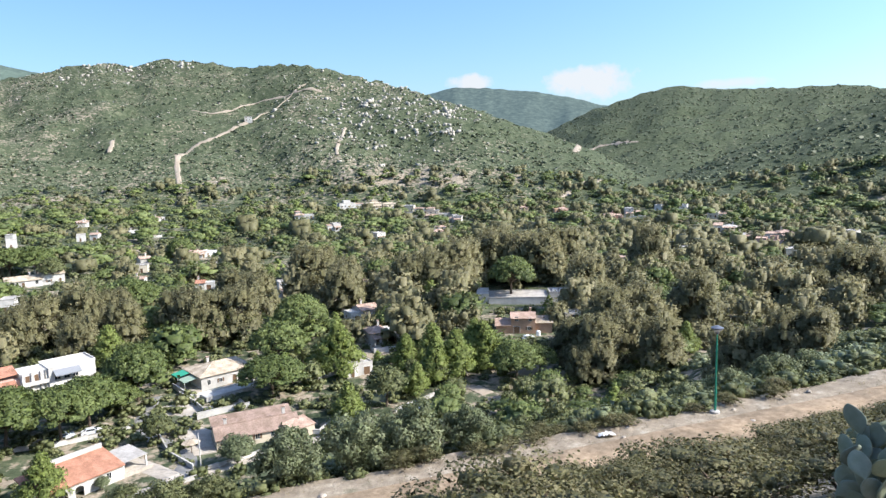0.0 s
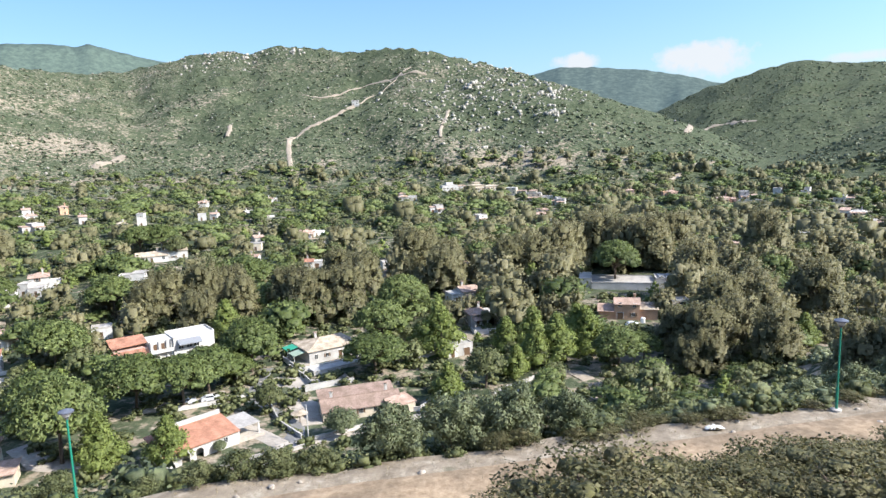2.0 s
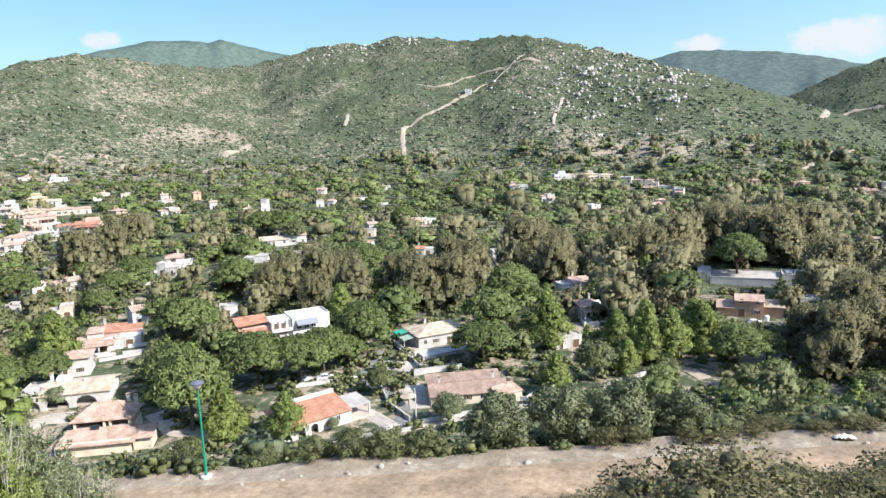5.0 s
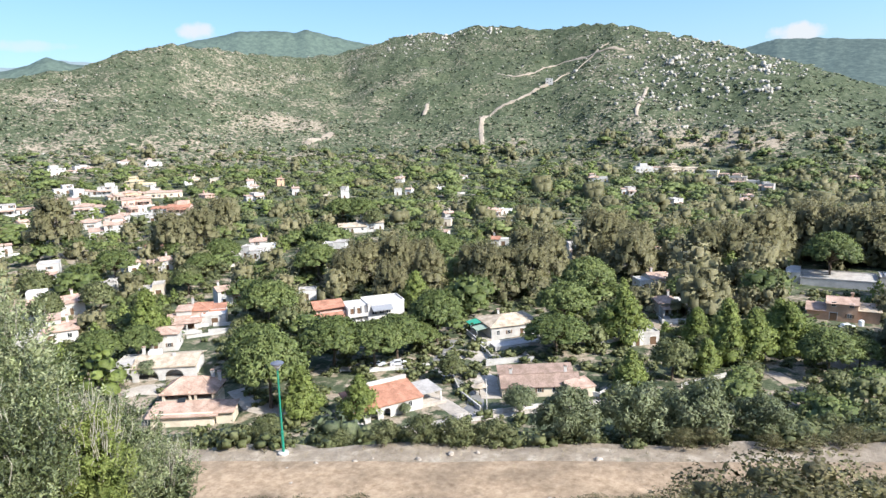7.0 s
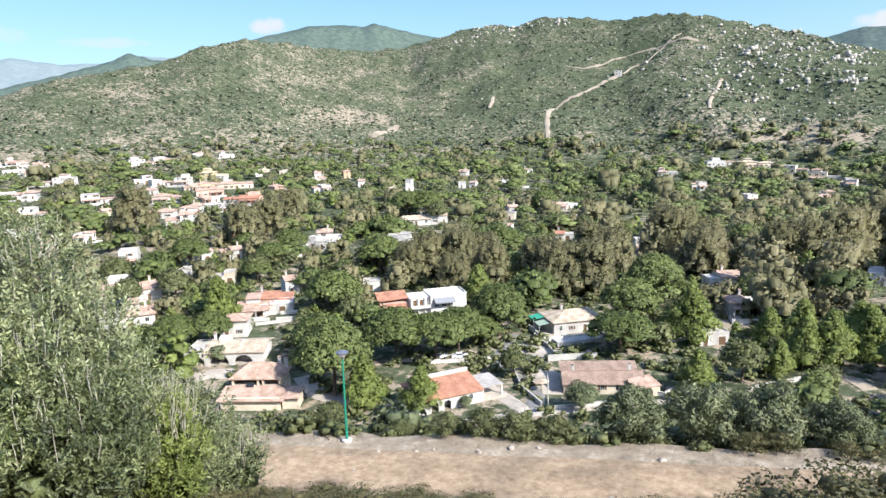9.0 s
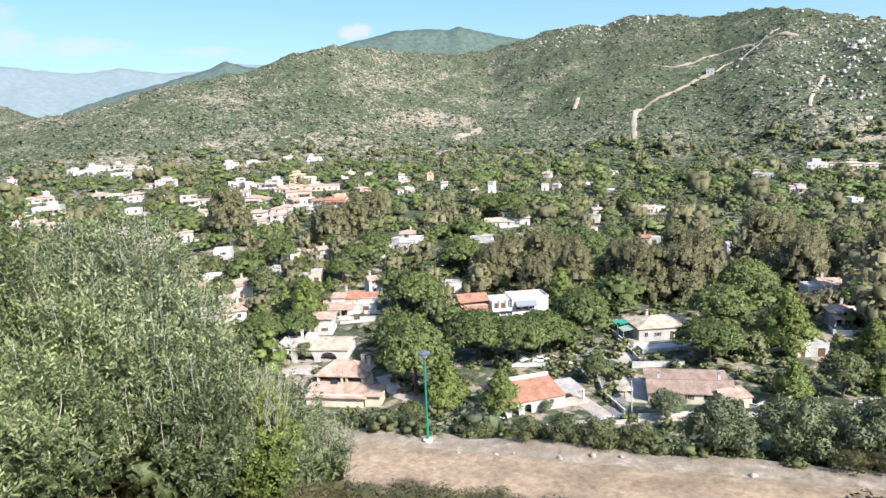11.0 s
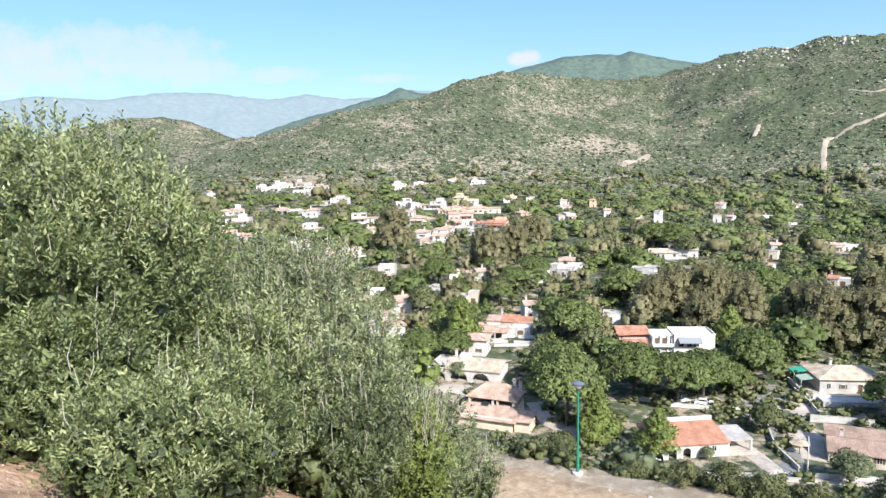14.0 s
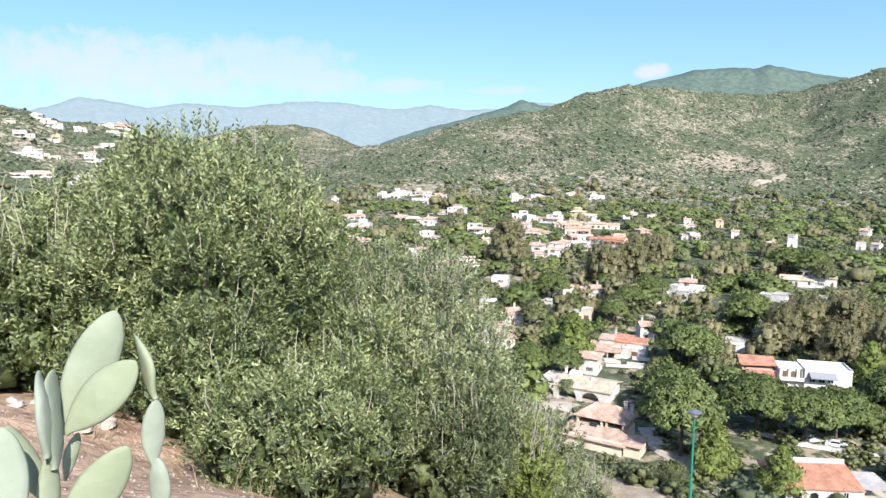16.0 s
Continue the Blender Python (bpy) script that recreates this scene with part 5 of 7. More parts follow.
def orange_roof_house():
    ob = site("house", -66.0, 117.4, 55.0, "low white villa with orange tiled roof and small arched porch", clear=11)
    front = arch_wall(15.0, 2.7, 0.3, [(-3.4, 1.6), (-0.6, 1.5)], 1.2)
    sub("wall", ob, front, M["white"], -2.5, -3.35)
    sub("wall", ob, Shape().box(-7.5, -1.7, -2.5, 7.5, 3.4, 2.7).box(-7.5, -3.2, -2.5, -7.2, -1.7, 2.7).box(7.2, -3.2, -2.5, 7.5, -1.7, 2.7), M["white"], -2.5)
    sub("roof", ob, Shape().slab([(-7.9, -3.9, 2.62), (7.7, -3.9, 2.62), (7.7, 3.8, 4.3), (-7.9, 3.8, 4.3)], 0.2), M["red"], -2.5)
    sub("parapet", ob, Shape().box(-3.0, 3.5, 2.7, 7.5, 3.8, 5.1).box(-3.0, 2.2, 4.0, -2.75, 3.5, 5.0), M["white"], -2.5)
    window(ob, -7.8, -3.52, 1.0, 0.9, 1.0, 0)
    window(ob, 2.2, -3.52, 1.0, 0.8, 1.0, 0, False)
    chimney(ob, -8.2, 2.2, 3.4, 1.8)
    sub("terrace", ob, Shape().box(5.0, -3.5, -2.5, 10.8, 3.2, 0.3), M["paving"])
    sub("terrace_roof", ob, Shape().slab([(4.9, -3.0, 2.6), (10.2, -3.0, 2.6), (10.2, 3.4, 3.0), (4.9, 3.4, 3.0)], 0.15), M["slab"])
    for x in (5.4, 9.9):
        for y in (-2.7, 3.0):
            sub("post", ob, Shape().box(-0.15, -0.15, 0.3, 0.15, 0.15, 2.55), M["white"], x, y)


def long_roof_house():
    ob = site("house", -41.0, 138.5, 26.0, "long low villa with weathered brown tiled roofs and two chimneys", clear=12)
    block(ob, 17.0, 6.4, 2.5, "gable", "cream", "brown", 1.5, True, 3)
    sub("roof", ob, Shape().slab([(-8.6, 3.2, 2.6), (8.6, 3.2, 2.6), (8.6, 7.5, 3.6), (-8.6, 7.5, 3.6)], 0.2), M["brown"])
    sub("wall", ob, Shape().box(-8.3, 3.3, -2.5, 8.3, 7.2, 2.5), M["cream"])
    chimney(ob, -6.0, 1.6, 2.8, 2.0)
    chimney(ob, 6.2, 1.6, 2.8, 2.2)
    porch = sub("porch", ob, arch_wall(6.0, 2.4, 0.3, [(0, 2.6)], 1.1), M["cream"], 8.6, -5.0, 0, 20)
    part("porch_roof", Shape().slab([(-3.2, -0.4, 2.42), (3.2, -0.4, 2.42), (3.0, 4.0, 3.3), (-3.2, 3.0, 3.3)], 0.18), M["pink"], porch)
    sub("paving", ob, Shape().box(-13.0, -3.4, -2.5, -8.6, 6.0, 0.12), M["paving"])
    sub("parasol", ob, Shape().tube([(0, 0, 2.1), (0, 0, 2.5), (0, 0, 2.6)], [1.9, 0.5, 0.05], 8), M["beige"], -13.2, -1.6, 0.2)
    sub("parasol_pole", ob, Shape().tube([(0, 0, 0), (0, 0, 2.3)], [0.05, 0.05], 6), M["shutter"], -13.2, -1.6, 0.1)


def awning_house():
    ob = site("house", -60.0, 173.0, 42.0, "white villa with a beige hipped roof and two green awnings", clear=11)
    block(ob, 14.0, 11.0, 3.4, "hip", "white", "beige", 1.5, True, 5)
    chimney(ob, -2.0, 2.0, 4.3, 1.4)
    for y, mat, z in ((2.6, "green_cloth", 3.25), (-2.0, "pale_green_cloth", 2.9)):
        aw = sub("awning", ob, Shape().slab([(-3.6, -2.0, z - 0.55), (0.0, -2.0, z), (0.0, 2.0, z), (-3.6, 2.0, z - 0.55)], 0.06), M[mat], -7.0, y)
        part("awning_valance", Shape().box(-3.62, -2.0, z - 0.85, -3.58, 2.0, z - 0.56), M[mat], aw)
        for q in (-1.9, 1.9):
            part("awning_post", Shape().tube([(-3.5, q, -1.5), (-3.5, q, z - 0.6)], [0.05, 0.05], 6), M["trim"], aw)
    sub("terrace", ob, Shape().box(-11.0, -5.5, -3, -7.0, 5.0, 0.1), M["paving"])
    sub("garden_wall", ob, Shape().box(-11.3, -9.5, -3, -11.0, 6, 0.9).box(-11.0, -9.5, -3, 6, -9.2, 0.8), M["white"])
    sub("garage_wall", ob, Shape().box(-9.0, -13.0, -3, 4.0, -9.6, 0.4), M["white"])
    sub("garage_door", ob, Shape().box(-3.0, -13.05, -2.2, 0.2, -12.95, 0.1), M["trim"])


def white_terrace_house():
    ob = site("house", -104.0, 167.5, 45.0, "long white two-storey villa with grey awning and orange tiled wing", clear=12)
    b1 = Shape().box(1.5, -4, -2.5, 12.5, 4, 5.2)
    sub("wall", ob, b1, M["white"])
    sub("parapet", ob, Shape().box(1.4, -4.1, 5.2, 12.6, -3.85, 5.6).box(1.4, 3.85, 5.2, 12.6, 4.1, 5.6).box(12.35, -3.85, 5.2, 12.6, 3.85, 5.6), M["white"])
    aw = sub("awning", ob, Shape().slab([(2.5, -6.0, 3.6), (8.6, -6.0, 3.6), (8.6, -4.05, 4.6), (2.5, -4.05, 4.6)], 0.08), M["grey_cloth"])
    part("awning_valance", Shape().box(2.5, -6.02, 3.3, 8.6, -5.98, 3.55), M["grey_cloth"], aw)
    for x in (3.4, 5.6, 7.6):
        window(ob, x, -4.02, 2.0, 1.3, 1.6, 0, False)
    sub("wall", ob, Shape().box(-4.5, -3.0, -2.5, 1.5, 4, 4.9), M["white"])
    for x in (-4.0, -2.0, 0.0, 1.2):
        sub("pillar", ob, Shape().box(-0.25, -0.4, -2.5, 0.25, 0, 4.9), M["white"], x, -3.05)
    for x in (-3.0, -1.0):
        door(ob, x, -3.02, 2.1, 1.0, 2.1, 0)
    sub("balcony", ob, Shape().box(-4.5, -4.4, 1.9, 1.5, -3.0, 2.1).box(-4.5, -4.4, 2.1, 1.5, -4.3, 2.9), M["white"])
    sub("wall", ob, Shape().box(-13.0, -2.0, -2.5, -4.5, 4, 3.6), M["pinkwall"])
    sub("roof", ob, Shape().slab([(-13.5, -1.0, 4.4), (-4.4, -1.0, 4.8), (-4.4, 4.4, 5.9), (-13.5, 4.4, 5.9)], 0.2), M["red"])
    sub("roof", ob, Shape().slab([(-14.0, -6.5, 2.2), (-5.5, -6.5, 2.2), (-5.5, -2.0, 3.6), (-14.0, -2.0, 3.6)], 0.2), M["red"], label="low orange tiled lean-to roof")
    sub("wall", ob, Shape().box(-13.6, -6.0, -2.5, -5.9, -2.1, 2.1), M["pinkwall"])
    annex = site("annex", -92.5, 158.0, 45.0, "low outbuilding with an orange tiled roof behind pines", "outbuilding", 5)
    block(annex, 11.0, 4.5, 2.3, "gable", "cream", "red", 0.9, False, 2)
    chimney(annex, 1.5, 0.5, 2.6, 1.3)


def two_tier_house():
    ob = site("house", -104.8, 100.9, 27.0, "two-tiered villa with faded pink tiled roofs and open loggia", clear=10)
    sub("wall", ob, Shape().box(-6.2, -6.5, -3, 6.2, -1.2, 2.2).box(-5.5, -1.2, -3, 5.5, 5.0, 2.9), M["cream"])
    sub("roof", ob, Shape().slab([(-7.0, -7.2, 1.9), (7.4, -7.2, 1.9), (6.4, -1.8, 3.2), (-6.6, -1.8, 3.2)], 0.2), M["pink"])
    sub("loggia_floor", ob, Shape().box(-5.4, -1.8, 2.9, 5.4, 4.8, 3.1), M["paving"])
    sub("loggia_back_wall", ob, Shape().box(-5.3, 3.4, 3.1, 5.3, 4.8, 4.9).box(-5.3, -1.4, 3.1, -5.0, 3.4, 4.9).box(5.0, -1.4, 3.1, 5.3, 3.4, 4.9), M["cream"])
    for x in (-5.1, 0.3, 1.4, 5.0):
        sub("pillar", ob, Shape().box(-0.22, -0.22, 3.1, 0.22, 0.22, 4.9), M["cream"], x, -1.4)
    put_roof(ob, hip_roof(10.8, 6.6, 4.9, 2.1), M["pink"], 0, 1.9)
    chimney(ob, 3.6, 4.2, 5.2, 2.0)
    chimney(ob, 5.0, 4.2, 5.0, 1.9)
    sub("solar_panel", ob, Shape().slab([(-2.0, -2.6, 3.15), (-0.4, -2.6, 3.15), (-0.4, -1.5, 3.7), (-2.0, -1.5, 3.7)], 0.05), M["pane"])
    sub("wall", ob, Shape().box(6.6, -6.0, -3, 10.0, -2.0, 2.2), M["cream"])
    sub("roof", ob, Shape().slab([(6.2, -6.6, 2.2), (10.4, -6.6, 2.2), (10.4, -1.6, 3.0), (6.2, -1.6, 3.0)], 0.18), M["pink"])


def arched_house():
    ob = site("house", -126.4, 113.2, 30.0, "white villa with wide arched porch and beige tiled roof", clear=10)
    sub("arcade", ob, arch_wall(19.0, 3.0, 0.35, [(-6.6, 3.6), (-1.2, 4.4), (4.6, 4.2)], 0.6), M["white"], 0, -4.8)
    sub("wall", ob, Shape().box(-9.0, -2.0, -2.5, 9.0, 5.0, 3.0), M["white"])
    sub("porch_floor", ob, Shape().box(-9.2, -4.6, -2.5, 9.2, -2.0, 0.05), M["paving"])
    sub("roof", ob, Shape().slab([(-5.0, -5.3, 3.0), (9.8, -5.3, 3.0), (9.8, 0.0, 4.4), (-5.0, 0.0, 4.4)], 0.2), M["beige"])
    sub("roof", ob, Shape().slab([(9.8, 5.3, 3.2), (-5.0, 5.3, 3.2), (-5.0, 0.0, 4.4), (9.8, 0.0, 4.4)], 0.2), M["beige"])
    put_roof(ob, flat_roof(4.2, 8.0, 3.0), M["white"], -7.2, 0.6)
    sub("dormer", ob, Shape().box(-1.5, 0, 3.6, 1.2, 2.2, 5.2).box(4.4, -1.0, 3.4, 5.0, -0.4, 4.8), M["white"], -1.0)
    chimney(ob, -4.2, 2.6, 3.6, 1.9)
    for x in (-6.6, -1.2, 4.6):
        window(ob, x, -2.02, 0.9, 1.3, 1.3, 0, False)
    tw = site("house", -137.5, 126.0, 34.0, "white two-storey villa with pale pink roof behind a palm", clear=6)
    block(tw, 7.0, 6.5, 4.6, "hip", "white", "pink", 0.9, True, 8)


def orange_house():
    ob = site("house", 24.0, 212.5, -4.0, "orange-plastered villa with stepped terracotta roofs and terraces", clear=9)
    block(ob, 7.5, 7.0, 4.8, "gable", "orangewall", "pink", 1.1, True, 4)
    sub("wall", ob, Shape().box(3.75, -2.5, -2.5, 9.0, 3.2, 3.0).box(-8.5, -3.2, -2.5, -3.75, 2.0, 2.4), M["orangewall"])
    sub("roof", ob, Shape().slab([(3.8, -3.0, 3.0), (9.4, -3.0, 3.0), (9.4, 3.6, 3.9), (3.8, 3.6, 3.9)], 0.18), M["beige"])
    sub("roof", ob, Shape().slab([(-8.9, -3.8, 2.4), (-3.8, -3.8, 2.4), (-3.8, 2.4, 3.5), (-8.9, 2.4, 3.5)], 0.18), M["pink"])
    chimney(ob, 2.4, 1.4, 5.0, 1.6, "orangewall")
    sub("water_tank", ob, Shape().tube([(0, 0, 0), (0, 0, 1.4), (0, 0, 1.6)], [0.7, 0.7, 0.4], 10), M["litter"], 4.4, -7.0, 0.0)


def flat_complex():
    ob = site("school", 27.0, 254.0, -4.0, "large low building with pale flat concrete roofs", "building", 16)
    block(ob, 22.0, 14.0, 2.0, "flat", "white", "slab", 0.4, False, 9)
    sub("wall", ob, Shape().box(-15.5, -6.0, -2.5, -11.1, 6.0, 3.6), M["white"])
    put_roof(ob, flat_roof(15.0, 9.0, 3.0), M["slab"], 19.0, 1.0)
    sub("wall", ob, Shape().box(11.5, -3.5, -2.5, 26.5, 5.5, 3.0), M["white"])
    for k in range(5):
        sub("skylight", ob, Shape().box(-0.9, -3.0, 0, 0.9, 3.0, 0.5), M["grey_cloth"], 13.6 + k * 2.6, 1.0, 3.15)
    hut = site("hut", -244.2, 877.4, 14.0, "small white box hut beside the hill track", "hut", 4)
    block(hut, 9.0, 6.0, 5.0, "flat", "white", "slab", 0.4, True, 1)


for build in (orange_roof_house, long_roof_house, awning_house, white_terrace_house, two_tier_house, arched_house, orange_house, flat_complex):
    build()
# ---- trees one by one ----
tree("stone_pine", -123.3, 150.2, 1.90)
tree("stone_pine", -89.2, 130.6, 1.83)
tree("stone_pine", -80.6, 135.4, 1.70)
tree("stone_pine", -78.8, 143.4, 1.62)
tree("stone_pine", -75.7, 150.9, 1.07)
tree("stone_pine", -104.3, 121.5, 1.67)
tree("stone_pine", -89.9, 107.9, 1.85, 1.25)
tree("aleppo_pine", -81.2, 107.0, 1.31)
tree("aleppo_pine", -69.3, 110.0, 1.17)
tree("stone_pine", -75.0, 158.6, 1.65, 1.20)
tree("stone_pine", -42.9, 160.6, 1.90, 0.75)
tree("stone_pine", -45.5, 179.0, 1.70, 1.10)
tree("aleppo_pine", -29.2, 176.3, 1.78)
tree("stone_pine", -45.4, 206.6, 1.83, 1.10)
tree("aleppo_pine", -11.3, 178.8, 1.23)
tree("aleppo_pine", -4.2, 180.2, 1.51)
tree("aleppo_pine", 2.1, 169.7, 1.60)
tree("aleppo_pine", -22.1, 144.4, 1.15)
tree("garden_tree", -14.7, 153.3, 1.72)
tree("aleppo_pine", -7.8, 159.4, 1.01)
tree("aleppo_pine", 9.6, 180.1, 1.56)
tree("stone_pine", 26.3, 271.1, 1.90)
tree("stone_pine", 16.9, 165.7, 1.44)
tree("stone_pine", 23.8, 172.8, 1.07)
tree("garden_tree", 6.8, 220.1, 1.90)
tree("eucalyptus", -5.3, 253.0, 1.74)
tree("eucalyptus", 3.5, 270.8, 1.83)
tree("eucalyptus", -51.9, 254.5, 1.89)
tree("eucalyptus", -37.2, 239.4, 1.56)
tree("eucalyptus", -14.0, 250.0, 1.66)
tree("eucalyptus", 20.9, 290.3, 1.90)
tree("eucalyptus", 31.6, 286.8, 1.86)
tree("eucalyptus", 42.0, 297.9, 1.69)
tree("eucalyptus", -118.3, 194.2, 1.51)
tree("eucalyptus", -109.7, 202.1, 1.53)
tree("eucalyptus", -103.6, 209.0, 1.36)
tree("eucalyptus", -124.8, 193.5, 1.14)
tree("eucalyptus", -102.3, 184.1, 1.23)
tree("eucalyptus", -81.4, 203.3, 1.46)
tree("eucalyptus", -71.4, 202.2, 1.43)
tree("eucalyptus", -74.4, 235.6, 1.53)
tree("eucalyptus", -64.3, 229.3, 1.57)
tree("eucalyptus", -104.2, 203.4, 1.15)
tree("stone_pine", -185.9, 288.2, 1.90)
tree("stone_pine", -137.5, 195.4, 1.90)
tree("stone_pine", -133.7, 343.2, 1.61)
tree("aleppo_pine", -91.7, 180.4, 1.46)
tree("stone_pine", -177.4, 181.8, 1.26)
tree("stone_pine", -182.5, 197.8, 1.57)
tree("stone_pine", -200.8, 193.2, 1.25)
tree("stone_pine", -203.3, 153.5, 1.31)
tree("aleppo_pine", -145.8, 128.1, 1.71)
tree("stone_pine", -136.6, 116.2, 1.32)
tree("stone_pine", -140.9, 108.5, 1.42)
tree("stone_pine", -201.0, 165.3, 1.65)
tree("eucalyptus", -269.7, 194.6, 1.90)
tree("eucalyptus", -204.8, 195.9, 1.75)
tree("eucalyptus", -210.5, 216.8, 1.65)
tree("eucalyptus", -224.4, 245.6, 1.57)
tree("stone_pine", -169.0, 166.2, 1.18)
tree("garden_tree", -169.9, 167.3, 1.70)
tree("garden_tree", -60.6, 136.0, 1.18)
tree("garden_tree", -80.5, 94.9, 1.08)
tree("olive_tree", -62.1, 115.2, 0.47)
tree("olive_tree", -41.2, 125.7, 1.17)
tree("olive_tree", -126.0, 109.3, 0.88)
tree("garden_tree", -203.4, 137.8, 1.90)
tree("garden_tree", -177.3, 138.7, 1.84)
tree("garden_tree", -180.2, 124.5, 1.74)
tree("garden_tree", -120.8, 156.3, 1.48)
tree("garden_tree", -85.8, 208.9, 1.72)
tree("garden_tree", -165.0, 282.4, 1.90)
tree("stone_pine", -177.0, 292.1, 1.90)
tree("eucalyptus", -117.8, 202.6, 1.03)
tree("eucalyptus", -120.2, 187.6, 1.27)
tree("stone_pine", -116.0, 223.1, 1.78)
tree("stone_pine", -106.0, 230.1, 1.90)
tree("eucalyptus", -107.2, 202.4, 1.19)
tree("eucalyptus", -94.4, 195.2, 1.32)
tree("eucalyptus", -63.6, 205.5, 1.55)
tree("eucalyptus", -74.9, 201.0, 1.52)
tree("stone_pine", 24.7, 255.2, 1.90, 1.20)
tree("eucalyptus", 49.1, 234.5, 1.76)
tree("eucalyptus", 88.0, 292.9, 1.90)
tree("eucalyptus", 75.5, 205.0, 1.71)
tree("eucalyptus", 45.8, 107.5, 0.90)
tree("eucalyptus", 49.0, 105.4, 0.71)
tree("eucalyptus", 46.5, 191.3, 1.60)
tree("eucalyptus", 57.0, 194.5, 1.63)
tree("eucalyptus", 38.7, 170.7, 1.44)
tree("eucalyptus", 48.0, 178.7, 1.36)
tree("eucalyptus", 53.0, 166.0, 1.26)
tree("eucalyptus", 32.7, 177.5, 1.20)
tree("eucalyptus", 53.0, 104.0, 0.78)
tree("eucalyptus", 56.4, 102.1, 0.68)
tree("eucalyptus", 142.6, 239.9, 1.61)
tree("eucalyptus", 152.2, 239.2, 1.60)
tree("eucalyptus", 125.8, 231.5, 1.16)
tree("eucalyptus", 40.2, 281.0, 1.87)
tree("eucalyptus", 51.6, 292.9, 1.90)
tree("eucalyptus", 23.3, 302.7, 1.90)
tree("eucalyptus", 7.5, 280.6, 1.86)
tree("eucalyptus", -48.4, 254.9, 1.90)
tree("eucalyptus", -38.7, 260.1, 1.52)
tree("aleppo_pine", 64.5, 180.6, 1.09)
tree("eucalyptus", 37.4, 165.1, 0.99)
tree("eucalyptus", 33.0, 163.8, 0.84)
tree("aleppo_pine", -3.2, 166.4, 1.42)
tree("aleppo_pine", 7.5, 182.7, 1.55)
# ---- garden walls, cars, palm, pole ----
def garden_wall(pts, h=1.0, label="low white garden wall between the villas"):
    """A thin plastered wall along a line, stepping with the ground, with a coping."""
    x0, y0 = pts[0]
    ob = thing("garden_wall", pose(x0, y0, ground(x0, y0)), label, "wall", "garden walls")
    for (ax, ay), (bx, by) in zip(pts, pts[1:]):
        n = max(1, int(math.hypot(bx - ax, by - ay) / 3.0))
        for k in range(n):
            px, py, qx, qy = (ax + (bx - ax) * k / n, ay + (by - ay) * k / n, ax + (bx - ax) * (k + 1) / n, ay + (by - ay) * (k + 1) / n)
            ln, turn = math.hypot(qx - px, qy - py), math.degrees(math.atan2(qy - py, qx - px))
            z = max(ground(px, py), ground(qx, qy))
            seg = part("panel", Shape().box(0, -0.1, -1.5, ln - 0.02, 0.1, h), M["white"], ob)
            seg.matrix_world = pose(px, py, z, 0, 0, turn)
            part("coping", Shape().box(-0.01, -0.16, h, ln - 0.01, 0.16, h + 0.08), M["concrete"], seg)
    return ob


garden_wall([(-67.2, 102.5), (-60.1, 107.3), (-53.6, 114.0), (-46.5, 120.2)], 0.7)
garden_wall([(-30.4, 139.5), (-27.8, 139.5), (-26.0, 144.8)], 0.9)
garden_wall([(-38.0, 180.7), (-34.7, 175.5), (-34.1, 170.7), (-29.7, 176.4), (-21.8, 182.0)], 1)
garden_wall([(-47.3, 122.2), (-38.9, 130.0), (-30.8, 135.8)], 0.8)
garden_wall([(-62.7, 140.4), (-56.1, 129.8), (-49.0, 123.5)], 1)
garden_wall([(-66.3, 162.1), (-59.9, 155.6), (-56.4, 151.0)], 1)
garden_wall([(-57.0, 148.0), (-52.3, 151.1), (-46.8, 154.2)], 1.3)
garden_wall([(-82.4, 132.1), (-76.3, 137.7), (-69.5, 143.9)], 0.8)
garden_wall([(-12.3, 143.6), (-8.3, 149.7), (-2.8, 155.0)], 0.7)
garden_wall([(-137.3, 132.7), (-130.5, 140.4)], 0.8)
garden_wall([(-212.9, 162.1), (-206.9, 170.1)], 1)
garden_wall([(-206.6, 189.2), (-202.7, 198.3)], 1)
garden_wall([(-101.4, 159.6), (-92.6, 170.3)], 0.9)
garden_wall([(-12.3, 149.7), (-4.7, 157.1), (-0.7, 161.8)], 0.8)


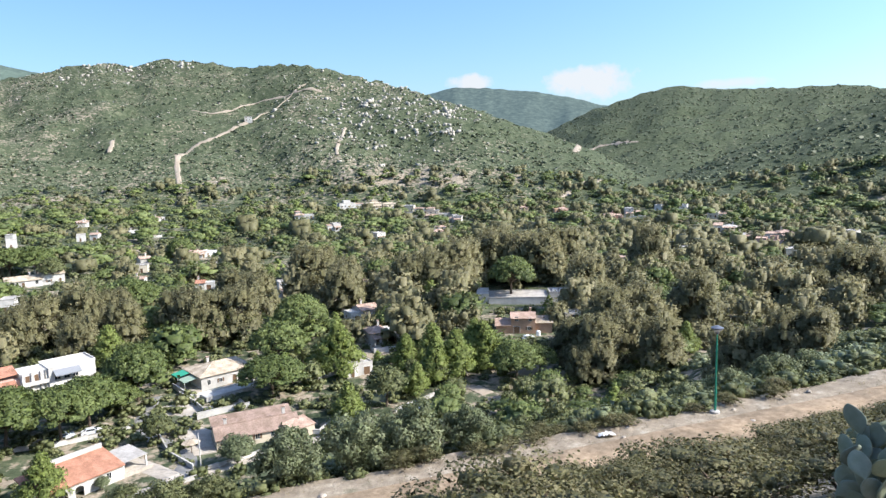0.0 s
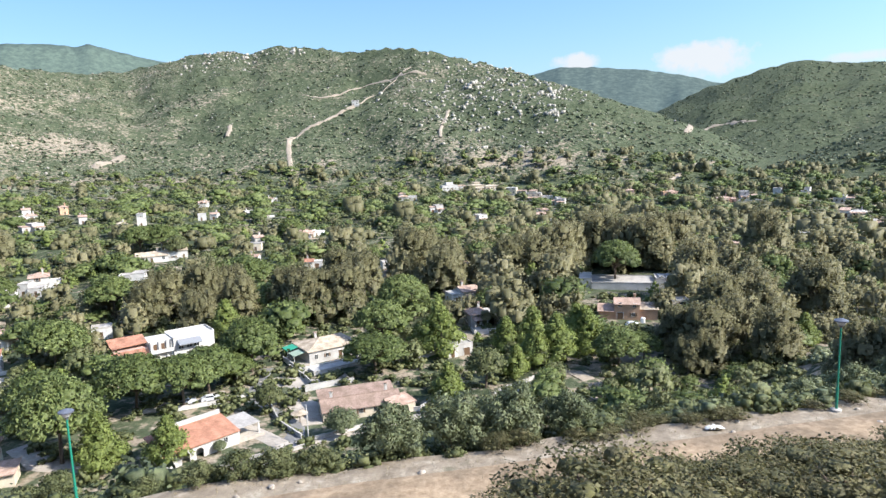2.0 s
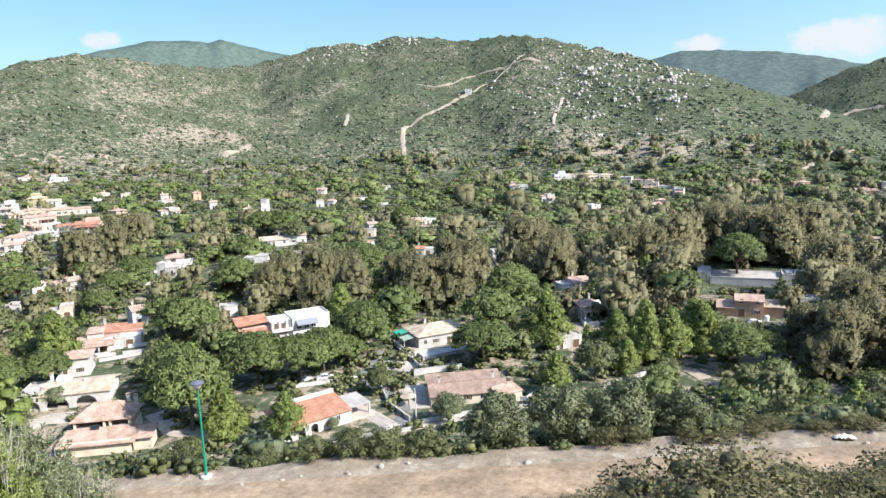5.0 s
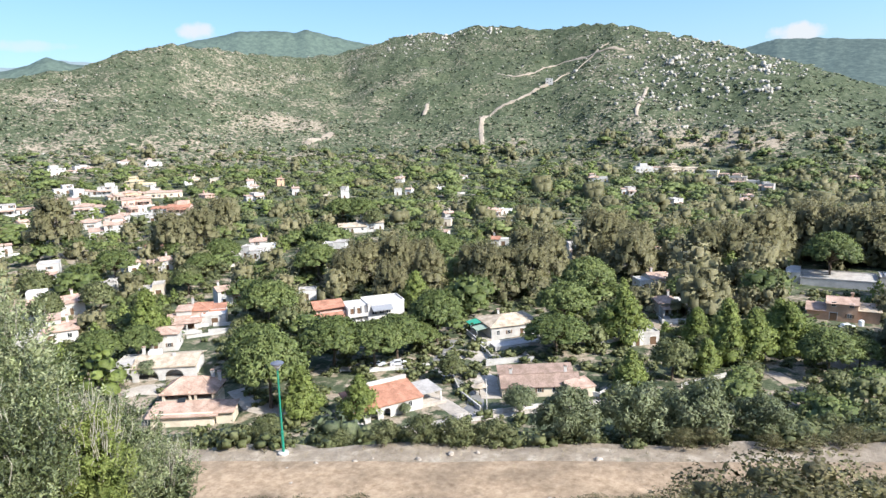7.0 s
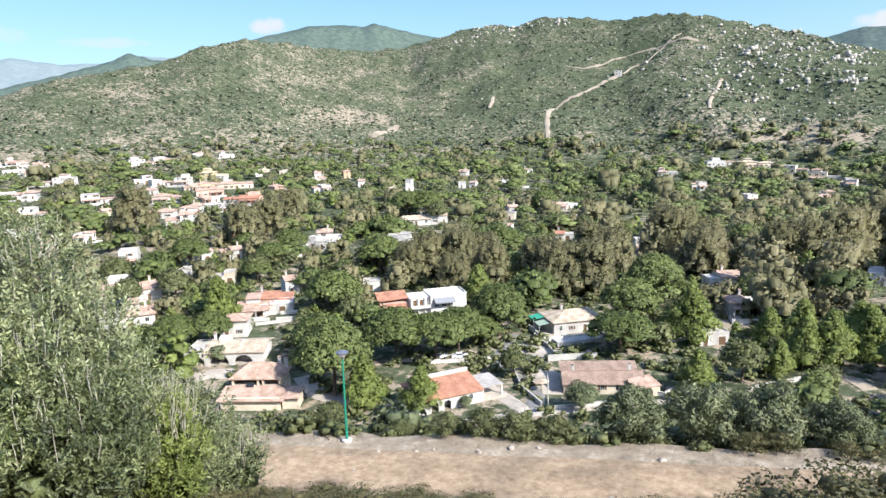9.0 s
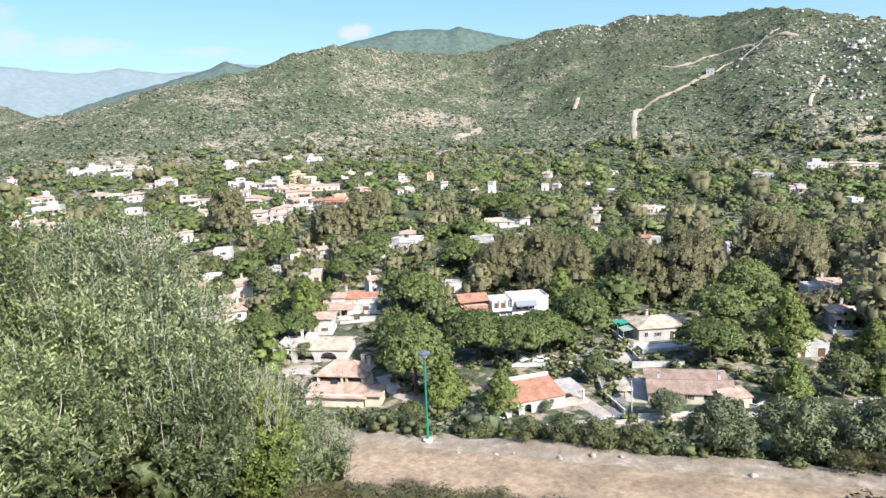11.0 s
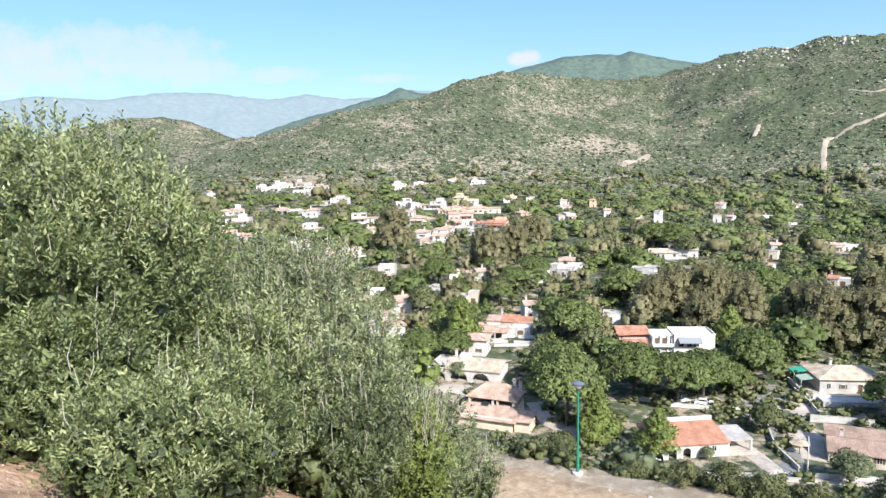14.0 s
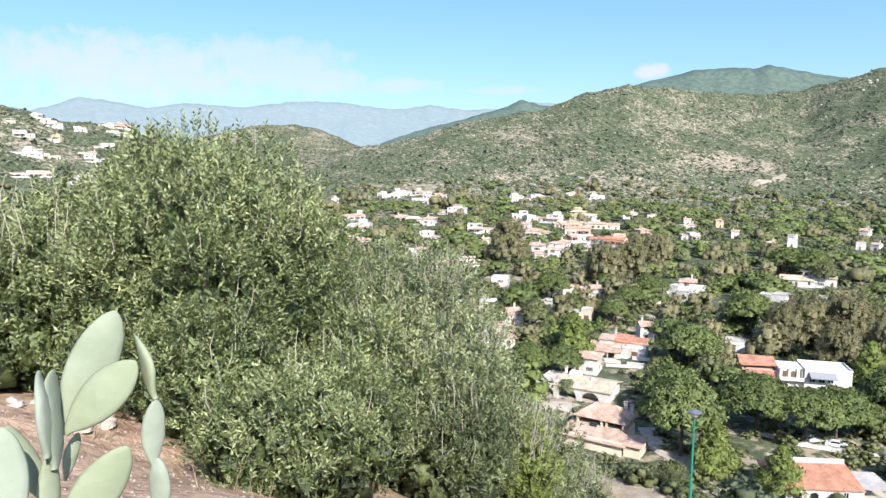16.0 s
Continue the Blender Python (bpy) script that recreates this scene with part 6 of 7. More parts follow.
def car(x, y, turn, paint, label):
    ob = thing("car", pose(x, y, ground(x, y) + 0.12, 0, 0, turn), label, "car", "parked cars")
    prof = [(-2.05, 0.35), (-2.1, 0.75), (-1.95, 0.95), (-1.5, 1.0), (-1.0, 1.42), (0.5, 1.45), (1.15, 1.0), (1.95, 0.85), (2.1, 0.6), (2.05, 0.35)]
    s, n = Shape(), len(prof)
    v = [(px, sy * (0.82 if pz < 1.1 else 0.66), pz) for sy in (-1, 1) for px, pz in prof]
    s.add(v, [tuple(range(n)), tuple(reversed(range(n, 2 * n)))] + [(i, i + n, (i + 1) % n + n, (i + 1) % n) for i in range(n)])
    part("body", s, M[paint], ob)
    part("windscreen", Shape().slab([(1.10, -0.66, 1.06), (1.10, 0.66, 1.06), (0.56, 0.6, 1.44), (0.56, -0.6, 1.44)], 0.02), M["pane"], ob)
    for sy in (-1, 1):
        part("side_window", Shape().add([(-1.2, sy * 0.80, 1.06), (0.9, sy * 0.80, 1.06), (0.4, sy * 0.685, 1.38), (-0.9, sy * 0.685, 1.38)], [(0, 1, 2, 3), (3, 2, 1, 0)]), M["pane"], ob)
        for wx in (-1.3, 1.3):
            w = part("wheel", Shape().tube([(wx, sy * 0.70, 0.3), (wx, sy * 0.86, 0.3)], [0.31, 0.31], 14), M["tyre"], ob)
            part("rim", Shape().tube([(wx, sy * 0.85, 0.3), (wx, sy * 0.875, 0.3)], [0.19, 0.17], 10), M["carpaint"], w)


car(-80.9, 137.0, 40, "carpaint", "pale silver car parked in the shade of pines")
car(-83.3, 133.6, 35, "tyre", "dark car parked in the shade of pines")
car(-6.2, 149.1, 70, "litter", "white car parked behind the scrub")
car(-76.8, 140.2, 30, "carpaint", "pale car parked under the pines")
car(24.5, 203.2, 20, "litter", "white car parked beside the orange villa")


def palm(x, y, h):
    ob = thing("palm_tree", pose(x, y, ground(x, y)), "small palm with drooping green fronds beside a villa", "tree", "palms")
    part("trunk", Shape().tube([(0, 0, -0.5), (0.08, 0, h * 0.5), (0.0, 0.05, h)], [0.28, 0.22, 0.2], 9), M["bark"], ob)
    for k in range(20):
        a, up = k * 2.399, 0.2 + 0.9 * ((k * 7) % 20) / 20
        s, prev = Shape(), None
        spine = [(math.cos(a) * q * 2.6, math.sin(a) * q * 2.6, h + up * 1.6 * q - 2.2 * q * q) for q in (0, 0.25, 0.5, 0.75, 1.0)]
        for i, p in enumerate(spine):
            w = (0.1, 0.42, 0.5, 0.38, 0.05)[i]
            sx, sy = -math.sin(a) * w, math.cos(a) * w
            row = [(p[0] - sx, p[1] - sy, p[2] - w * 0.5), p, (p[0] + sx, p[1] + sy, p[2] - w * 0.5)]
            if prev:
                s.add(prev + row, [(0, 1, 4, 3), (1, 2, 5, 4)])
            prev = row
        part("frond", s, M["palm"], ob)


M["palm"] = surface("palm_frond", (0.06, 0.09, 0.03), (0.13, 0.16, 0.06), 6, 2, 0.6, 0.2, 0.02, 0.3)
palm(-137.8, 129.6, 3.2)
palm(-5.8, 399.5, 4)
palm(-11.5, 404.1, 3.6)


def white_pole(x, y):
    ob = thing("pole", pose(x, y, ground(x, y)), "slim white pole standing beside the lane", "pole")
    part("shaft", Shape().tube([(0, 0, -0.5), (0, 0, 5.6), (-0.1, 0, 8.0)], [0.13, 0.11, 0.08], 8), M["white"], ob)
    part("base", Shape().box(-0.3, -0.3, -0.4, 0.3, 0.3, 0.15), M["concrete"], ob)


white_pole(-46.9, 121.8)
HOUSE_SPOTS += [(24, 173, 6), (8, 160, 4)]  # sandy clearings
# ---- woods, scrub and stones that nobody could count ----
def clear_of_houses(x, y, margin=1.5, front=0.0):
    """True where no villa, nor its open garden towards the slope, lies."""
    ok = np.ones(len(x), bool)
    for hx, hy, hw in HOUSE_SPOTS:
        r = math.hypot(hx, hy)
        ux, uy = hx / r, hy / r
        along, across = (x - hx) * ux + (y - hy) * uy, np.abs((x - hx) * uy - (y - hy) * ux)
        ok &= ~((across < hw + margin) & (along < hw + margin) & (along > -hw - margin - front * r / 200))
    return ok


def polar_points(rng, n, a0, a1, r0, r1):
    az, r = np.radians(rng.uniform(a0, a1, n)), np.sqrt(rng.uniform(r0 * r0, r1 * r1, n))
    return -r * np.sin(az), r * np.cos(az), np.degrees(az), r


def woods():
    spec = [("eucalyptus", "euca", "olive-brown eucalyptus trees filling the valley"), ("stone_pine", "pine", "green umbrella pines filling the valley"),
            ("aleppo_pine", "aleppo", "bright green pines filling the valley"), ("garden_tree", "broad", "small dark green trees and garden bushes filling the valley")]
    for seed, n, r0, r1, cards, plate, front in ((5, 2300, 128, 330, 290, 0.046, 9.0), (6, 8200, 330, 720, 46, 0.062, 7.0)):
        rng = np.random.default_rng(seed)
        x, y, az, r = polar_points(rng, n, -46, 98, r0, r1)
        edge = 0.5 + 0.5 * smooth((640 - r) / 80) - 0.35 * ((az > 60) & (r > 430))
        keep = clear_of_houses(x, y, 1.0, front) & (rng.random(n) < edge)
        rel = ground_rel(x, y)
        keep &= (rel < -12) & (near_hill(x, y) < rel - 2.0)
        keep &= ~((az > 4) & (az < 52) & (r < 170))
        x, y, az, r = x[keep], y[keep], az[keep], r[keep]
        grove = wobble(x, y, 120, 12)
        euca_p = np.where(az < 8, 0.62, 0.20) * np.where(r > 420, np.where(az < 8, 0.36, 0.22), 1) * (r > 195) + 0.25 * grove * (r > 195)
        u = rng.random(len(x))
        pine_p = np.clip(0.26 + 0.5 * wobble(x, y, 85, 27), 0.04, 0.7)
        kinds = np.where(u < euca_p, 0, np.where(u < euca_p + pine_p, 1, np.where(u < euca_p + pine_p + np.where(r > 330, 0.10, 0.18), 2, 3)))
        for k, (kind, leaf, label) in enumerate(spec):
            sel = kinds == k
            lump, w, h, top = KINDS[kind][:4]
            temps = []
            for q in range(4):
                g = np.random.default_rng(300 + q + 10 * k)
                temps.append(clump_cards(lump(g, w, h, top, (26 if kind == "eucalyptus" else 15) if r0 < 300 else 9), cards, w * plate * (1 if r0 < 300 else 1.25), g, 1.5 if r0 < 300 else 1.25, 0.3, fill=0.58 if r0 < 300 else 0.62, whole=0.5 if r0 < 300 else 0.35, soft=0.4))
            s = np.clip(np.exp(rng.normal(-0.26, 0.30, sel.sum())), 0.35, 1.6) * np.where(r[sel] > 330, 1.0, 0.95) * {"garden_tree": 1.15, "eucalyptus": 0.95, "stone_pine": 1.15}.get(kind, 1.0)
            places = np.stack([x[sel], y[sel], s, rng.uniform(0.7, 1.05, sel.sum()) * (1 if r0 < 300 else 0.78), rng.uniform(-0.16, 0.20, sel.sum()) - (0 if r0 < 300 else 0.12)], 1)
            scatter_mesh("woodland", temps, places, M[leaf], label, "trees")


woods()


def undergrowth():
    """Low bushes on the valley floor and in the gardens."""
    rng = np.random.default_rng(9)
    far, near = polar_points(rng, 3000, -46, 98, 240, 640), polar_points(rng, 2600, -20, 75, 95, 240)
    x, y, az, r = (np.concatenate(q) for q in zip(far, near))
    rel = ground_rel(x, y)
    keep = clear_of_houses(x, y, 0.5) & (rel < -18) & (near_hill(x, y) < rel + 1.5)
    x, y, r = x[keep], y[keep], r[keep]
    temps = []
    for q in range(4):
        g = np.random.default_rng(500 + q)
        temps.append(clump_cards(round_lumps(g, 2.6, 2.0, 1.7, 6), 26, 0.40, g, 1.4, 0.3, fill=0.66))
    places = np.stack([x, y, rng.uniform(0.45, 1.5, len(x)), rng.uniform(0.6, 1.1, len(x)), rng.uniform(-0.15, 0.3, len(x))], 1)
    scatter_mesh("garden_bushes", temps, places, M["broad"], "low garden bushes and hedges between the villas", "bushes")


undergrowth()


def lump_shape(rng, rows=3, sides=7):
    """A low uneven mound with a few facets."""
    v, f = [], []
    for i in range(rows):
        a = i / rows * math.pi / 2 * 0.95
        for k in range(sides):
            b = 2 * math.pi * (k + 0.5 * (i % 2)) / sides
            q = rng.uniform(0.72, 1.18)
            v.append((math.cos(a) * math.cos(b) * q, math.cos(a) * math.sin(b) * q, (math.sin(a) * 0.85 + (0 if i else -0.15)) * rng.uniform(0.85, 1.15)))
    v.append((0, 0, 0.9))
    for i in range(rows - 1):
        for k in range(sides):
            a, b, c, d = i * sides + k, i * sides + (k + 1) % sides, (i + 1) * sides + (k + 1) % sides, (i + 1) * sides + k
            f += [(a, b, c), (a, c, d)]
    n = len(v) - 1
    f += [((rows - 1) * sides + k, (rows - 1) * sides + (k + 1) % sides, n) for k in range(sides)]
    v = np.array(v)
    return v, np.array(f), np.zeros(len(v)), v


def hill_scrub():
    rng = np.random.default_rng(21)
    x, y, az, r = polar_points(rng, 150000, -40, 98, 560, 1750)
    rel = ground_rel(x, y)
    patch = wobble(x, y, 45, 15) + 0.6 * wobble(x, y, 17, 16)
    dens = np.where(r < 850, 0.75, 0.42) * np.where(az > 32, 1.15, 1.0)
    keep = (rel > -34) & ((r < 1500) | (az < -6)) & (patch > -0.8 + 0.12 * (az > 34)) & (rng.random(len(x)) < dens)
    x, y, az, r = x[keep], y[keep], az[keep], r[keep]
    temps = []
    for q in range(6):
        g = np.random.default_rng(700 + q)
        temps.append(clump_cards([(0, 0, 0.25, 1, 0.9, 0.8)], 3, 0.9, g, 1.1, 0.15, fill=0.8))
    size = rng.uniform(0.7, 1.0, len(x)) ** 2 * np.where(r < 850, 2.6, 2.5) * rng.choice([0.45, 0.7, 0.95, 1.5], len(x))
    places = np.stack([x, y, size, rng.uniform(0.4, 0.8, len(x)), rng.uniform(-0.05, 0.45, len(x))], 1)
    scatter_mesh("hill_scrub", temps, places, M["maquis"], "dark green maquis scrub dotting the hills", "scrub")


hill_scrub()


def block_shape(rng):
    """A weathered granite block: a box with uneven corners."""
    c = np.array([(x, y, z) for z in (-0.3, 1) for y in (-1, 1) for x in (-1, 1)], float) * rng.uniform(0.55, 1.05, (8, 3))
    f = np.array([(0, 2, 3, 1), (4, 5, 7, 6), (0, 1, 5, 4), (2, 6, 7, 3), (0, 4, 6, 2), (1, 3, 7, 5)])
    return c, f, np.zeros(8), c


def hill_rocks():
    """Pale granite boulders, crowded on the spur, along crests and in scattered outcrops."""
    rng = np.random.default_rng(33)
    x, y, az, r = polar_points(rng, 60000, -38, 78, 600, 1400)
    rel = ground_rel(x, y)
    out = wobble(x, y, 70, 18) + 0.7 * wobble(x, y, 26, 19)
    spur = np.exp(-((az - 5.5) / 6.0) ** 2 - ((r - 900) / 130) ** 2) + 0.8 * np.exp(-((az - 0) / 2.2) ** 2 - ((r - 930) / 80) ** 2) + 0.7 * np.exp(-((az - 25) / 4) ** 2 - ((r - 1270) / 90) ** 2)
    spur = spur * (wobble(x, y, 34, 23) + 0.6 * wobble(x, y, 14, 24) > -0.2)
    keep = (rel > -20) & (rng.random(len(x)) < 1.3 * spur + np.where(out > 0.75, 0.16, 0.022) * np.where(az > -6, 1, 0.4))
    x, y, r = x[keep], y[keep], r[keep]
    temps = [block_shape(np.random.default_rng(900 + q)) for q in range(9)]
    size = 0.45 + np.where(rng.random(len(x)) < 2 * spur[keep], 2.0, 1.2) * rng.random(len(x)) ** 3
    places = np.stack([x, y, size, rng.uniform(0.6, 1.7, len(x)), 0 * x], 1)
    scatter_mesh("granite_boulders", temps, places, M["rock"], "pale granite boulders and outcrops on the hill", "rocks", False)


hill_rocks()


TORS = ((-95.6, 919.0, 16, 6.0), (-0.6, 894.3, 14, 7.0), (8.9, 810.2, 9, 6.0), (-412.3, 1129.2, 12, 8.0), (-502.7, 1130.7, 8, 9.0))  # x, y, blocks, spread


def tor(x, y, n, spread, seed):
    """A crest outcrop of upright granite blocks leaning together."""
    rng = np.random.default_rng(seed)
    ob = thing("granite_tor", pose(x, y, ground(x, y)), "pale granite outcrop of upright blocks on the hill crest", "rock", "granite tors")
    for k in range(n):
        q = rng.normal(size=2) * spread
        size = rng.uniform(1.6, 3.4)
        v, f = block_shape(rng)[:2]
        b = part("block", quick_mesh("block", v * np.array([size, size * 0.8, size * rng.uniform(1.0, 2.0)]), f, M["rock"]), None, ob)
        b.matrix_world = pose(x + q[0], y + q[1], ground(x + q[0], y + q[1]), rng.uniform(-12, 12), rng.uniform(-12, 12), rng.uniform(0, 360))


for x, y, n, spread in TORS:
    tor(x, y, n, spread, int(abs(x) + abs(y)))
# ---- the near slope ----
def street_lamp(x, y):
    ob = thing("street_lamp", pose(x, y, ground(x, y)), "green-painted street lamp with a grey cap at the road edge", "street lamp", "road lamps")
    part("base", Shape().tube([(0, 0, -0.3), (0, 0, 0.1), (0, 0, 0.14)], [0.28, 0.28, 0.2], 10), M["concrete"], ob, "whitish concrete footing")
    part("pole", Shape().tube([(0, 0, 0.1), (0, 0, 1.2), (0, 0, 1.22), (0, 0, 4.55)], [0.075, 0.07, 0.055, 0.045], 10), M["lamp_green"], ob)
    part("collar", Shape().tube([(0, 0, 1.15), (0, 0, 1.27)], [0.085, 0.075], 10), M["lamp_green"], ob)
    head = part("head", Shape().tube([(0, 0, 4.5), (0, 0, 4.6), (0, 0, 4.66)], [0.05, 0.10, 0.16], 12), M["lamp_head"], ob)
    part("lens", Shape().tube([(0, 0, 4.66), (0, 0, 4.84)], [0.15, 0.27], 12), M["lamp_lens"], head)
    part("cap", Shape().tube([(0, 0, 4.84), (0, 0, 4.9), (0, 0, 4.99), (0, 0, 5.01)], [0.33, 0.34, 0.12, 0.02], 14), M["lamp_head"], head)
    return ob


street_lamp(-21.35, 26.25)
street_lamp(14.9, 36.9)

shrub_no = [0]


def leafy(rng, lumps, count, wid, length, material, fill=0.5, name="foliage"):
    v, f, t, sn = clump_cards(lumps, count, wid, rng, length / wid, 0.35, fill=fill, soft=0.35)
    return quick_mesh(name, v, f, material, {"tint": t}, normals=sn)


SHRUBS = {}
for kind, leaf, count, wid, ln in (("near_lentisk", "lentisk", 4200, 0.030, 0.046), ("wild_olive", "olive", 5200, 0.055, 0.14), ("phillyrea", "broad", 3600, 0.062, 0.105)):
    for k in range(4):
        rng = np.random.default_rng(40 + k + 9 * len(kind))
        w, h = (2.4, 1.5) if kind.endswith("lentisk") else (3.2, 3.0) if kind == "wild_olive" else (2.8, 2.2)
        lumps = [(0, 0, h * 0.35, w * 0.3, w * 0.3, h * 0.5)]
        for i in range(13):
            a, q = i * 2.399, math.sqrt((i + 0.5) / 13)
            lumps.append((w * 0.42 * q * math.cos(a), w * 0.42 * q * math.sin(a), h * (0.75 - 0.45 * q * q) * rng.uniform(0.75, 1.1), w * 0.16, w * 0.16, h * 0.2))
        st = Shape()
        for q in lumps[1::2]:
            st.tube([(q[0] * 0.15, q[1] * 0.15, -0.4), (q[0] * 0.6, q[1] * 0.6, q[2] * 0.6), q[:3]], [0.04, 0.025, 0.01], 5)
        SHRUBS[kind, k] = (leafy(rng, lumps, count, wid, ln, M[leaf], 0.45 if kind == "near_lentisk" else 0.5), st.mesh("trunk", M["bark"]))
SHRUB_LABEL = {"near_lentisk": "low dark green lentisk shrub with small leaves on the slope", "lentisk": "low dark green lentisk shrub with reddish tips on the slope", "wild_olive": "tall grey-green wild olive shrub below the road", "phillyrea": "dense green evergreen shrub beside the dirt road"}


def shrub(kind, x, y, s=1.0, tall=1.0):
    k = shrub_no[0] = shrub_no[0] + 1
    fo, st = SHRUBS[kind, k % 4]
    ob = thing("shrub", Matrix.LocRotScale((x, y, ground(x, y) - 0.05), Euler((0, 0, k * 2.1)), (s, s, s * tall)), SHRUB_LABEL[kind], "shrub", "slope shrubs")
    part("foliage", fo, None, ob)
    part("trunk", st, None, ob)


def on_slope(x, s):
    """The point at x, s metres beyond the road's outer edge."""
    return x, 32.5 + 0.293 * x + 1.042 * s


def slope_shrubs():
    rnd = random.Random(4)
    done = []

    def put(kind, x, y, s, tall, gap):
        if all(math.hypot(x - a, y - b) > gap * (s + c) for a, b, c in done):
            done.append((x, y, s))
            shrub(kind, x, y, s, tall)

    for x, s, size in ((-8.2, 2.6, 1.15), (-5.0, 3.4, 1.3), (-1.8, 3.0, 1.25), (1.0, 2.6, 1.0), (-3.2, 6.0, 1.4)):  # the grey clump at the road's edge
        done.append((*on_slope(x, s), size))
        shrub("wild_olive", *on_slope(x, s), size, 1.0)
    for x, s, size in ((-17.0, 1.6, 0.75), (-15.2, 1.7, 0.85), (-13.4, 1.6, 0.9), (-11.6, 1.7, 0.85), (-20.0, 2.5, 0.7), (-23.6, 2.2, 0.7), (-25.6, 2.6, 0.8)):
        done.append((*on_slope(x, s), size))
        shrub("phillyrea", *on_slope(x, s), size, 0.85)
    for x, s, kind, size in ((9, 17, "phillyrea", 1.9), (6, 18, "phillyrea", 1.8), (12, 20, "phillyrea", 1.7), (22, 12, "wild_olive", 1.3), (26, 12, "wild_olive", 1.4), (30, 13, "wild_olive", 1.3), (2, 14, "phillyrea", 1.4), (18, 12, "wild_olive", 1.1)):
        done.append((*on_slope(x, s), size))
        shrub(kind, *on_slope(x, s), size, 1.0)
    for k in range(36):  # a low hedge on the outer verge
        x, s = rnd.uniform(-3, 22), rnd.uniform(0.4, 2.2)
        px, py = on_slope(x, s)
        put("near_lentisk", px, py, rnd.uniform(0.55, 0.85), rnd.uniform(0.6, 0.9), 0.5)
    for k in range(2300):  # low shrubs between the hilltop and the road
        x, s = rnd.uniform(-24, 36), rnd.uniform(-26.5, -2.6)
        px, py = on_slope(x, s)
        if math.hypot(px, py) < (8.6 if px > 0.52 * py else 6.2) or s > np.interp(x, (-8, -4, -2, -0.5, 1, 6, 8, 14, 20), (-14, -12, -9, -6.6, -4.1, -3.5, -4.5, -4.5, -4.2)):
            continue
        low = px < -0.05 * py
        if low and s < -20:
            continue
        put("near_lentisk", px, py, rnd.uniform(0.6, 0.85) if low else rnd.uniform(0.95, 1.3), rnd.uniform(0.5, 0.72), 0.72)


slope_shrubs()


def lower_slope():
    """Thick scrub on the steep slope between the road and the villas."""
    rng = np.random.default_rng(77)
    x = np.concatenate([rng.uniform(-110, 150, 2000), rng.uniform(-25, 75, 700)])
    s = np.concatenate([rng.uniform(0.9, 4.5, 420), rng.uniform(4.5, 110, 1580), rng.uniform(5, 80, 700)])
    y = 32.5 + 0.293 * x + 1.042 * s
    rel = ground_rel(x, y)
    keep = clear_of_houses(x, y, 1.0, 8.0) & (np.abs(near_hill(x, y) - rel) < 2.5) & ~((x > -85) & (x < -15) & (s > 56))
    x, y, s = x[keep], y[keep], s[keep]
    grey = wobble(x, y, 30, 7) > 0.15
    for sel, leaf, label in ((grey, "olive", "grey-green wild olive scrub on the slope"), (~grey, "broad", "dark green scrub on the steep slope")):
        temps = []
        for q in range(5):
            g = np.random.default_rng(810 + q)
            temps.append(clump_cards(round_lumps(g, 3.0, 2.6, 2.1, 7), 112, 0.19, g, 1.6, 0.3, fill=0.68))
        n = sel.sum()
        places = np.stack([x[sel], y[sel], rng.uniform(0.55, 1.25, n) * np.where(s[sel] < 4.5, 0.5, 1.0), rng.uniform(0.65, 1.05, n), rng.uniform(-0.1, 0.2, n)], 1)
        scatter_mesh("slope_scrub", temps, places, M[leaf], label, "scrub")


lower_slope()


# ---- the big evergreen bush beside the viewpoint ----
def sprigs(rng, spots, ways, size, leaves=12):
    """Leafy shoots: slim leaves in pairs along a short stem, at spots, pointing along ways."""
    n = len(spots)
    ways = ways / np.linalg.norm(ways, axis=1, keepdims=True)
    side = np.cross(ways, rng.normal(size=(n, 3)))
    side /= np.linalg.norm(side, axis=1, keepdims=True)
    other = np.cross(ways, side)
    ln = size * rng.uniform(0.7, 1.3, (n, 1))
    vs = []
    for k in range(leaves):
        a = k * 2.2 + rng.uniform(-0.4, 0.4, (n, 1))
        out = side * np.cos(a) + other * np.sin(a)
        root = spots + ways * ln * (0.15 + 0.85 * k / leaves)
        tilt = rng.uniform(0.5, 1.0, (n, 1))
        d = ways * (1.1 - tilt * 0.6) + out * tilt
        d /= np.linalg.norm(d, axis=1, keepdims=True)
        b = np.cross(d, out + ways * 0.3 + rng.normal(size=(n, 3)) * 0.35)
        b /= np.linalg.norm(b, axis=1, keepdims=True) + 1e-9
        l, w = ln * 0.25 * rng.uniform(0.8, 1.25, (n, 1)), ln * 0.048
        vs.append(np.stack([root, root + d * l * 0.45 + b * w, root + d * l, root + d * l * 0.45 - b * w], 1))
    v = np.stack(vs, 1).reshape(-1, 3)
    return v, np.arange(len(v)).reshape(-1, 4)


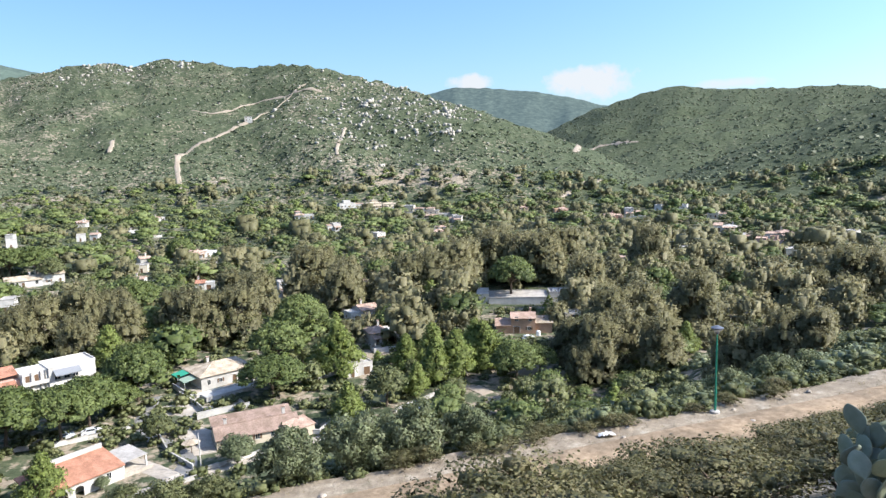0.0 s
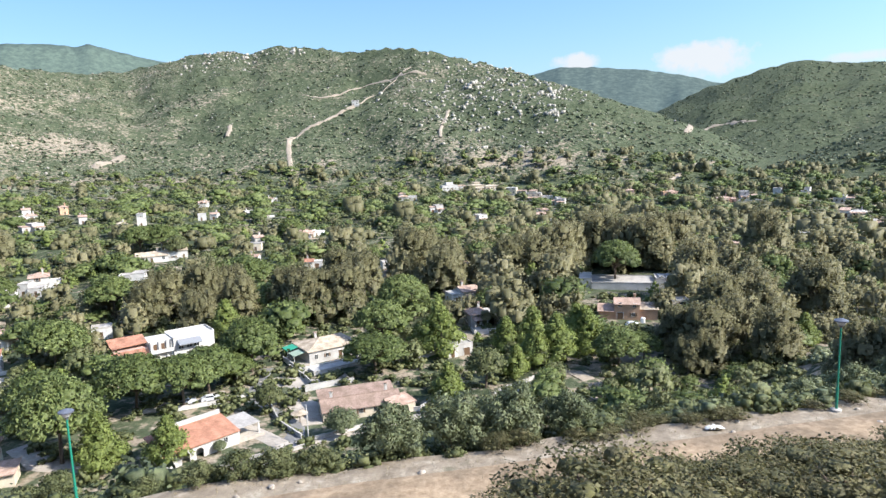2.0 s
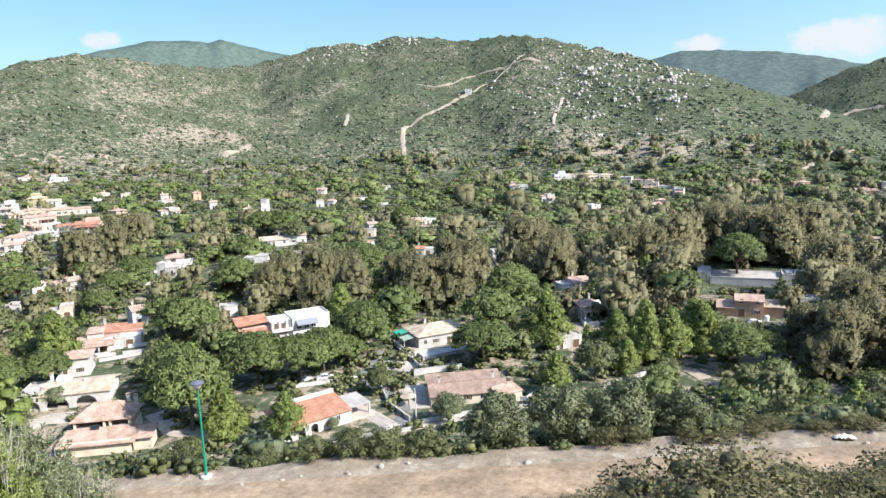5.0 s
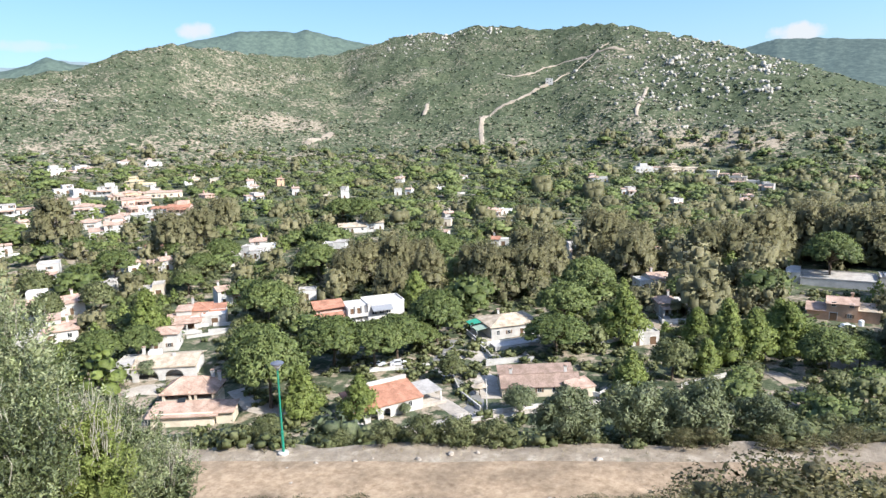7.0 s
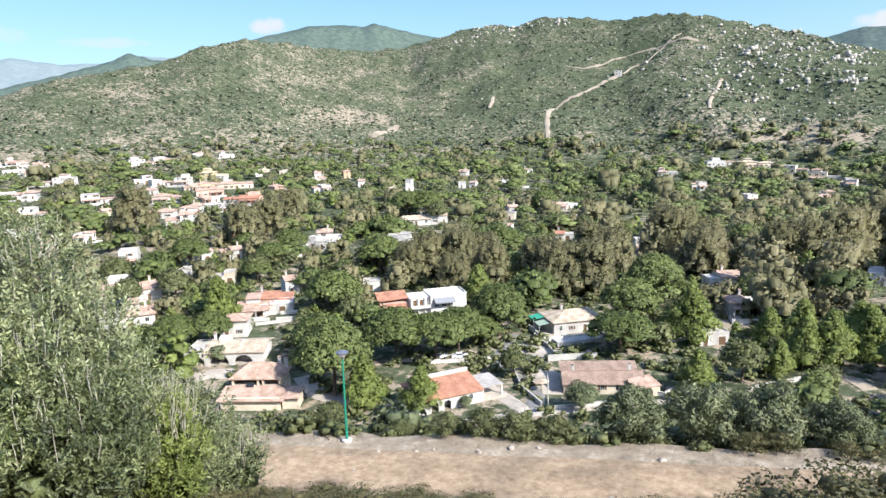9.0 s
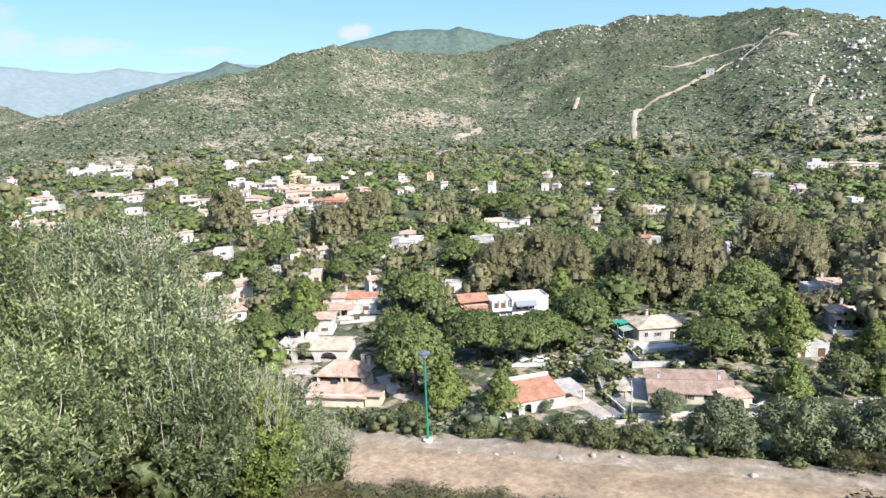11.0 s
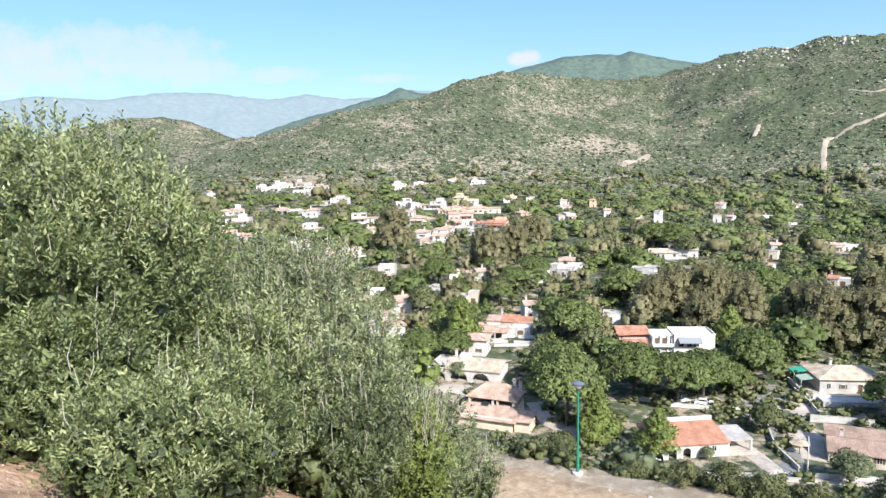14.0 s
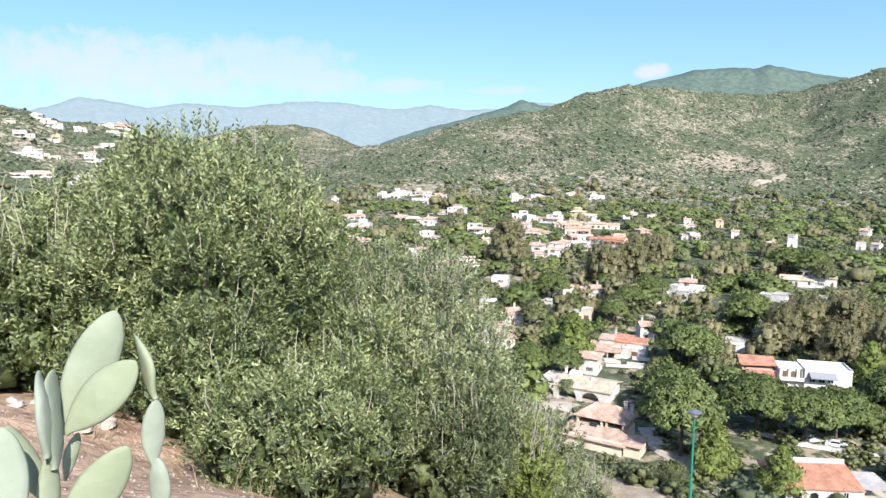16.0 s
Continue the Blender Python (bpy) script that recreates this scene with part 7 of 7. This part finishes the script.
def big_bush(name, x, y, w, d, h, count, seed, label, leaf="bush", shoots=260, sprig=0.30):
    rng = np.random.default_rng(seed)
    z = ground(x, y)
    ob = thing(name, pose(x, y, z), label, "bush", "bushes by the viewpoint")
    lumps = []
    for k in range(54):
        q = (k + 0.5) / 54
        el, a = math.asin(-0.95 + 1.93 * q), k * 2.399
        r = rng.uniform(0.66, 1.06)
        s = rng.uniform(0.15, 0.26) * (w + d) / 2
        lumps.append((math.cos(a) * math.cos(el) * w * 0.38 * r, math.sin(a) * math.cos(el) * d * 0.38 * r, h * (0.45 + 0.42 * math.sin(el) * r), s * 0.53, s * 0.53, s * 0.63))
    lumps = np.array(lumps)
    tone = rng.uniform(-0.12, 0.20, len(lumps))
    pick = rng.integers(0, len(lumps), count)
    dirs = rng.normal(size=(count, 3))
    dirs[:, 2] = np.where(dirs[:, 2] < -0.35, -dirs[:, 2], dirs[:, 2])
    dirs /= np.linalg.norm(dirs, axis=1, keepdims=True)
    depth = 1 - 0.5 * rng.random((count, 1)) ** 2
    spots = lumps[pick, :3] + dirs * lumps[pick, 3:] * depth
    ways = dirs * 0.6 + np.array([0, 0, 0.75]) + rng.normal(size=(count, 3)) * 0.28
    v, f = sprigs(rng, spots, ways, sprig)
    # tint is paler towards the top, varied by lump and by sprig
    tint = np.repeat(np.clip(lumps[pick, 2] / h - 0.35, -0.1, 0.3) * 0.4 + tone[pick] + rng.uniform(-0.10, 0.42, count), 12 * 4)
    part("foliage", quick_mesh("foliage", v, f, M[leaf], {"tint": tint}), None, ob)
    # closed core in the darkest leaf colour, painting shade into the gaps
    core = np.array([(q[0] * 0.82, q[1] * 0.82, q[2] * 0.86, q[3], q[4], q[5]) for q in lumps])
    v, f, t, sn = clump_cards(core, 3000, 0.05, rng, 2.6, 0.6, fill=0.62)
    part("inner_foliage", quick_mesh("inner_shade_leaves", v, f, M[leaf], {"tint": t * 0 + 0.02}, normals=sn), None, ob)
    st = Shape()
    for q in lumps[::2]:
        st.tube([(q[0] * 0.08, q[1] * 0.08, -0.4), (q[0] * 0.5, q[1] * 0.5, q[2] * 0.55), tuple(q[:3])], [0.06, 0.035, 0.012], 6)
    part("trunk", st, M["bark"], ob)
    tw = Shape()
    top = lumps[lumps[:, 2] > h * 0.5]
    for k in range(shoots):
        q = top[rng.integers(len(top))]
        dv = rng.normal(size=3)
        dv /= np.linalg.norm(dv)
        dv[2] = abs(dv[2])
        p = q[:3] + dv * q[3:] * 0.75
        up = np.array([dv[0] * 0.3, dv[1] * 0.3, 1.0]) * rng.uniform(0.2, 0.6)
        tw.tube([tuple(p), tuple(p + up * 0.6 + rng.normal(size=3) * 0.02), tuple(p + up)], [0.006, 0.005, 0.002], 4)
    tagged(part("dry_wood", tw, M["twig"], ob, "pale dry upright shoots"), kind="stuff")
    return ob


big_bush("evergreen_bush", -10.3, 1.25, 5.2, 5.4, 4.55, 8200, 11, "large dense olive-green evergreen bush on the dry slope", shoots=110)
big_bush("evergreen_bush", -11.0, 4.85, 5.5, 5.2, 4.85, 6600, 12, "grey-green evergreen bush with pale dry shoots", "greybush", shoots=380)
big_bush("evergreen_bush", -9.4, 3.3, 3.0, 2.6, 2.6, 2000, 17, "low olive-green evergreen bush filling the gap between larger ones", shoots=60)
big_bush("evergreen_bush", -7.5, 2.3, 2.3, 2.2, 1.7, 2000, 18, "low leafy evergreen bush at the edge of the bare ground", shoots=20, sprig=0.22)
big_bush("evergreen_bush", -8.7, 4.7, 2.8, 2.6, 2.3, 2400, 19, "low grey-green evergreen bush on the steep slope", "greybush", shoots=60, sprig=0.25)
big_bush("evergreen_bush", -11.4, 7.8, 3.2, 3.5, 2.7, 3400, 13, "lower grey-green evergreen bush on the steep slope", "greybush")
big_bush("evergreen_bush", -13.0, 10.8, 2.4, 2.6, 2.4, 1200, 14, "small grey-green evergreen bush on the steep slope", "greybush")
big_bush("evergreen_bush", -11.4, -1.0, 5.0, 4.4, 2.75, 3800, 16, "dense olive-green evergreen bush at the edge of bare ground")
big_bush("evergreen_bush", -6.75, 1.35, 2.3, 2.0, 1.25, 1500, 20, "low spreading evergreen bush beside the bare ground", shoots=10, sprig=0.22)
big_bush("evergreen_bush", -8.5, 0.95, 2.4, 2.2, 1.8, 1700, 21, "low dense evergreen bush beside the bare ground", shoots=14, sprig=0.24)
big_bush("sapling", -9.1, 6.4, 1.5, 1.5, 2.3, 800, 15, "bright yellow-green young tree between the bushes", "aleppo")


# ---- prickly pears ----
def pad_mesh(length, width, thick, bend, seed):
    """One cactus pad: an egg-shaped, slightly cupped cushion with its stalk end at the origin, along +z, facing -y."""
    rng = random.Random(seed)
    v, f, rings, sides = [], [], 19, 16
    for i in range(rings):
        u = (1 - math.cos(math.pi * i / (rings - 1))) / 2
        half = width / 2 * (max(0.2 * (1 - u), math.sin(math.pi / 2 * u / 0.52) ** 0.85) if u < 0.52 else max(0.01, 1 - ((u - 0.52) / 0.48) ** 1.9) ** 0.6)
        full = min(1, 0.35 + 1.2 * math.sqrt(max(0.0, 1 - u)))
        for k in range(sides):
            a = 2 * math.pi * k / sides
            x = half * math.cos(a) * (1 + 0.02 * math.sin(9 * u + seed))
            t = thick / 2 * (0.6 + 0.4 * math.sin(math.pi * u)) * full * (1 + 0.10 * rng.uniform(-1, 1))
            v.append((x, t * math.copysign(abs(math.sin(a)) ** 0.6, math.sin(a)) + bend * (u * u) * length + 0.25 * x * x / max(width, 0.01) + 0.004 * math.sin(6 * u + 20 * x + seed), u * length))
    for i in range(rings - 1):
        for k in range(sides):
            f.append((i * sides + k, i * sides + (k + 1) % sides, (i + 1) * sides + (k + 1) % sides, (i + 1) * sides + k))
    me = bpy.data.meshes.new("pad")
    me.from_pydata(v, [], f + [tuple(reversed(range(sides))), tuple(range((rings - 1) * sides, rings * sides))])
    me.polygons.foreach_set("use_smooth", np.ones(len(me.polygons), bool))
    me.update()
    me.materials.append(M["cactus"])
    return me


def cactus_material():
    m, n, l, b = node_mat("cactus_skin")
    tc = n.new("ShaderNodeTexCoord")
    vo = n.new("ShaderNodeTexVoronoi")
    vo.inputs["Scale"].default_value = 26.0
    l.new(tc.outputs["Object"], vo.inputs["Vector"])
    dots = ramp(n, [(0.0, (0.22, 0.20, 0.13)), (0.10, (1, 1, 1))])
    l.new(vo.outputs["Distance"], dots.inputs[0])
    broad = noise_node(n, l, 7.0, 5, 0.6)
    r = ramp(n, [(0.3, (0.165, 0.190, 0.135)), (0.52, (0.205, 0.228, 0.178)), (0.75, (0.245, 0.264, 0.205))])
    l.new(broad.outputs[0], r.inputs[0])
    info = n.new("ShaderNodeObjectInfo")
    young = ramp(n, [(0.5, (1, 1, 1)), (1.0, (1.0, 1.0, 0.80))])
    l.new(info.outputs["Random"], young.inputs[0])
    c = mix(n, l, 0.22, mix(n, l, 1.0, r.outputs[0], young.outputs[0], "MULTIPLY"), dots.outputs[0], "MULTIPLY")
    l.new(c, b.inputs["Base Color"])
    b.inputs["Roughness"].default_value = 0.7
    b.inputs["Specular IOR Level"].default_value = 0.25
    bp = n.new("ShaderNodeBump")
    bp.inputs["Strength"].default_value, bp.inputs["Distance"].default_value = 0.4, 0.004
    l.new(vo.outputs["Distance"], bp.inputs["Height"])
    l.new(bp.outputs[0], b.inputs["Normal"])
    return m


M["cactus"] = cactus_material()


def pad(parent, base, tip, width, thick=0.024, face=(1, 0, 0), bend=0.0, seed=0):
    """A pad from its stalk point to its tip, its flat side turned to face."""
    base, tip = Vector(base), Vector(tip)
    up = (tip - base).normalized()
    side = up.cross(Vector(face)).normalized()
    front = side.cross(up)
    m = Matrix((side, -front, up)).transposed().to_4x4()
    if m.determinant() < 0:
        m = Matrix((-side, -front, up)).transposed().to_4x4()
    m.translation = base
    ob = part("pad", pad_mesh((tip - base).length, width, thick, bend, seed), None, parent)
    ob.matrix_world = parent.matrix_world @ m
    return ob


near_pear = thing("prickly_pear", pose(-1.506, -0.632, ground(-1.506, -0.632)), "pale grey-green prickly pear with broad smooth pads", "cactus", "prickly pears")
# stalk end, tip, width, facing, bend
for k, (base, tip, width, face, bend) in enumerate((
        ((-0.142, -0.016, 1.782), (-0.176, 0.111, 2.063), 0.120, (0.98, 0.12, 0.19), 0.00),
        ((-0.12, -0.02, 1.779), (-0.083, 0.144, 1.948), 0.108, (0.91, -0.14, 0.39), 0.00),
        ((-0.022, -0.055, 1.761), (-0.095, -0.055, 1.952), 0.106, (0.22, 0.97, 0.07), 0.03),
        ((-0.045, -0.044, 1.722), (-0.117, -0.035, 1.943), 0.116, (0.33, 0.94, 0.07), 0.00),
        ((-0.119, 0.194, 1.832), (-0.191, 0.148, 1.987), 0.103, (0.11, -0.95, -0.26), 0.06),
        ((-0.106, 0.175, 1.654), (-0.121, 0.19, 1.832), 0.062, (0.92, 0.22, 0.3), 0.00),
        ((-0.082, 0.186, 1.528), (-0.101, 0.189, 1.681), 0.059, (0.77, -0.5, 0.37), 0.00),
        ((0.014, -0.041, 1.563), (0.025, 0.108, 1.774), 0.108, (0.95, 0.15, 0.26), 0.00),
        ((0.086, -0.148, 1.604), (0.008, -0.14, 1.862), 0.103, (0.91, -0.15, 0.38), 0.00),
        ((-0.058, -0.066, 1.64), (-0.171, -0.139, 1.807), 0.070, (0.73, 0.49, 0.46), 0.00),
        ((-0.019, -0.065, 1.532), (-0.066, -0.05, 1.766), 0.058, (0.76, 0.57, 0.3), 0.00),
        ((-0.163, -0.025, 1.643), (-0.18, 0.011, 1.756), 0.034, (0.92, 0.31, 0.24), 0.00),
        ((0.051, -0.074, 1.324), (-0.011, -0.063, 1.564), 0.143, (0.82, 0.34, 0.45), 0.00),
        ((0.103, -0.136, 1.357), (0.074, -0.145, 1.617), 0.140, (0.85, -0.18, 0.47), 0.00),
        ((0.023, -0.038, 1.336), (0.012, -0.04, 1.582), 0.138, (0.86, 0.16, 0.49), 0.00),
        ((-0.051, 0.143, 1.285), (-0.084, 0.187, 1.549), 0.117, (0.76, -0.4, 0.5), 0.00),
        ((0.057, 0.034, 1.142), (0.034, 0.126, 1.364), 0.150, (0.86, 0.22, 0.43), 0.00),
)):
    pad(near_pear, base, tip, width, 0.024, face, bend, k)
# the older pads that carry them, down to the ground
for bx, by, lean in ((-0.02, -0.10, 0.04), (0.0, 0.06, 0.05), (-0.05, -0.02, 0.02)):
    for k, (z0, z1) in enumerate(((-0.12, 0.33), (0.27, 0.66), (0.60, 0.93), (0.87, 1.22))):
        pad(near_pear, (bx + lean * (3 - k), by + 0.03 * (-1) ** k, z0), (bx + lean * (2.4 - k), by - 0.02 * (-1) ** k, z1), 0.24 - 0.01 * k, 0.05 - 0.007 * k, (0.85, 0.35 * (-1) ** k, 0.2), 0.0, 40 + k)


def cactus_clump(x, y, seed, tiers, spread, high, label):
    """Pads rising tier on tier from the ground, each carrying one to three younger ones."""
    rnd = random.Random(seed)
    ob = thing("prickly_pear", pose(x, y, ground(x, y)), label, "cactus", "prickly pears")
    ends = [Vector((rnd.uniform(-spread, spread), rnd.uniform(-spread, spread), -0.12)) for k in range(11)]
    for tier in range(tiers):
        grown = []
        for b in ends:
            for k in range(1 if tier == 0 else rnd.choice((1, 1, 2, 2, 3))):
                d = Vector((rnd.uniform(-0.7, 0.7), rnd.uniform(-0.5, 0.5), rnd.uniform(0.45, 0.9))).normalized()
                t = b + d * rnd.uniform(0.26, 0.36)
                if t.z < high and len(grown) < 24:
                    pad(ob, b - Vector((0, 0, 0.02)), t, rnd.uniform(0.19, 0.26), 0.03, (rnd.uniform(-1.2, 0.3), rnd.uniform(-1.2, -0.2), 0.1), 0.0, seed * 50 + tier * 30 + len(grown))
                    grown.append(t)
        ends = grown
    return ob


cactus_clump(4.66, 6.95, 7, 6, 0.6, 1.68, "shaded grey-green prickly pear clump above the dirt road")


# ---- loose bits ----
def stone_mesh(seed, s):
    rng = np.random.default_rng(seed)
    v, f = lump_shape(rng, 4, 8)[:2]
    v = v * np.array([s, s * rng.uniform(0.6, 0.9), s * rng.uniform(0.5, 0.8)])
    return quick_mesh("stone", v, f, M["pale_stone"])


M["pale_stone"] = surface("pale_limestone", (0.32, 0.27, 0.22), (0.52, 0.46, 0.39), 9, 2.0, 0.95, 0.6, 0.02, 0.2)

M["grit"] = surface("earthy_grit", (0.20, 0.15, 0.115), (0.38, 0.305, 0.24), 9, 2.0, 0.95, 0.5, 0.01, 0.0)


def gravel():
    """Grit and pebbles strewn over the bare hilltop."""
    rng = np.random.default_rng(88)
    n = 1700
    a, r = np.radians(rng.uniform(70, 104, n)), rng.uniform(4.5, 10.5, n)
    temps = [lump_shape(np.random.default_rng(950 + q), 2, 5) for q in range(5)]
    places = np.stack([-r * np.sin(a), r * np.cos(a), 0.006 + 0.024 * rng.random(n) ** 3, rng.uniform(0.5, 1.0, n), 0 * r], 1)
    scatter_mesh("gravel", temps, places, M["grit"], "pale grit and pebbles strewn over bare pinkish earth", "gravel", False, 0.0)


gravel()
rnd = random.Random(12)
for k in range(26):
    a, r = radians(rnd.uniform(91.0, 97)), rnd.uniform(7.8, 9.2)
    x, y = -r * math.sin(a), r * math.cos(a)
    tagged(new("stone", stone_mesh(60 + k, rnd.uniform(0.06, 0.14))), "pale broken stone lying on the bare ground", "stone", "stones by the bush").matrix_world = pose(x, y, ground(x, y) + 0.02, 0, 0, rnd.uniform(0, 360))
for k in range(46):
    x, s = rnd.uniform(-22, 34), rnd.choice((rnd.uniform(-0.9, 0.3), rnd.uniform(-6.5, -0.3)))
    px, py = on_slope(x, s)
    tagged(new("stone", stone_mesh(90 + k, rnd.uniform(0.05, 0.22))), "small pale stone lying on the dirt road", "stone", "stones on the road").matrix_world = pose(px, py, ground(px, py) + 0.03, 0, 0, rnd.uniform(0, 360))


def crumpled(name, x, y, w, d, h, material, label, seed):
    rng = np.random.default_rng(seed)
    n = 12
    gx, gy = np.meshgrid(np.linspace(-w / 2, w / 2, n), np.linspace(-d / 2, d / 2, n), indexing="ij")
    gz = rng.uniform(0, h, (n, n)) * (1 - (np.abs(gx) / w * 1.6) ** 2) + 0.02
    v = np.stack([x + gx + rng.normal(size=gx.shape) * 0.02, y + gy + rng.normal(size=gx.shape) * 0.02, EYE + ground_rel(x + gx, y + gy) + gz + 0.03], -1).reshape(-1, 3)
    i, j = np.meshgrid(np.arange(n - 1), np.arange(n - 1), indexing="ij")
    f = np.stack([i * n + j, (i + 1) * n + j, (i + 1) * n + j + 1, i * n + j + 1], -1).reshape(-1, 4)
    return tagged(new(name, quick_mesh(name, v, f, material)), label, "litter")


crumpled("plastic_bag", 8.3, 34.7, 0.9, 0.45, 0.2, M["litter"], "crumpled white plastic bag at the road edge", 3)


def dry_grass():
    """Straw-coloured tufts on the road's verges and the bare ground."""
    rng = np.random.default_rng(55)
    x, s = rng.uniform(-30, 46, 4200), np.concatenate([rng.uniform(-1.2, 1.0, 1500), rng.uniform(-8.5, -5.0, 1500), rng.uniform(-5.4, -1.0, 1200)])
    y = 32.5 + 0.293 * x + 1.042 * s
    a, r = np.radians(rng.uniform(62, 100, 50)), rng.uniform(4.5, 9, 50)
    x, y = np.concatenate([x, -r * np.sin(a)]), np.concatenate([y, r * np.cos(a)])
    temps = []
    for q in range(4):
        g = np.random.default_rng(600 + q)
        c = g.normal(size=(14, 3)) * np.array([0.09, 0.09, 0])
        tip = c + g.normal(size=(14, 3)) * 0.07 + np.array([0, 0, 0.22])
        b = np.cross(tip - c, g.normal(size=(14, 3)))
        b = b / np.linalg.norm(b, axis=1, keepdims=True) * 0.008
        v = np.stack([c - b, c + b, tip], 1).reshape(-1, 3)
        temps.append((v, np.arange(42).reshape(-1, 3), np.zeros(42), v))
    places = np.stack([x, y, rng.uniform(0.5, 1.3, len(x)), rng.uniform(0.6, 1.2, len(x)), rng.uniform(0, 0.4, len(x))], 1)
    scatter_mesh("dry_grass", temps, places, M["straw"], "straw-coloured dry grass tufts along the road", "grass", False)


M["straw"] = foliage("dry_grass_blades", (0.20, 0.16, 0.09), (0.30, 0.25, 0.14), (0.42, 0.36, 0.22), 0.2)
dry_grass()
